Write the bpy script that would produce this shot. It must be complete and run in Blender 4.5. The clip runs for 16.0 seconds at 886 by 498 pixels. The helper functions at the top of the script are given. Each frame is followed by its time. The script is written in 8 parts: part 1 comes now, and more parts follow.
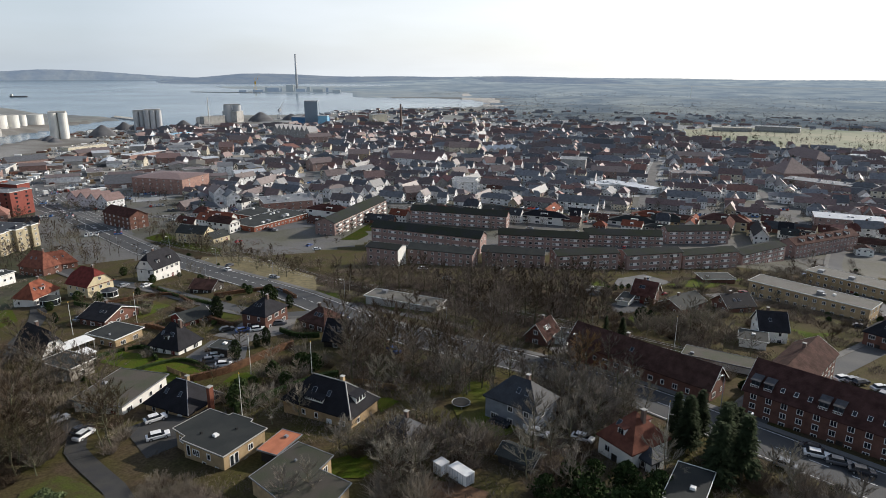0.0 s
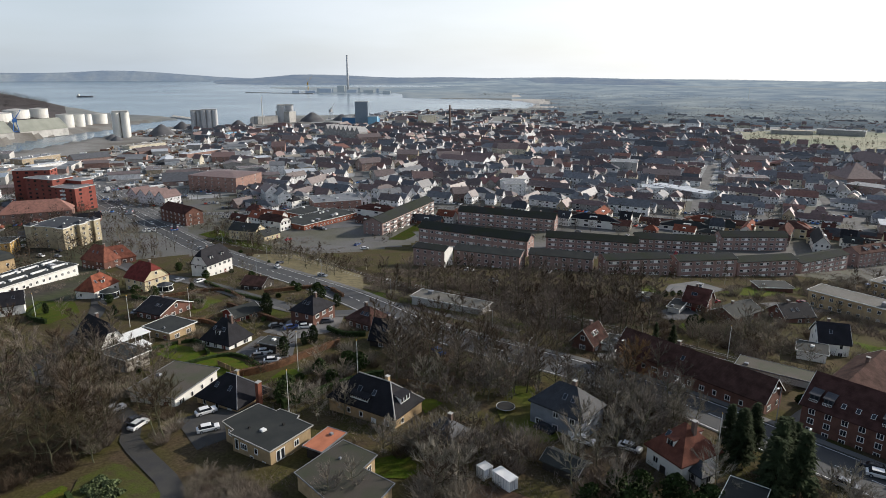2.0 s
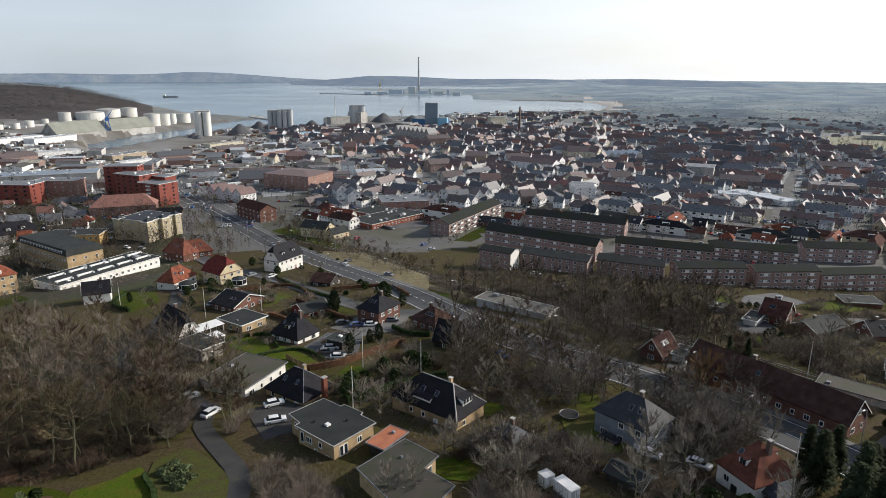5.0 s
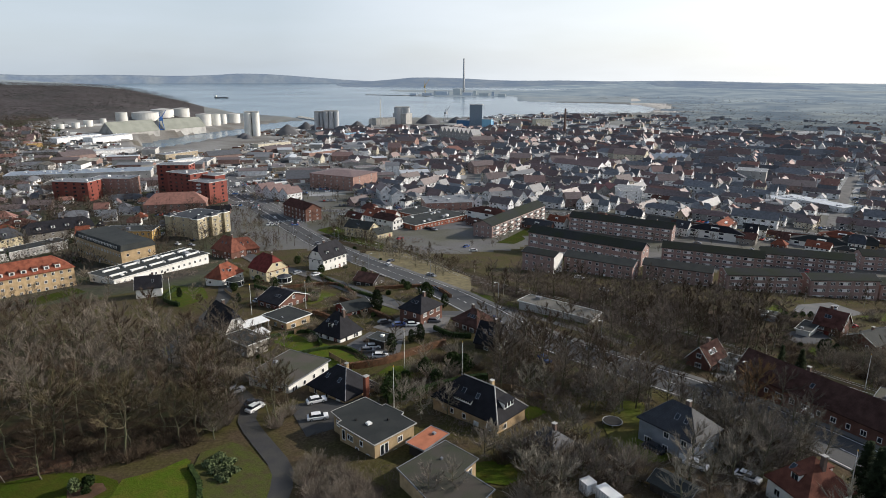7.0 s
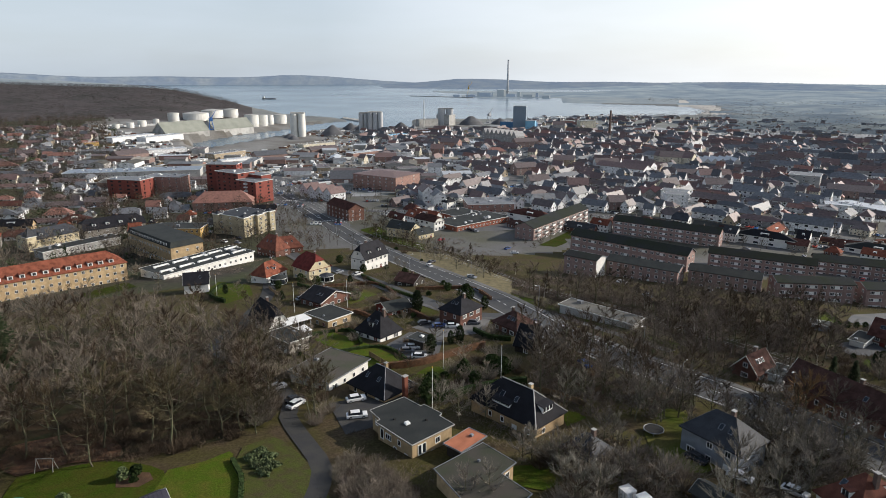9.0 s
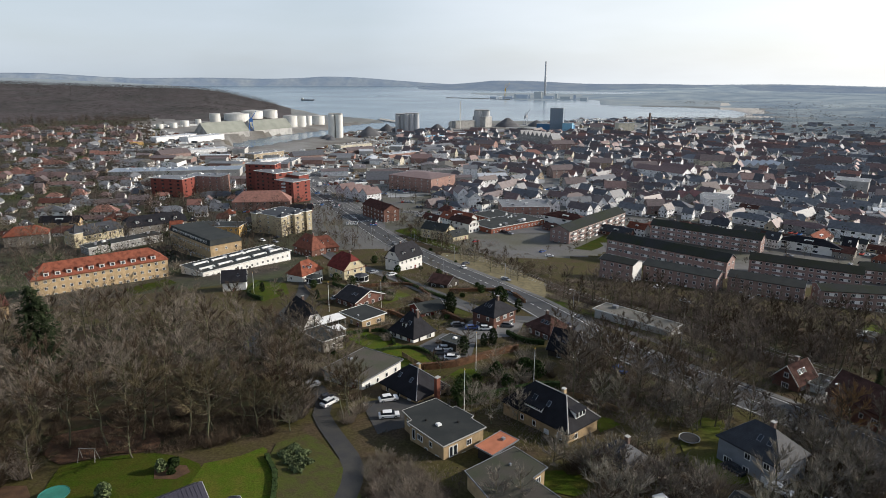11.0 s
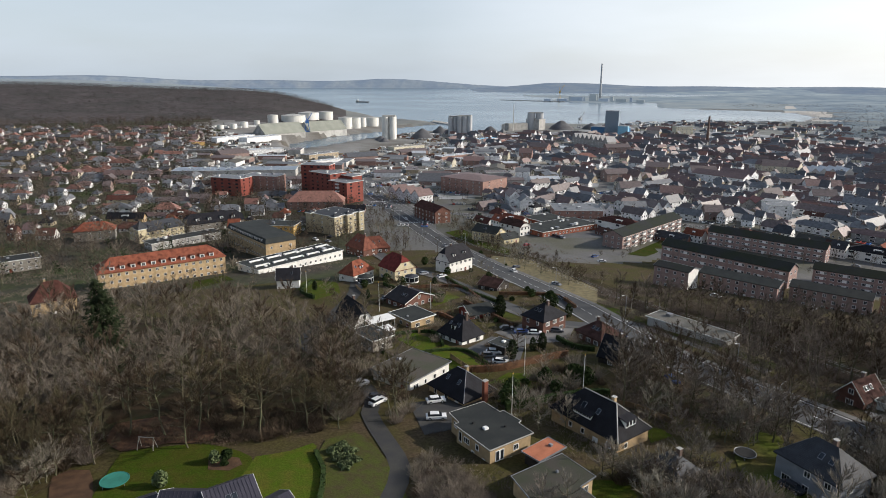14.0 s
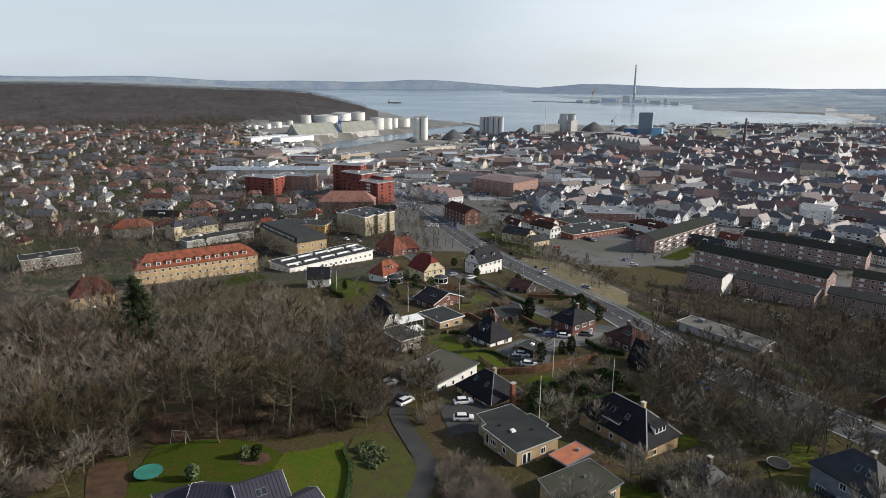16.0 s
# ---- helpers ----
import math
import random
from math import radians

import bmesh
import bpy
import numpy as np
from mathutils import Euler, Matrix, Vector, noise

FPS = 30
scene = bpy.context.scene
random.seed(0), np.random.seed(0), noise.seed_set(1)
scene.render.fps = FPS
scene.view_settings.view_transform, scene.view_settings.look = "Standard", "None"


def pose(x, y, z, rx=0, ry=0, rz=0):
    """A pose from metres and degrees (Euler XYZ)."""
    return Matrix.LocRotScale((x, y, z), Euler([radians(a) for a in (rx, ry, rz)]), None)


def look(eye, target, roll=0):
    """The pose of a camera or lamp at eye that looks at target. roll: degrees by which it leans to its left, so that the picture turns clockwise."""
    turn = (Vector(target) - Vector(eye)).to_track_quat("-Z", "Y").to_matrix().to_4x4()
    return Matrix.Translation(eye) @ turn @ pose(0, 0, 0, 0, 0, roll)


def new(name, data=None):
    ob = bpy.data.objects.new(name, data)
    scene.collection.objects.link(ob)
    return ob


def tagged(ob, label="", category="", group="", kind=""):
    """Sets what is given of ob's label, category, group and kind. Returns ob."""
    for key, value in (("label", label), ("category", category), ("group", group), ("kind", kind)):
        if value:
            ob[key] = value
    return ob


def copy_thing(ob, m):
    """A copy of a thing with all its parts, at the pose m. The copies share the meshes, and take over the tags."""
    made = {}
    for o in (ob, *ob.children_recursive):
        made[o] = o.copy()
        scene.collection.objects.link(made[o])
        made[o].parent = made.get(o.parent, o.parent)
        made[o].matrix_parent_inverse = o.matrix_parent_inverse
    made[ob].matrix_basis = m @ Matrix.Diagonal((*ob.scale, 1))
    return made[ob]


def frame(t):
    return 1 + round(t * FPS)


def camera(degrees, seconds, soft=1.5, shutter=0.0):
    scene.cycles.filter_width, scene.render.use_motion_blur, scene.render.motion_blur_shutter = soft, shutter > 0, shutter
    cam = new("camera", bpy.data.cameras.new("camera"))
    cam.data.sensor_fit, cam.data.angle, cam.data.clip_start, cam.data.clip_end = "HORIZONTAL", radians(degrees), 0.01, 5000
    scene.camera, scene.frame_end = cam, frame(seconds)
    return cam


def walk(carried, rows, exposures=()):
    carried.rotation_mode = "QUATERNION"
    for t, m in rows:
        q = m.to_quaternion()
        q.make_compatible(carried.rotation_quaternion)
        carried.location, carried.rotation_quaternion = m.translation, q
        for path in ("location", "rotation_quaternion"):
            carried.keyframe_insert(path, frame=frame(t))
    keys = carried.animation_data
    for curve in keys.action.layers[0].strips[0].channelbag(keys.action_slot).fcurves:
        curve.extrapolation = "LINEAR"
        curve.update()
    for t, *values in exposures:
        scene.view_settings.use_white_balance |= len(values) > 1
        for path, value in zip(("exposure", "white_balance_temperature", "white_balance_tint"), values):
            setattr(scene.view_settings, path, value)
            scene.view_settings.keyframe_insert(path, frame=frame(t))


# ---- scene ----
cam = camera(68.68, 16.0, soft=0.9)
ROWS = [
    (0.0, 0.000, -0.000, 103.000, 74.394, -0.291, 0.081),
    (0.5, -0.079, 0.180, 102.987, 74.412, -0.277, 1.192),
    (1.0, -0.151, 0.359, 102.984, 74.409, -0.244, 2.273),
    (1.5, -0.196, 0.470, 103.029, 74.423, -0.226, 3.315),
    (2.0, -0.205, 0.519, 103.066, 74.457, -0.258, 4.319),
    (2.5, -0.174, 0.509, 103.084, 74.470, -0.236, 5.324),
    (3.0, -0.197, 0.513, 103.144, 74.486, -0.251, 6.321),
    (3.5, -0.217, 0.506, 103.179, 74.513, -0.270, 7.339),
    (4.0, -0.278, 0.645, 103.174, 74.523, -0.266, 8.355),
    (6.5, -0.663, 0.886, 103.131, 74.639, -0.254, 13.232),
    (7.0, -0.775, 1.023, 103.079, 74.668, -0.250, 14.184),
    (7.5, -0.754, 1.108, 103.091, 74.700, -0.229, 15.158),
    (8.0, -0.712, 1.044, 103.103, 74.726, -0.192, 16.107),
    (8.5, -0.720, 1.036, 103.126, 74.745, -0.183, 17.048),
    (9.0, -0.676, 0.954, 103.196, 74.764, -0.195, 17.937),
    (11.5, -0.642, 0.907, 103.311, 74.914, -0.230, 21.853),
    (12.0, -0.623, 0.923, 103.346, 74.934, -0.198, 22.624),
    (12.5, -0.693, 0.938, 103.330, 74.975, -0.248, 23.395),
    (13.0, -0.663, 0.868, 103.334, 75.016, -0.236, 24.161),
    (13.5, -0.683, 0.910, 103.373, 75.038, -0.219, 24.919),
    (14.0, -0.682, 0.896, 103.391, 75.056, -0.230, 25.690),
    (14.5, -0.645, 0.884, 103.393, 75.091, -0.265, 26.482),
    (15.0, -0.647, 0.844, 103.454, 75.098, -0.239, 27.258),
    (15.5, -0.567, 0.765, 103.529, 75.099, -0.253, 28.069),
    (16.0, -0.556, 0.689, 103.556, 75.121, -0.304, 28.416),
]
walk(cam, [(t, pose(x, y, z, rx, ry, rz)) for t, x, y, z, rx, ry, rz in ROWS], exposures=[(0.0, 0.28), (16.0, 0.28)])

# ---- light: a low hazy winter sun ahead on the right, thin high cloud ----
SUN_AZ, SUN_EL = 62.0, 25.0
world = bpy.data.worlds.new("sky")
scene.world = world
world.use_nodes = True
wn, wl = world.node_tree.nodes, world.node_tree.links
wn.clear()
sky = wn.new("ShaderNodeTexSky")
sky.sky_type, sky.sun_disc = "NISHITA", False
sky.sun_elevation, sky.sun_rotation = radians(SUN_EL), radians(SUN_AZ)
sky.air_density, sky.dust_density, sky.ozone_density = 1.0, 1.5, 1.5
wcoord = wn.new("ShaderNodeTexCoord")
wmap = wn.new("ShaderNodeMapping")
wmap.inputs["Scale"].default_value = (1.0, 1.0, 5.0)
wnoise = wn.new("ShaderNodeTexNoise")
wnoise.inputs["Scale"].default_value = 2.0
wnoise.inputs["Detail"].default_value = 6.0
wsep = wn.new("ShaderNodeSeparateXYZ")
whaze = wn.new("ShaderNodeMapRange")          # haze and thin cloud, thick near the horizon and clearing overhead
whaze.interpolation_type = "SMOOTHSTEP"
whaze.inputs["From Min"].default_value, whaze.inputs["From Max"].default_value = 0.08, 0.75
whaze.inputs["To Min"].default_value, whaze.inputs["To Max"].default_value = 0.95, 0.12
wvar = wn.new("ShaderNodeMapRange")
wvar.inputs["From Min"].default_value, wvar.inputs["From Max"].default_value = 0.3, 0.72
wvar.inputs["To Min"].default_value, wvar.inputs["To Max"].default_value = 0.7, 1.0
wmul = wn.new("ShaderNodeMath")
wmul.operation = "MULTIPLY"
wmix = wn.new("ShaderNodeMix")
wmix.data_type = "RGBA"
# the haze is whiter on the sun's side
wdot = wn.new("ShaderNodeVectorMath")
wdot.operation = "DOT_PRODUCT"
wdot.inputs[1].default_value = (math.sin(radians(SUN_AZ)), math.cos(radians(SUN_AZ)), 0.0)
wside = wn.new("ShaderNodeMapRange")
wside.inputs["From Min"].default_value, wside.inputs["From Max"].default_value = 0.0, 0.8
whue = wn.new("ShaderNodeMix")
whue.data_type = "RGBA"
whue.inputs["A"].default_value, whue.inputs["B"].default_value = (5.5, 6.25, 7.1, 1.0), (11.0, 11.2, 11.3, 1.0)
wback = wn.new("ShaderNodeBackground")
wback.inputs["Strength"].default_value = 0.098
wout = wn.new("ShaderNodeOutputWorld")
wl.new(wcoord.outputs["Generated"], wmap.inputs["Vector"])
wl.new(wcoord.outputs["Generated"], wsep.inputs["Vector"])
wl.new(wcoord.outputs["Generated"], wdot.inputs[0])
wl.new(wdot.outputs["Value"], wside.inputs["Value"])
wl.new(wside.outputs["Result"], whue.inputs["Factor"])
wl.new(wmap.outputs["Vector"], wnoise.inputs["Vector"])
wl.new(wsep.outputs["Z"], whaze.inputs["Value"])
wl.new(wnoise.outputs["Fac"], wvar.inputs["Value"])
wl.new(whaze.outputs["Result"], wmul.inputs[0])
wl.new(wvar.outputs["Result"], wmul.inputs[1])
wl.new(wmul.outputs["Value"], wmix.inputs["Factor"])
wl.new(sky.outputs["Color"], wmix.inputs["A"])
wl.new(whue.outputs["Result"], wmix.inputs["B"])
wl.new(wmix.outputs["Result"], wback.inputs["Color"])
wl.new(wback.outputs["Background"], wout.inputs["Surface"])
sun_data = bpy.data.lights.new("sun", "SUN")
sun_data.energy, sun_data.angle, sun_data.color = 4.2, radians(0.8), (1.0, 0.93, 0.84)
sun = new("sun", sun_data)
sa, se = radians(SUN_AZ), radians(SUN_EL)
sun.matrix_basis = look((0, 0, 300), (-math.sin(sa) * math.cos(se) * 100, -math.cos(sa) * math.cos(se) * 100, 300 - math.sin(se) * 100))

# ---- materials ----
def mat(name, col, rough=0.85, var=0.25, scale=0.6, fine=9.0, bump=0.3, metal=0.0, hue=0.0, stain=None, tiles=None, spec=0.3, island=False):
    """A weathered surface: two scales of variation, relief, a tint that differs from thing to thing, maybe courses of tiles."""
    m = bpy.data.materials.new(name)
    m.use_nodes = True
    n, l = m.node_tree.nodes, m.node_tree.links
    b = n["Principled BSDF"]
    b.inputs["Roughness"].default_value, b.inputs["Metallic"].default_value = rough, metal
    b.inputs["Specular IOR Level"].default_value = spec
    co = n.new("ShaderNodeTexCoord")
    info = n.new("ShaderNodeObjectInfo")
    add = n.new("ShaderNodeVectorMath")
    add.operation = "MULTIPLY_ADD"
    add.inputs[1].default_value = (1, 1, 1)
    sc = n.new("ShaderNodeVectorMath")
    sc.operation = "SCALE"
    sc.inputs[0].default_value = (37.0, 91.0, 53.0)
    l.new(info.outputs["Random"], sc.inputs["Scale"])
    l.new(co.outputs["Object"], add.inputs[0])
    l.new(sc.outputs["Vector"], add.inputs[2])
    pick = info.outputs["Random"]
    if island:
        geo = n.new("ShaderNodeNewGeometry")
        pick = geo.outputs["Random Per Island"]
    big, small = n.new("ShaderNodeTexNoise"), n.new("ShaderNodeTexNoise")
    big.inputs["Scale"].default_value, big.inputs["Detail"].default_value = scale, 5.0
    small.inputs["Scale"].default_value, small.inputs["Detail"].default_value = fine, 3.0
    for t in (big, small):
        l.new(add.outputs["Vector"], t.inputs["Vector"])
    c1, c2 = n.new("ShaderNodeMix"), n.new("ShaderNodeMix")
    c1.data_type = c2.data_type = "RGBA"
    other = stain or tuple(v * (1 - var * 1.6) for v in col)
    c1.inputs["A"].default_value, c1.inputs["B"].default_value = (*col, 1), (*other, 1)
    r = n.new("ShaderNodeMapRange")
    r.inputs["From Min"].default_value, r.inputs["From Max"].default_value = 0.38, 0.68
    l.new(big.outputs["Fac"], r.inputs["Value"])
    l.new(r.outputs["Result"], c1.inputs["Factor"])
    c2.blend_type = "MULTIPLY"
    c2.inputs["Factor"].default_value = min(1.0, var * 2)
    l.new(c1.outputs["Result"], c2.inputs["A"])
    l.new(small.outputs["Fac"], c2.inputs["B"])
    g = n.new("ShaderNodeHueSaturation")
    g.inputs["Saturation"].default_value = 1.0
    val = n.new("ShaderNodeMapRange")
    gain = 1.0 + min(1.0, var * 2) * 0.9
    val.inputs["To Min"].default_value, val.inputs["To Max"].default_value = gain * (1 - var * 0.8), gain * (1 + var * 0.8)
    l.new(pick, val.inputs["Value"])
    l.new(val.outputs["Result"], g.inputs["Value"])
    if hue:
        hv = n.new("ShaderNodeMapRange")
        hv.inputs["To Min"].default_value, hv.inputs["To Max"].default_value = 0.5 - hue, 0.5 + hue
        l.new(pick, hv.inputs["Value"])
        l.new(hv.outputs["Result"], g.inputs["Hue"])
    l.new(c2.outputs["Result"], g.inputs["Color"])
    l.new(g.outputs["Color"], b.inputs["Base Color"])
    bp = n.new("ShaderNodeBump")
    bp.inputs["Strength"].default_value, bp.inputs["Distance"].default_value = bump, 0.05
    l.new(small.outputs["Fac"], bp.inputs["Height"])
    l.new(bp.outputs["Normal"], b.inputs["Normal"])
    if tiles:
        w = n.new("ShaderNodeTexWave")
        w.wave_type, w.bands_direction, w.wave_profile = "BANDS", "Z", "SAW"
        w.inputs["Scale"].default_value = tiles
        w.inputs["Distortion"].default_value = 0.6
        l.new(co.outputs["Object"], w.inputs["Vector"])
        b2 = n.new("ShaderNodeBump")
        b2.inputs["Strength"].default_value, b2.inputs["Distance"].default_value = 0.5, 0.06
        l.new(w.outputs["Fac"], b2.inputs["Height"])
        l.new(bp.outputs["Normal"], b2.inputs["Normal"])
        l.new(b2.outputs["Normal"], b.inputs["Normal"])
    return m


M = {}
M["white"] = mat("white_render", (0.72, 0.71, 0.67), var=0.10, scale=0.35)
M["cream"] = mat("cream_render", (0.58, 0.50, 0.33), var=0.12, scale=0.4)
M["stone"] = mat("pale_stone_render", (0.40, 0.345, 0.235), var=0.16, scale=0.4)
M["ochre"] = mat("ochre_render", (0.55, 0.36, 0.13), var=0.12)
M["yellow"] = mat("yellow_brick", (0.40, 0.29, 0.165), var=0.20, fine=14)
M["brick"] = mat("red_brick", (0.145, 0.07, 0.052), var=0.24, fine=14)
# brick of the farther blocks, paled and greyed in colour for haze
M["estate"] = mat("estate_brick", (0.275, 0.19, 0.17), var=0.16, fine=14)
M["redbrick"] = mat("orange_brick", (0.21, 0.072, 0.045), var=0.2, fine=14)
M["redclad"] = mat("red_cladding", (0.205, 0.052, 0.038), var=0.12, rough=0.6)
M["greybrick"] = mat("grey_brick", (0.25, 0.23, 0.20), var=0.2, fine=14)
M["greywood"] = mat("grey_blue_boards", (0.20, 0.22, 0.25), var=0.14, tiles=2.0)
M["darkwood"] = mat("dark_boards", (0.045, 0.038, 0.033), var=0.25, tiles=2.0)
M["redwood"] = mat("dark_red_boards", (0.17, 0.035, 0.025), var=0.2, tiles=2.0)
M["concrete"] = mat("concrete", (0.38, 0.37, 0.35), var=0.2, scale=0.15)
M["blue"] = mat("blue_cladding", (0.06, 0.16, 0.30), var=0.12, rough=0.6)
M["bluelight"] = mat("pale_blue_cladding", (0.20, 0.42, 0.58), var=0.12, rough=0.6)
M["black"] = mat("black_tiles", (0.014, 0.014, 0.018), rough=0.8, var=0.25, tiles=1.5, spec=0.2)
M["slate"] = mat("slate", (0.045, 0.048, 0.056), rough=0.65, var=0.25, tiles=1.6, spec=0.25)
M["red"] = mat("red_tiles", (0.16, 0.036, 0.03), rough=0.85, spec=0.12, var=0.25, tiles=1.5)
M["orange"] = mat("orange_tiles", (0.215, 0.072, 0.044), rough=0.85, spec=0.12, var=0.28, tiles=1.5)
M["bluemetal"] = mat("blue_grey_sheet_roof", (0.20, 0.235, 0.28), rough=0.5, var=0.15, tiles=0.4)
M["plum"] = mat("dark_plum_tiles", (0.062, 0.031, 0.027), rough=0.9, spec=0.08, var=0.3, tiles=1.5)
M["rust"] = mat("rust_red_tiles", (0.15, 0.058, 0.04), rough=0.85, spec=0.12, var=0.28, tiles=1.5)
M["redbrown"] = mat("red_brown_tiles", (0.095, 0.042, 0.034), rough=0.9, spec=0.08, var=0.3, tiles=1.5)
M["brown"] = mat("brown_tiles", (0.085, 0.046, 0.038), rough=0.9, spec=0.08, var=0.3, tiles=1.5)
M["moss"] = mat("mossy_roof", (0.027, 0.029, 0.030), rough=0.95, var=0.35, spec=0.1, scale=0.12, stain=(0.024, 0.029, 0.019))
M["felt"] = mat("roofing_felt", (0.018, 0.021, 0.021), rough=0.85, var=0.25, stain=(0.03, 0.033, 0.031), scale=0.25)
M["gravel"] = mat("gravel_roof", (0.11, 0.105, 0.095), var=0.3, scale=0.3, fine=20, stain=(0.09, 0.085, 0.07))
M["oldfelt"] = mat("weathered_felt", (0.062, 0.054, 0.045), var=0.3, scale=0.3, stain=(0.045, 0.05, 0.03))
M["ribmetal"] = mat("dark_ribbed_metal", (0.035, 0.032, 0.045), rough=0.45, var=0.15, spec=0.5)
M["orangefelt"] = mat("orange_felt", (0.36, 0.13, 0.07), var=0.15)
M["eternit"] = mat("corrugated_sheet", (0.34, 0.31, 0.26), var=0.25, scale=0.3)
M["whitemetal"] = mat("pale_metal_roof", (0.44, 0.46, 0.49), rough=0.45, var=0.15, metal=0.0, spec=0.5)
M["trim"] = mat("white_trim", (0.75, 0.75, 0.73), rough=0.6, var=0.06)
M["glass"] = mat("window_glass", (0.02, 0.024, 0.03), rough=0.06, var=0.1, bump=0.02, spec=0.7)
M["zinc"] = mat("zinc", (0.30, 0.31, 0.33), rough=0.4, var=0.15, metal=0.6)
M["grass"] = mat("winter_grass", (0.062, 0.082, 0.012), spec=0.05, var=0.34, scale=0.12, fine=2.5, bump=0.6, stain=(0.085, 0.07, 0.026))
M["lawn"] = mat("mown_lawn", (0.045, 0.070, 0.007), spec=0.04, var=0.45, scale=0.35, fine=4.0, bump=1.0, stain=(0.066, 0.066, 0.012))
M["bank"] = mat("rough_grass_bank", (0.062, 0.073, 0.018), spec=0.05, var=0.4, scale=0.5, fine=4.0, bump=1.0, stain=(0.062, 0.052, 0.026))
M["suburb"] = mat("suburb_ground", (0.048, 0.042, 0.034), spec=0.08, var=0.4, scale=0.03, fine=0.5, bump=0.5, stain=(0.042, 0.052, 0.02))
M["straw"] = mat("dry_straw_grass", (0.17, 0.14, 0.07), var=0.3, scale=0.5, fine=3.0, bump=0.8)
M["lanetar"] = mat("dark_lane_asphalt", (0.032, 0.032, 0.033), var=0.25, scale=0.3, fine=5, stain=(0.045, 0.043, 0.038))
M["earth"] = mat("brown_earth", (0.10, 0.055, 0.03), var=0.3, scale=0.5, bump=0.8)
M["ivy"] = mat("pale_ivy_leaves", (0.11, 0.14, 0.06), var=0.3, scale=0.8)
M["litter"] = mat("leaf_litter", (0.046, 0.031, 0.020), spec=0.05, var=0.34, scale=0.25, fine=3.0, bump=0.9, stain=(0.035, 0.037, 0.018))
M["garden"] = mat("garden_ground", (0.052, 0.047, 0.017), spec=0.05, var=0.42, scale=0.13, fine=2.0, bump=0.8, stain=(0.062, 0.045, 0.029))
# ground of the farther town, haze put into its pale colour
M["townhaze"] = mat("town_paving", (0.27, 0.275, 0.285), var=0.28, scale=0.035, fine=0.9, bump=0.3, stain=(0.10, 0.105, 0.09))
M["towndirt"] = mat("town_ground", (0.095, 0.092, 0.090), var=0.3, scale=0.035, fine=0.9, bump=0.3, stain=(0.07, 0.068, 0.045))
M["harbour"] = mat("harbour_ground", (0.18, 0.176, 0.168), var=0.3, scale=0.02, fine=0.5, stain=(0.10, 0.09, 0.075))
M["field"] = mat("pasture", (0.15, 0.17, 0.11), var=0.25, scale=0.012, fine=0.15, stain=(0.25, 0.235, 0.165))
# far land, woods and beach: haze put into pale, bluish base colours
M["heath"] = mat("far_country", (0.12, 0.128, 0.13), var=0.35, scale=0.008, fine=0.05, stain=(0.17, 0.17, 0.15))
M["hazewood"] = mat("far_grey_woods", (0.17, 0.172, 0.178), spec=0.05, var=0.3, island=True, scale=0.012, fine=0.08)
M["sand"] = mat("beach_sand", (0.42, 0.395, 0.36), var=0.15, scale=0.05)
M["asphalt"] = mat("asphalt", (0.074, 0.076, 0.081), var=0.24, scale=0.12, fine=6, stain=(0.10, 0.098, 0.095))
M["roadtar"] = mat("road_asphalt", (0.058, 0.06, 0.064), var=0.22, scale=0.12, fine=6, stain=(0.076, 0.076, 0.075))
M["paving"] = mat("grey_paving", (0.13, 0.127, 0.123), var=0.2, scale=0.2, fine=4)
M["roadpaint"] = mat("road_paint", (0.7, 0.7, 0.68), var=0.15)
M["bark"] = mat("bark", (0.105, 0.090, 0.064), spec=0.1, var=0.3, fine=5, stain=(0.10, 0.11, 0.06))
M["twig"] = mat("twigs", (0.084, 0.064, 0.040), spec=0.05, var=0.35, scale=0.2, hue=0.02)
M["twigred"] = mat("reddish_twigs", (0.100, 0.074, 0.052), spec=0.05, var=0.3, scale=0.2)
M["twigfar"] = mat("far_twigs", (0.105, 0.084, 0.068), spec=0.1, var=0.35, scale=0.02, fine=0.5, hue=0.02)
M["twiggrey"] = mat("grey_brown_twigs", (0.215, 0.182, 0.145), spec=0.1, var=0.35, scale=0.06, hue=0.02)
M["brush"] = mat("brown_brushwood", (0.245, 0.205, 0.165), spec=0.1, var=0.35, scale=0.15, hue=0.02)
M["twigmid"] = mat("garden_tree_twigs", (0.245, 0.215, 0.178), spec=0.1, var=0.35, scale=0.2, hue=0.02)
M["twigpale"] = mat("pale_grey_twigs", (0.092, 0.078, 0.046), spec=0.05, var=0.3, scale=0.2)
M["twigochre"] = mat("ochre_twigs", (0.24, 0.15, 0.075), spec=0.1, var=0.3, scale=0.2)
M["pale_bark"] = mat("birch_bark", (0.42, 0.39, 0.34), var=0.3, fine=6)
M["needle"] = mat("needles", (0.034, 0.046, 0.022), spec=0.05, var=0.35, scale=0.8)
M["evergreen"] = mat("evergreen_leaves", (0.035, 0.055, 0.018), spec=0.08, var=0.35, scale=0.8)
M["hedge"] = mat("beech_hedge", (0.12, 0.06, 0.03), var=0.35, scale=0.8)
M["milltower"] = mat("blue_grey_cladding", (0.20, 0.25, 0.30), var=0.12)
M["coal"] = mat("dark_aggregate", (0.10, 0.10, 0.105), var=0.2, scale=0.1)
M["tank"] = mat("tank_paint", (0.62, 0.61, 0.57), rough=0.5, var=0.12, scale=0.08)
M["steel"] = mat("grey_steel", (0.33, 0.34, 0.36), rough=0.5, var=0.1, metal=0.3)
M["chimney"] = mat("chimney_brick", (0.13, 0.09, 0.075), var=0.2)
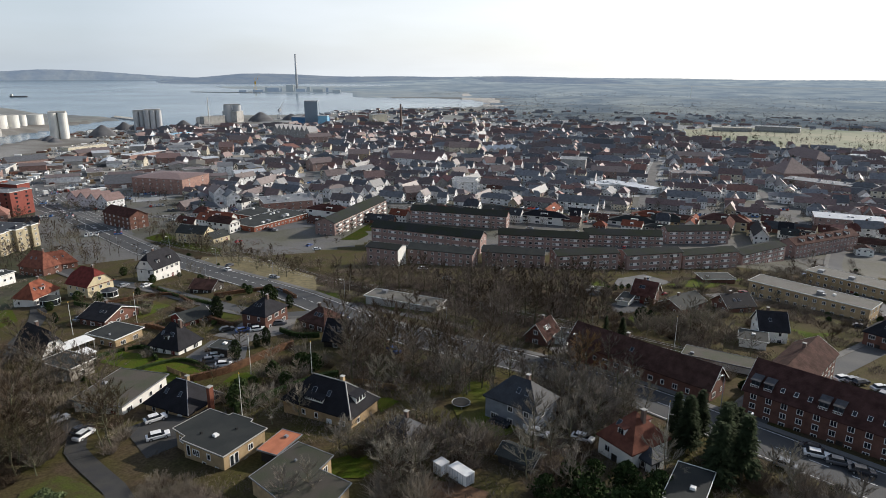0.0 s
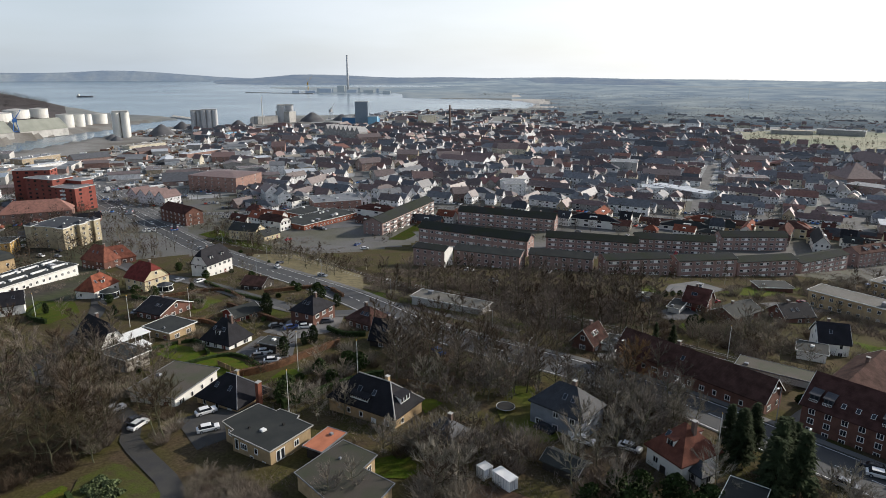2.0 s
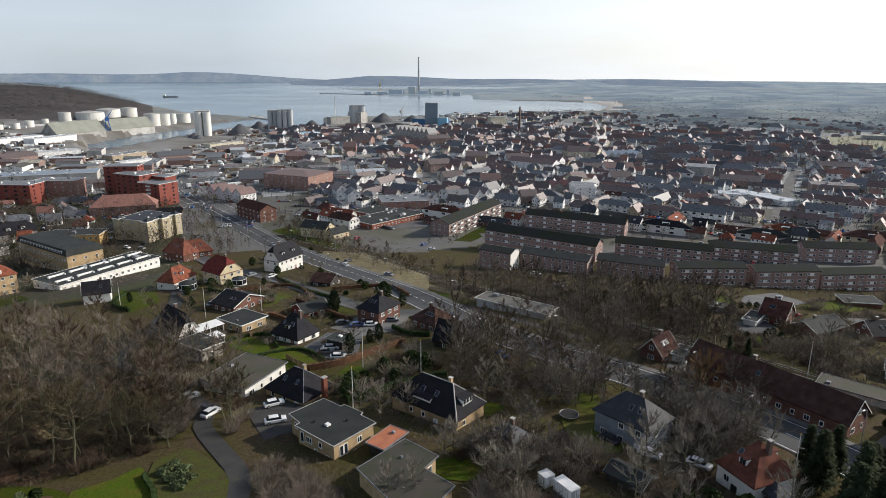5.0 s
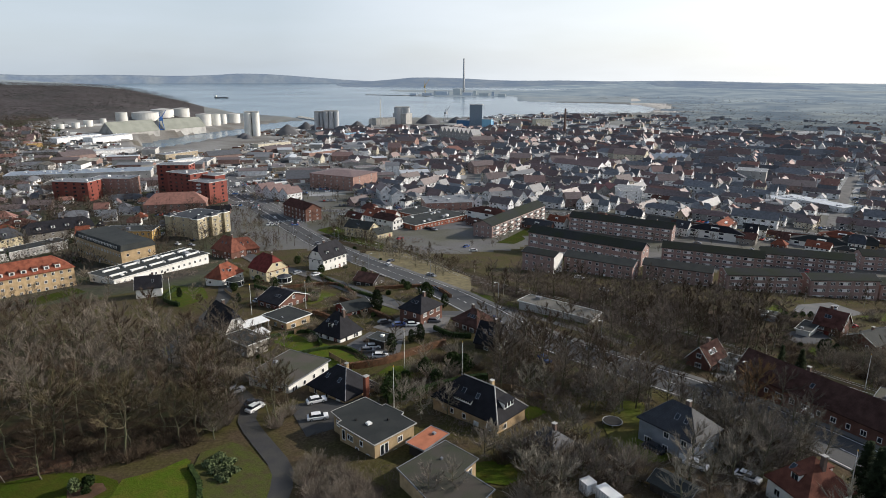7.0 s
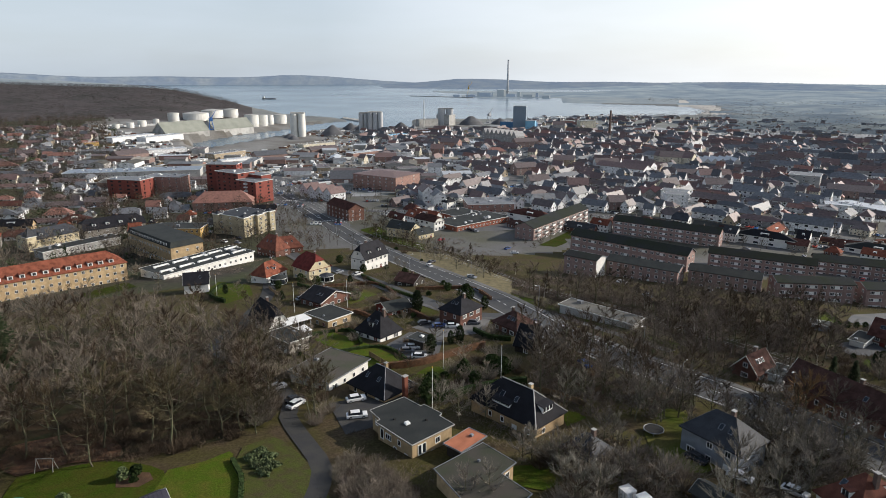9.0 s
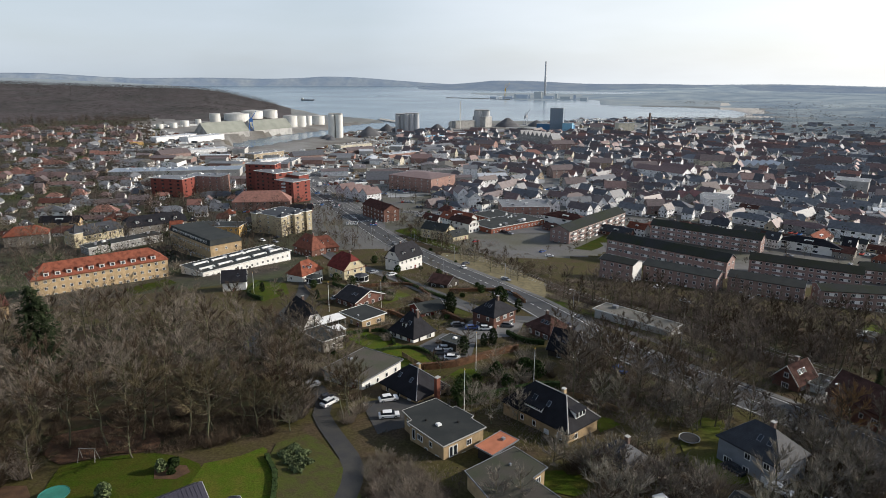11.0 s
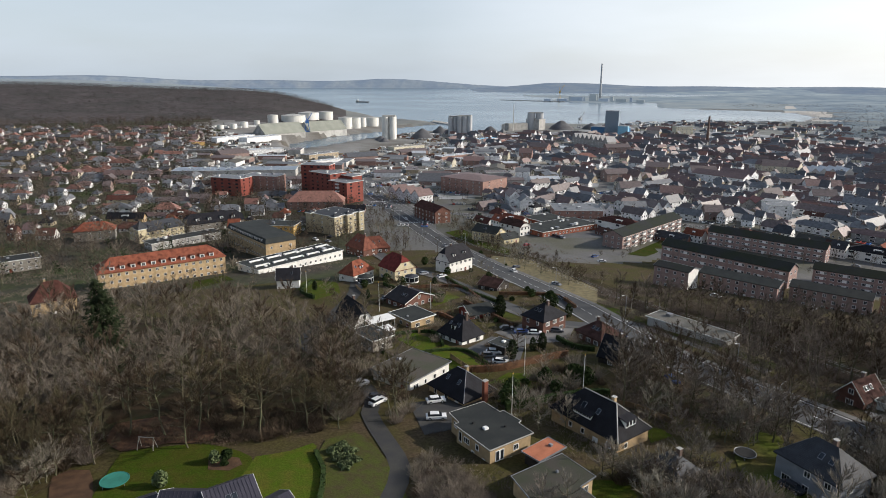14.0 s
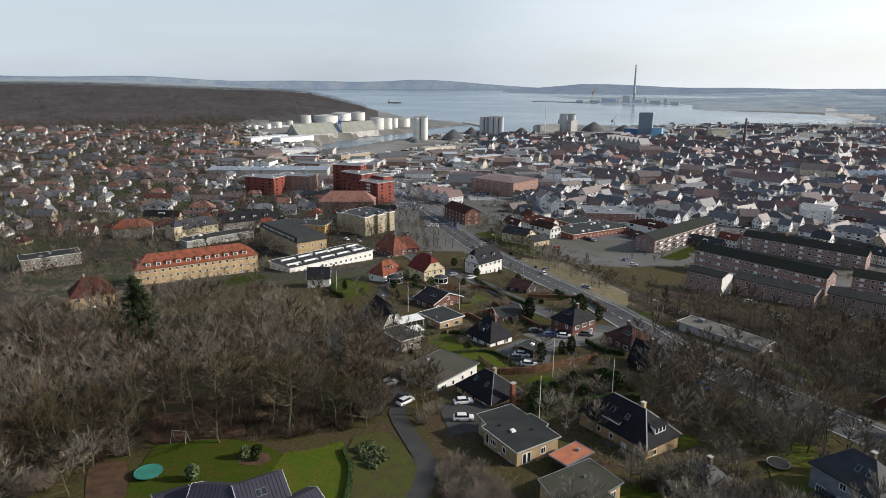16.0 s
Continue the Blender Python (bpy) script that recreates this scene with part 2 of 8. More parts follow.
M["stackgrey"] = mat("stack_concrete", (0.42, 0.43, 0.44), var=0.1)
M["farwood"] = mat("distant_woods", (0.078, 0.067, 0.066), spec=0.1, var=0.42, island=True, scale=0.012, fine=0.08, stain=(0.052, 0.049, 0.046))
M["grainroof"] = mat("grey_green_sheeting", (0.26, 0.27, 0.23), rough=0.7, var=0.15, scale=0.08)
M["tyre"] = mat("rubber", (0.02, 0.02, 0.02), var=0.1)
M["green_cover"] = mat("green_cover", (0.03, 0.17, 0.13), var=0.15)
M["timber"] = mat("timber", (0.20, 0.14, 0.08), var=0.2)
M["bluepaint"] = mat("blue_paint", (0.05, 0.15, 0.40), rough=0.5, var=0.1)
M["yellowpaint"] = mat("yellow_paint", (0.6, 0.36, 0.05), rough=0.5, var=0.1)
M["redpaint"] = mat("red_paint", (0.4, 0.06, 0.04), rough=0.5, var=0.1)
CARPAINT = [mat("car_paint", c, rough=0.25, var=0.06, spec=0.6, bump=0.0) for c in ((0.7, 0.7, 0.7), (0.03, 0.03, 0.035), (0.25, 0.26, 0.28), (0.3, 0.03, 0.03), (0.05, 0.08, 0.2), (0.12, 0.12, 0.13))]

# distant walls and roofs: haze put into paler, greyer base colours
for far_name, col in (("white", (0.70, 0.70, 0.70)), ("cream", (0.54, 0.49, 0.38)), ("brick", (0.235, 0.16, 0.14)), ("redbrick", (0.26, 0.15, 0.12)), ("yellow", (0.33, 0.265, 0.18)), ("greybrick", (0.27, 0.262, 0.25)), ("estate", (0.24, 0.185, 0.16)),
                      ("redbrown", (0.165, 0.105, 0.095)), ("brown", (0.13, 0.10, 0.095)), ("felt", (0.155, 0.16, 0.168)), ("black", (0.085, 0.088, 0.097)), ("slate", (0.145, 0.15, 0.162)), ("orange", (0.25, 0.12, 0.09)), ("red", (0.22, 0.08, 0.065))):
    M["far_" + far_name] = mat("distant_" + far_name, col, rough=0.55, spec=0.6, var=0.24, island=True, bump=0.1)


def water_material():
    m = bpy.data.materials.new("fjord_water")
    m.use_nodes = True
    n, l = m.node_tree.nodes, m.node_tree.links
    b = n["Principled BSDF"]
    b.inputs["Base Color"].default_value = (0.11, 0.17, 0.22, 1)
    b.inputs["Roughness"].default_value = 0.22
    co = n.new("ShaderNodeTexCoord")
    w1, w2 = n.new("ShaderNodeTexNoise"), n.new("ShaderNodeTexNoise")
    w1.inputs["Scale"].default_value, w1.inputs["Detail"].default_value = 0.12, 6.0
    w2.inputs["Scale"].default_value, w2.inputs["Detail"].default_value = 0.003, 4.0
    l.new(co.outputs["Object"], w1.inputs["Vector"])
    l.new(co.outputs["Object"], w2.inputs["Vector"])
    bp = n.new("ShaderNodeBump")
    bp.inputs["Strength"].default_value, bp.inputs["Distance"].default_value = 0.35, 0.5
    l.new(w1.outputs["Fac"], bp.inputs["Height"])
    l.new(bp.outputs["Normal"], b.inputs["Normal"])
    r = n.new("ShaderNodeMapRange")
    r.inputs["To Min"].default_value, r.inputs["To Max"].default_value = 0.12, 0.34
    l.new(w2.outputs["Fac"], r.inputs["Value"])
    l.new(r.outputs["Result"], b.inputs["Roughness"])
    return m


M["water"] = water_material()

# ---- mesh helpers ----
class Mesh:
    """Collects vertices and faces, with a material slot for each face."""
    def __init__(self):
        self.v, self.f, self.m = [], [], []

    def add(self, verts, faces, slot=0):
        k = len(self.v)
        self.v.extend(verts)
        self.f.extend(tuple(k + i for i in f) for f in faces)
        self.m.extend([slot] * len(faces))

    def box(self, x0, y0, z0, x1, y1, z1, slot=0):
        self.add([(x0, y0, z0), (x1, y0, z0), (x1, y1, z0), (x0, y1, z0), (x0, y0, z1), (x1, y0, z1), (x1, y1, z1), (x0, y1, z1)],
                 [(3, 2, 1, 0), (4, 5, 6, 7), (0, 1, 5, 4), (1, 2, 6, 5), (2, 3, 7, 6), (3, 0, 4, 7)], slot)

    def slab(self, top, thick, slot=0):
        """A plate with the given upper outline, anticlockwise from above."""
        n = len(top)
        low = [(x, y, z - thick) for x, y, z in top]
        self.add(list(top) + low, [tuple(range(n)), tuple(range(2 * n - 1, n - 1, -1))] + [(i, i + n, (i + 1) % n + n, (i + 1) % n) for i in range(n)], slot)

    def tube(self, a, b, r0, r1, n=8, slot=0, caps=True):
        a, b = Vector(a), Vector(b)
        q = (b - a).to_track_quat("Z", "Y")
        ring = [Vector((math.cos(2 * math.pi * i / n), math.sin(2 * math.pi * i / n), 0)) for i in range(n)]
        v = [tuple(a + q @ (c * r0)) for c in ring] + [tuple(b + q @ (c * r1)) for c in ring]
        f = [(i, (i + 1) % n, (i + 1) % n + n, i + n) for i in range(n)]
        if caps:
            f += [tuple(range(n - 1, -1, -1)), tuple(range(n, 2 * n))]
        self.add(v, f, slot)

    def data(self, name, *mats, smooth=False):
        d = bpy.data.meshes.new(name)
        d.from_pydata(self.v, [], self.f)
        for m in mats:
            d.materials.append(M[m] if isinstance(m, str) else m)
        d.polygons.foreach_set("material_index", self.m)
        if smooth:
            d.polygons.foreach_set("use_smooth", [True] * len(self.f))
        d.update()
        return d


def part(name, data, parent, label="", at=None):
    ob = new(name, data)
    ob.parent = parent
    if at is not None:
        ob.matrix_basis = at
    return tagged(ob, label) if label else ob


def empty(name, m, label, category, group="", kind=""):
    ob = new(name)
    ob.empty_display_size = 0.5
    ob.matrix_basis = m
    return tagged(ob, label, category, group, kind)


# ---- the lie of the land ----
def ease(a, b, v):
    u = np.clip((v - a) / (b - a), 0.0, 1.0)
    return u * u * (3 - 2 * u)


SLOPE_R = (0, 60, 100, 150, 220, 300, 360, 450, 600, 800, 1000, 9000)
SLOPE_Z = (41, 40, 37.5, 33, 26.5, 16, 10, 7.5, 5.5, 4, 3, 3)


def height(x, y):
    """The ground's height over the fjord, without the shore."""
    x, y = np.asarray(x, float), np.asarray(y, float)
    r, az = np.hypot(x, y), np.degrees(np.arctan2(x, y))
    z = np.interp(r, SLOPE_R, SLOPE_Z)
    z = z + ease(-30, -44, az) * ease(550, 2200, r) * 52
    z = z + ease(-2, 16, az) * ease(1900, 4600, r) * 10
    z = z + ease(-42, -60, az) * ease(1150, 2100, r) * 20
    return z


def ground_z(x, y):
    return float(height(x, y))


def inside(x, y, outline):
    """Whether points lie in a plan outline."""
    if isinstance(x, float) or isinstance(x, int):
        odd = False
        for i, (ax, ay) in enumerate(outline):
            bx, by = outline[i - 1]
            if (ay > y) != (by > y) and x < (bx - ax) * (y - ay) / (by - ay) + ax:
                odd = not odd
        return odd
    x, y = np.asarray(x, float), np.asarray(y, float)
    hit = np.zeros(x.shape, bool)
    for (ax, ay), (bx, by) in zip(outline, outline[1:] + outline[:1]):
        with np.errstate(divide="ignore", invalid="ignore"):
            hit ^= ((ay > y) != (by > y)) & (x < (bx - ax) * (y - ay) / (by - ay) + ax)
    return hit


# the fjord with its harbour basin
FJORD = [(-645, 800), (-600, 728), (-562, 716), (-570, 800), (-580, 882), (-586, 965), (-588, 1073), (-556, 1183), (-472, 1150), (-445, 1190), (-515, 1380), (-450, 1425), (-370, 1440),
         (-230, 1545), (-101, 1700), (18, 1728), (91, 1793), (133, 2014), (93, 2232), (-12, 2314), (-141, 2330), (-322, 2390), (-345, 2560), (-361, 2710), (-414, 2870), (-644, 2660), (-886, 2890),
         (-800, 3120), (-1053, 3240), (-1596, 4080), (-2300, 4700), (-2900, 5200), (-6000, 6200), (-5200, 3300), (-2400, 2300), (-1500, 1820), (-1130, 1600), (-850, 1415), (-738, 1385),
         (-643, 1311), (-670, 1180), (-653, 1075), (-675, 948), (-660, 821)]
FOREST_LEFT = [(-108, 40), (-108, 68), (-106, 75), (-86, 78), (-72, 91), (-73, 110), (-90, 128), (-118, 150), (-149, 150), (-177, 136), (-190, 112), (-205, 95), (-215, 30)]
WOOD_MID = [(-46, 226), (-15, 230), (38, 226), (58, 200), (40, 166), (19, 168), (-5, 205), (-28, 214)]
WOOD_LOW = [(-27, 158), (-14, 182), (3, 172), (14, 150), (10, 128), (-7, 121), (-20, 130)]
BANK = [(-66.4, 85.6), (-61.7, 81.1), (-56.5, 73.2), (-50, 66), (-40, 70), (-44.4, 79.3), (-48.1, 83.9), (-56.4, 90.6), (-65.0, 95.3), (-68.2, 90.3)]
YARD = [(-2.5, 92.4), (1.2, 91.3), (7.5, 88.6), (5.9, 84.4), (-4.0, 84.3), (-4.2, 89.6)]
PASTURE = [(390, 1120), (360, 940), (470, 830), (760, 660), (900, 900), (700, 1110), (520, 1170)]


def haze_glow_material(name, col, stain, glow, strength):
    """Far country, with the haze before it put in as a bluish glow of the surface."""
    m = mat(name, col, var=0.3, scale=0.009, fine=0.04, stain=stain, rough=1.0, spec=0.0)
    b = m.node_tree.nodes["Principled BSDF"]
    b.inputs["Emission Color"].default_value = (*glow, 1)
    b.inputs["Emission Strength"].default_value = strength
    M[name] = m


haze_glow_material("far_shore", (0.09, 0.105, 0.12), (0.16, 0.165, 0.15), (0.50, 0.69, 1.0), 0.175)
haze_glow_material("near_shore", (0.11, 0.12, 0.12), (0.16, 0.16, 0.14), (0.62, 0.80, 1.0), 0.163)


def build_ground():
    az = np.radians(np.concatenate([np.arange(-180, -72, 6.0), np.arange(-72, 48, 0.4), np.arange(48, 181, 6.0)]))
    r = np.concatenate([[0.0], np.arange(15, 60, 9.0), 60 * 1.0195 ** np.arange(0, 229)])
    r[-1] = 4990
    a, rr = np.meshgrid(az, r)
    x, y = np.sin(a) * rr, np.cos(a) * rr
    z = height(x, y)
    sea = inside(x, y, FJORD)
    z = np.where(sea, -3.0, z)
    small = np.sin(x * 0.11 + 1.3 * np.sin(y * 0.07)) * np.cos(y * 0.13) * 0.05
    z = z + small * (rr < 400)
    n, k = z.shape
    v = np.stack([x, y, z], -1).reshape(-1, 3)
    i = (np.arange(n - 1)[:, None] * k + np.arange(k - 1)[None, :])
    f = np.stack([i, i + 1, i + k + 1, i + k], -1).reshape(-1, 4)[:, ::-1]
    cx, cy = x[:-1, :-1], y[:-1, :-1]
    cr, ca = np.hypot(cx, cy), np.degrees(np.arctan2(cx, cy))
    wob = np.sin(cx * 0.05) * 14 + np.cos(cy * 0.06) * 14
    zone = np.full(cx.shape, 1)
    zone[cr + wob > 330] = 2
    # from here the town ground takes the haze-paled colour
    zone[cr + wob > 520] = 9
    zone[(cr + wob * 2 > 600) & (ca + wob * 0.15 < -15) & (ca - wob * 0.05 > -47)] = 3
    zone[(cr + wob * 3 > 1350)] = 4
    zone[((ca + wob * 0.05 < -46) | ((ca < -33) & (cr < 580))) & (cr + wob > 260) & (cr < 1300)] = 10
    zone[(ca < -34) & (cr + wob > 1250)] = 8
    for outline in (FOREST_LEFT, WOOD_MID, WOOD_LOW):
        zone[inside(cx, cy, outline)] = 0
    zone[(cr < 130) & (ca > -20)] = 1
    # the farthest land glows with the haze put into its material
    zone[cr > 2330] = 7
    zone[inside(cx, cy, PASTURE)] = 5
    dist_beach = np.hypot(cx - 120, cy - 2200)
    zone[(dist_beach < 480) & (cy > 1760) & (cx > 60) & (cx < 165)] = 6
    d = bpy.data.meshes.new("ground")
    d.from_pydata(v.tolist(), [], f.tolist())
    for m in ("litter", "garden", "towndirt", "harbour", "heath", "field", "sand", "near_shore", "farwood", "townhaze", "suburb"):
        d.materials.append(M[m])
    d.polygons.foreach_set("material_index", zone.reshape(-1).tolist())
    d.polygons.foreach_set("use_smooth", [True] * len(f))
    d.update()
    tagged(new("ground", d), "hillside of gardens and woods falling to the town", "ground", kind="structure")


build_ground()
sea = Mesh()
RINGS = (0, 400, 2800, 3300, 3800, 4200, 4500, 4750, 4985)
for ring_in, ring_out in zip(RINGS, RINGS[1:]):
    for k in range(48):
        quad = []
        for rr, a in ((ring_in, k), (ring_out, k), (ring_out, k + 1), (ring_in, k + 1)):
            az = radians(-110 + a * 3.2)
            quad.append((math.sin(az) * rr, math.cos(az) * rr, 17.0 * max(0.0, (rr - 2800) / 2185) ** 2))
        sea.add(quad, [(3, 2, 1, 0)])
sea_data = sea.data("water", "water", smooth=True)
bm = bmesh.new()
bm.from_mesh(sea_data)
bmesh.ops.remove_doubles(bm, verts=bm.verts[:], dist=0.01)
bmesh.ops.recalc_face_normals(bm, faces=bm.faces[:])
if sum(q.normal.z for q in bm.faces) < 0:
    bmesh.ops.reverse_faces(bm, faces=bm.faces[:])
bm.to_mesh(sea_data)
bm.free()
sea_ob = tagged(new("water", sea_data), "calm grey-blue fjord and harbour basin", "water", kind="structure")


def ridge(az0, az1, r, base, top, seed, label, depth, mat_name, rough=1.0, n=420):
    """A backdrop: a long rounded range of wooded hills in the far distance."""
    rnd = random.Random(seed)
    ph = [rnd.uniform(0, 6.28) for _ in range(6)]
    m = Mesh()
    rows = []
    for i in range(n + 1):
        a, u = az0 + (az1 - az0) * i / n, i / n
        h = base + (top - base) * (0.8 + 0.13 * math.sin(5 * u + ph[0]) + 0.08 * math.sin(13 * u + ph[1]) + 0.05 * math.sin(31 * u + ph[2])) 
        h = base + (h - base) * min(1, 6 * u, 3.5 * (1 - u) + 0.1)
        s, c = math.sin(radians(a)), math.cos(radians(a))
        w = (0.5 + 0.12 * math.sin(9 * u + ph[4]), 0.86 + 0.06 * math.sin(17 * u + ph[5]))
        rows.append([(s * (r + dr), c * (r + dr), hh) for dr, hh in ((-depth, base - 1), (-depth * 0.94, base + 3), (-depth * 0.6, base + (h - base) * w[0]), (-depth * 0.25, base + (h - base) * w[1]), (0, h + rough * rnd.uniform(-0.6, 0.6)), (40, base - 1))])
    k = 6
    m.add([p for row in rows for p in row], [(i * k + q, i * k + q + 1, (i + 1) * k + q + 1, (i + 1) * k + q) for i in range(n) for q in range(k - 1)])
    d = m.data("backdrop", mat_name, smooth=True)
    return tagged(new("backdrop", d), label, "hills", kind="structure")


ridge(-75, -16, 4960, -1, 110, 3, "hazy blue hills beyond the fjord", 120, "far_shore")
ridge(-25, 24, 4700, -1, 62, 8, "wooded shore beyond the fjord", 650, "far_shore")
# haze on the ridges is their own glow, stronger on farther ones
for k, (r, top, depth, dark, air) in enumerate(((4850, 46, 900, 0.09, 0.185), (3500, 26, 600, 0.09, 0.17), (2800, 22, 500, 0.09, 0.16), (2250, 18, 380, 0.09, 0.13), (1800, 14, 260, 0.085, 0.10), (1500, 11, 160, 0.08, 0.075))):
    haze_glow_material("hill_%s" % "abcdef"[k], (dark * 0.4, dark * 0.46, dark * 0.52), (dark * 1.7, dark * 1.72, dark * 1.45), (0.62, 0.80, 1.0), air * 1.38)
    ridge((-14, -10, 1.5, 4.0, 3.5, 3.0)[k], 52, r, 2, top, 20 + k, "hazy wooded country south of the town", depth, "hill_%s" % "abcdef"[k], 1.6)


def at_ground(x, y, h=0.0):
    return pose(x, y, ground_z(x, y), 0, 0, h)


# ---- roads, lawns, yards ----
CLEAR = []          # lawns and yards, kept free of scrub


def drape(name, outline, lift, mat_name, label, category, kind="structure", soft=False):
    """A thin sheet laid over the ground inside a plan outline."""
    if name in ("lawn", "pavement"):
        CLEAR.append(outline)
    bm = bmesh.new()
    if soft:
        loop = resample(outline + outline[:1], 3.0)[:-1]
    else:
        loop = []
        for q, r in zip(outline, outline[1:] + outline[:1]):
            k = max(1, int(math.hypot(r[0] - q[0], r[1] - q[1]) / 3.0))
            loop += [Vector((q[0] + (r[0] - q[0]) * j / k, q[1] + (r[1] - q[1]) * j / k, 0)) for j in range(k)]
    bm.faces.new([bm.verts.new((v.x, v.y, 0)) for v in loop])
    bmesh.ops.triangulate(bm, faces=bm.faces[:])
    bmesh.ops.subdivide_edges(bm, edges=[q for q in bm.edges if q.calc_length() > 4], cuts=3, use_grid_fill=True)
    for v in bm.verts:
        v.co.z = ground_z(v.co.x, v.co.y) + lift
    bmesh.ops.recalc_face_normals(bm, faces=bm.faces[:])
    if sum(f.normal.z for f in bm.faces) < 0:
        bmesh.ops.reverse_faces(bm, faces=bm.faces[:])
    d = bpy.data.meshes.new(name)
    bm.to_mesh(d)
    bm.free()
    d.materials.append(M[mat_name])
    return tagged(new(name, d), label, category, kind=kind)


def resample(points, step):
    """Points at even steps along a smoothed line."""
    p = [Vector((x, y, 0)) for x, y in points]
    out = []
    for i in range(len(p) - 1):
        a, b, c, e = p[max(i - 1, 0)], p[i], p[i + 1], p[min(i + 2, len(p) - 1)]
        n = max(1, int((c - b).length / step))
        for j in range(n):
            t = j / n
            out.append(0.5 * (2 * b + (c - a) * t + (2 * a - 5 * b + 4 * c - e) * t * t + (3 * b - a - 3 * c + e) * t ** 3))
    out.append(p[-1])
    return out


def strip(name, points, width, lift, mat_name, label, category, offset=0.0, dash=0.0):
    pts = resample(points, 4.0 if not dash else dash)
    m = Mesh()
    rows = []
    for i, p in enumerate(pts):
        d = (pts[min(i + 1, len(pts) - 1)] - pts[max(i - 1, 0)]).normalized()
        n = Vector((-d.y, d.x, 0))
        rows.append([p + n * (offset + s * width) for s in (-0.5, -0.17, 0.17, 0.5)])
    for i in range(len(rows) - 1):
        if dash and i % 2:
            continue
        q = rows[i] + rows[i + 1]
        m.add([(v.x, v.y, ground_z(v.x, v.y) + lift) for v in q], [(j + 4, j + 5, j + 1, j) for j in range(3)])
    return tagged(new(name, m.data(name, mat_name)), label, category, kind="structure")


MAIN = [(-340, 640), (-357, 580), (-345, 520), (-295, 462), (-241, 412), (-187, 358), (-130, 299), (-74, 238), (-40, 199), (-23, 178), (-4, 162), (14, 150), (27, 141), (43, 127), (52, 117), (60, 108), (73, 94), (92, 72)]
ROADS = []


def road(points, width, label, marks=True, lift=0.14):
    ROADS.append((points, width))
    strip("road", points, width, lift, "roadtar" if width > 5.5 else "lanetar", label, "road")
    if width > 5.5:
        strip("pavement", points, 2.0, lift + 0.10, "paving", "grey paved footway beside the road", "pavement", offset=width / 2 + 1.0)
    if marks:
        strip("trim", points, 0.2, lift + 0.03, "roadpaint", "white painted line along the road", "road marking", offset=width / 2 - 0.7)
        strip("trim", points, 0.2, lift + 0.03, "roadpaint", "white painted line along the road", "road marking", offset=-width / 2 + 0.7)
        strip("trim", points, 0.2, lift + 0.03, "roadpaint", "white dashed centre line", "road marking", dash=3.0)


road(MAIN, 13.0, "wide main road of grey asphalt down to the town")
road([(-295, 462), (-322, 500), (-318, 560), (-300, 640), (-270, 720), (-200, 800)], 11.0, "curving asphalt road towards the harbour")
road([(-241, 412), (-170, 420), (-90, 440), (-20, 452), (60, 440), (180, 420), (330, 380)], 8.0, "town street of grey asphalt")
road([(-33, 193), (-53, 189), (-79, 206), (-100, 225), (-119, 241), (-150, 262), (-190, 300)], 5.6, "residential street of worn asphalt", marks=False)
road([(-46, 75), (-50, 87), (-60, 97), (-67, 104), (-72, 113), (-88, 124), (-110, 136)], 3.6, "narrow dark asphalt lane between hedges", marks=False)
road([(-110, 136), (-128, 190), (-160, 240)], 5.0, "narrow residential lane of asphalt", marks=False)
road([(150, 190), (170, 250), (190, 300), (230, 360)], 6.0, "estate road of pale asphalt", marks=False)
road([(56, 109), (72, 128), (100, 150), (150, 190)], 6.0, "side street of asphalt", marks=False)
strip("ground_strip", [(-160, 347), (-90, 289), (-53, 246), (-29, 224), (20, 190), (60, 158), (110, 120)], 12, 0.05, "litter", "brown railway land with dry grass", "railway land")
for off, wid, mt, lb in ((-9.5, 5, "straw", "dry grass verge along the railway"), (-15, 5, "grass", "green verge along the railway"), (9, 4, "garden", "weedy verge along the railway"), (-20, 3, "paving", "grey footpath along the railway")):
    strip("verge", [(-160, 347), (-90, 289), (-53, 246), (-29, 224), (20, 190)], wid, 0.07, mt, lb, "verge", offset=off)
for off in (-0.72, 0.72, 3.5, 4.9):
    strip("rail", [(-160, 347), (-90, 289), (-53, 246), (-29, 224), (20, 190), (60, 158), (110, 120)], 0.14, 0.25, "steel", "rusty steel rail of a disused railway", "rail", offset=off)
drape("lawn", [(-89.7, 56.0), (-98.2, 67.6), (-100.5, 71.2), (-94.3, 76.4), (-88.1, 80.0), (-80.0, 80.2), (-76.6, 79.4), (-72.0, 75.0), (-68.6, 69.8), (-63.9, 54.2)], 0.10, "lawn", "smooth green garden lawn below the wood", "lawn", soft=True)
drape("lawn", [(-76.0, 79.8), (-71.6, 84.0), (-69.6, 88.2), (-68.2, 87.6), (-67.1, 85.3), (-62.0, 81.0), (-56.5, 73.2), (-52.0, 64.0), (-66.1, 60.0)], 0.115, "lawn", "bright mown lawn beside a curving hedge", "lawn", soft=True)
drape("lawn", BANK, 0.13, "bank", "rough grass bank between the lawn and the lane", "bank", soft=True)
drape("ground_patch", [(-93.5, 52.5), (-104.5, 60.5), (-103.8, 63.4), (-100.2, 64.6), (-93.6, 60.3), (-88.5, 55.5)], 0.12, "earth", "bare brown earth path beside the lawn", "bare earth", soft=True)
drape("ground_patch", [(-107.3, 73.3), (-112.5, 79.2), (-108.1, 84.0), (-104.7, 87.0), (-94.8, 86.9), (-88.0, 81.3), (-95.3, 77.2), (-100.9, 71.5)], 0.13, "hedge", "russet leaf litter at the foot of the wood", "leaf litter", soft=True)
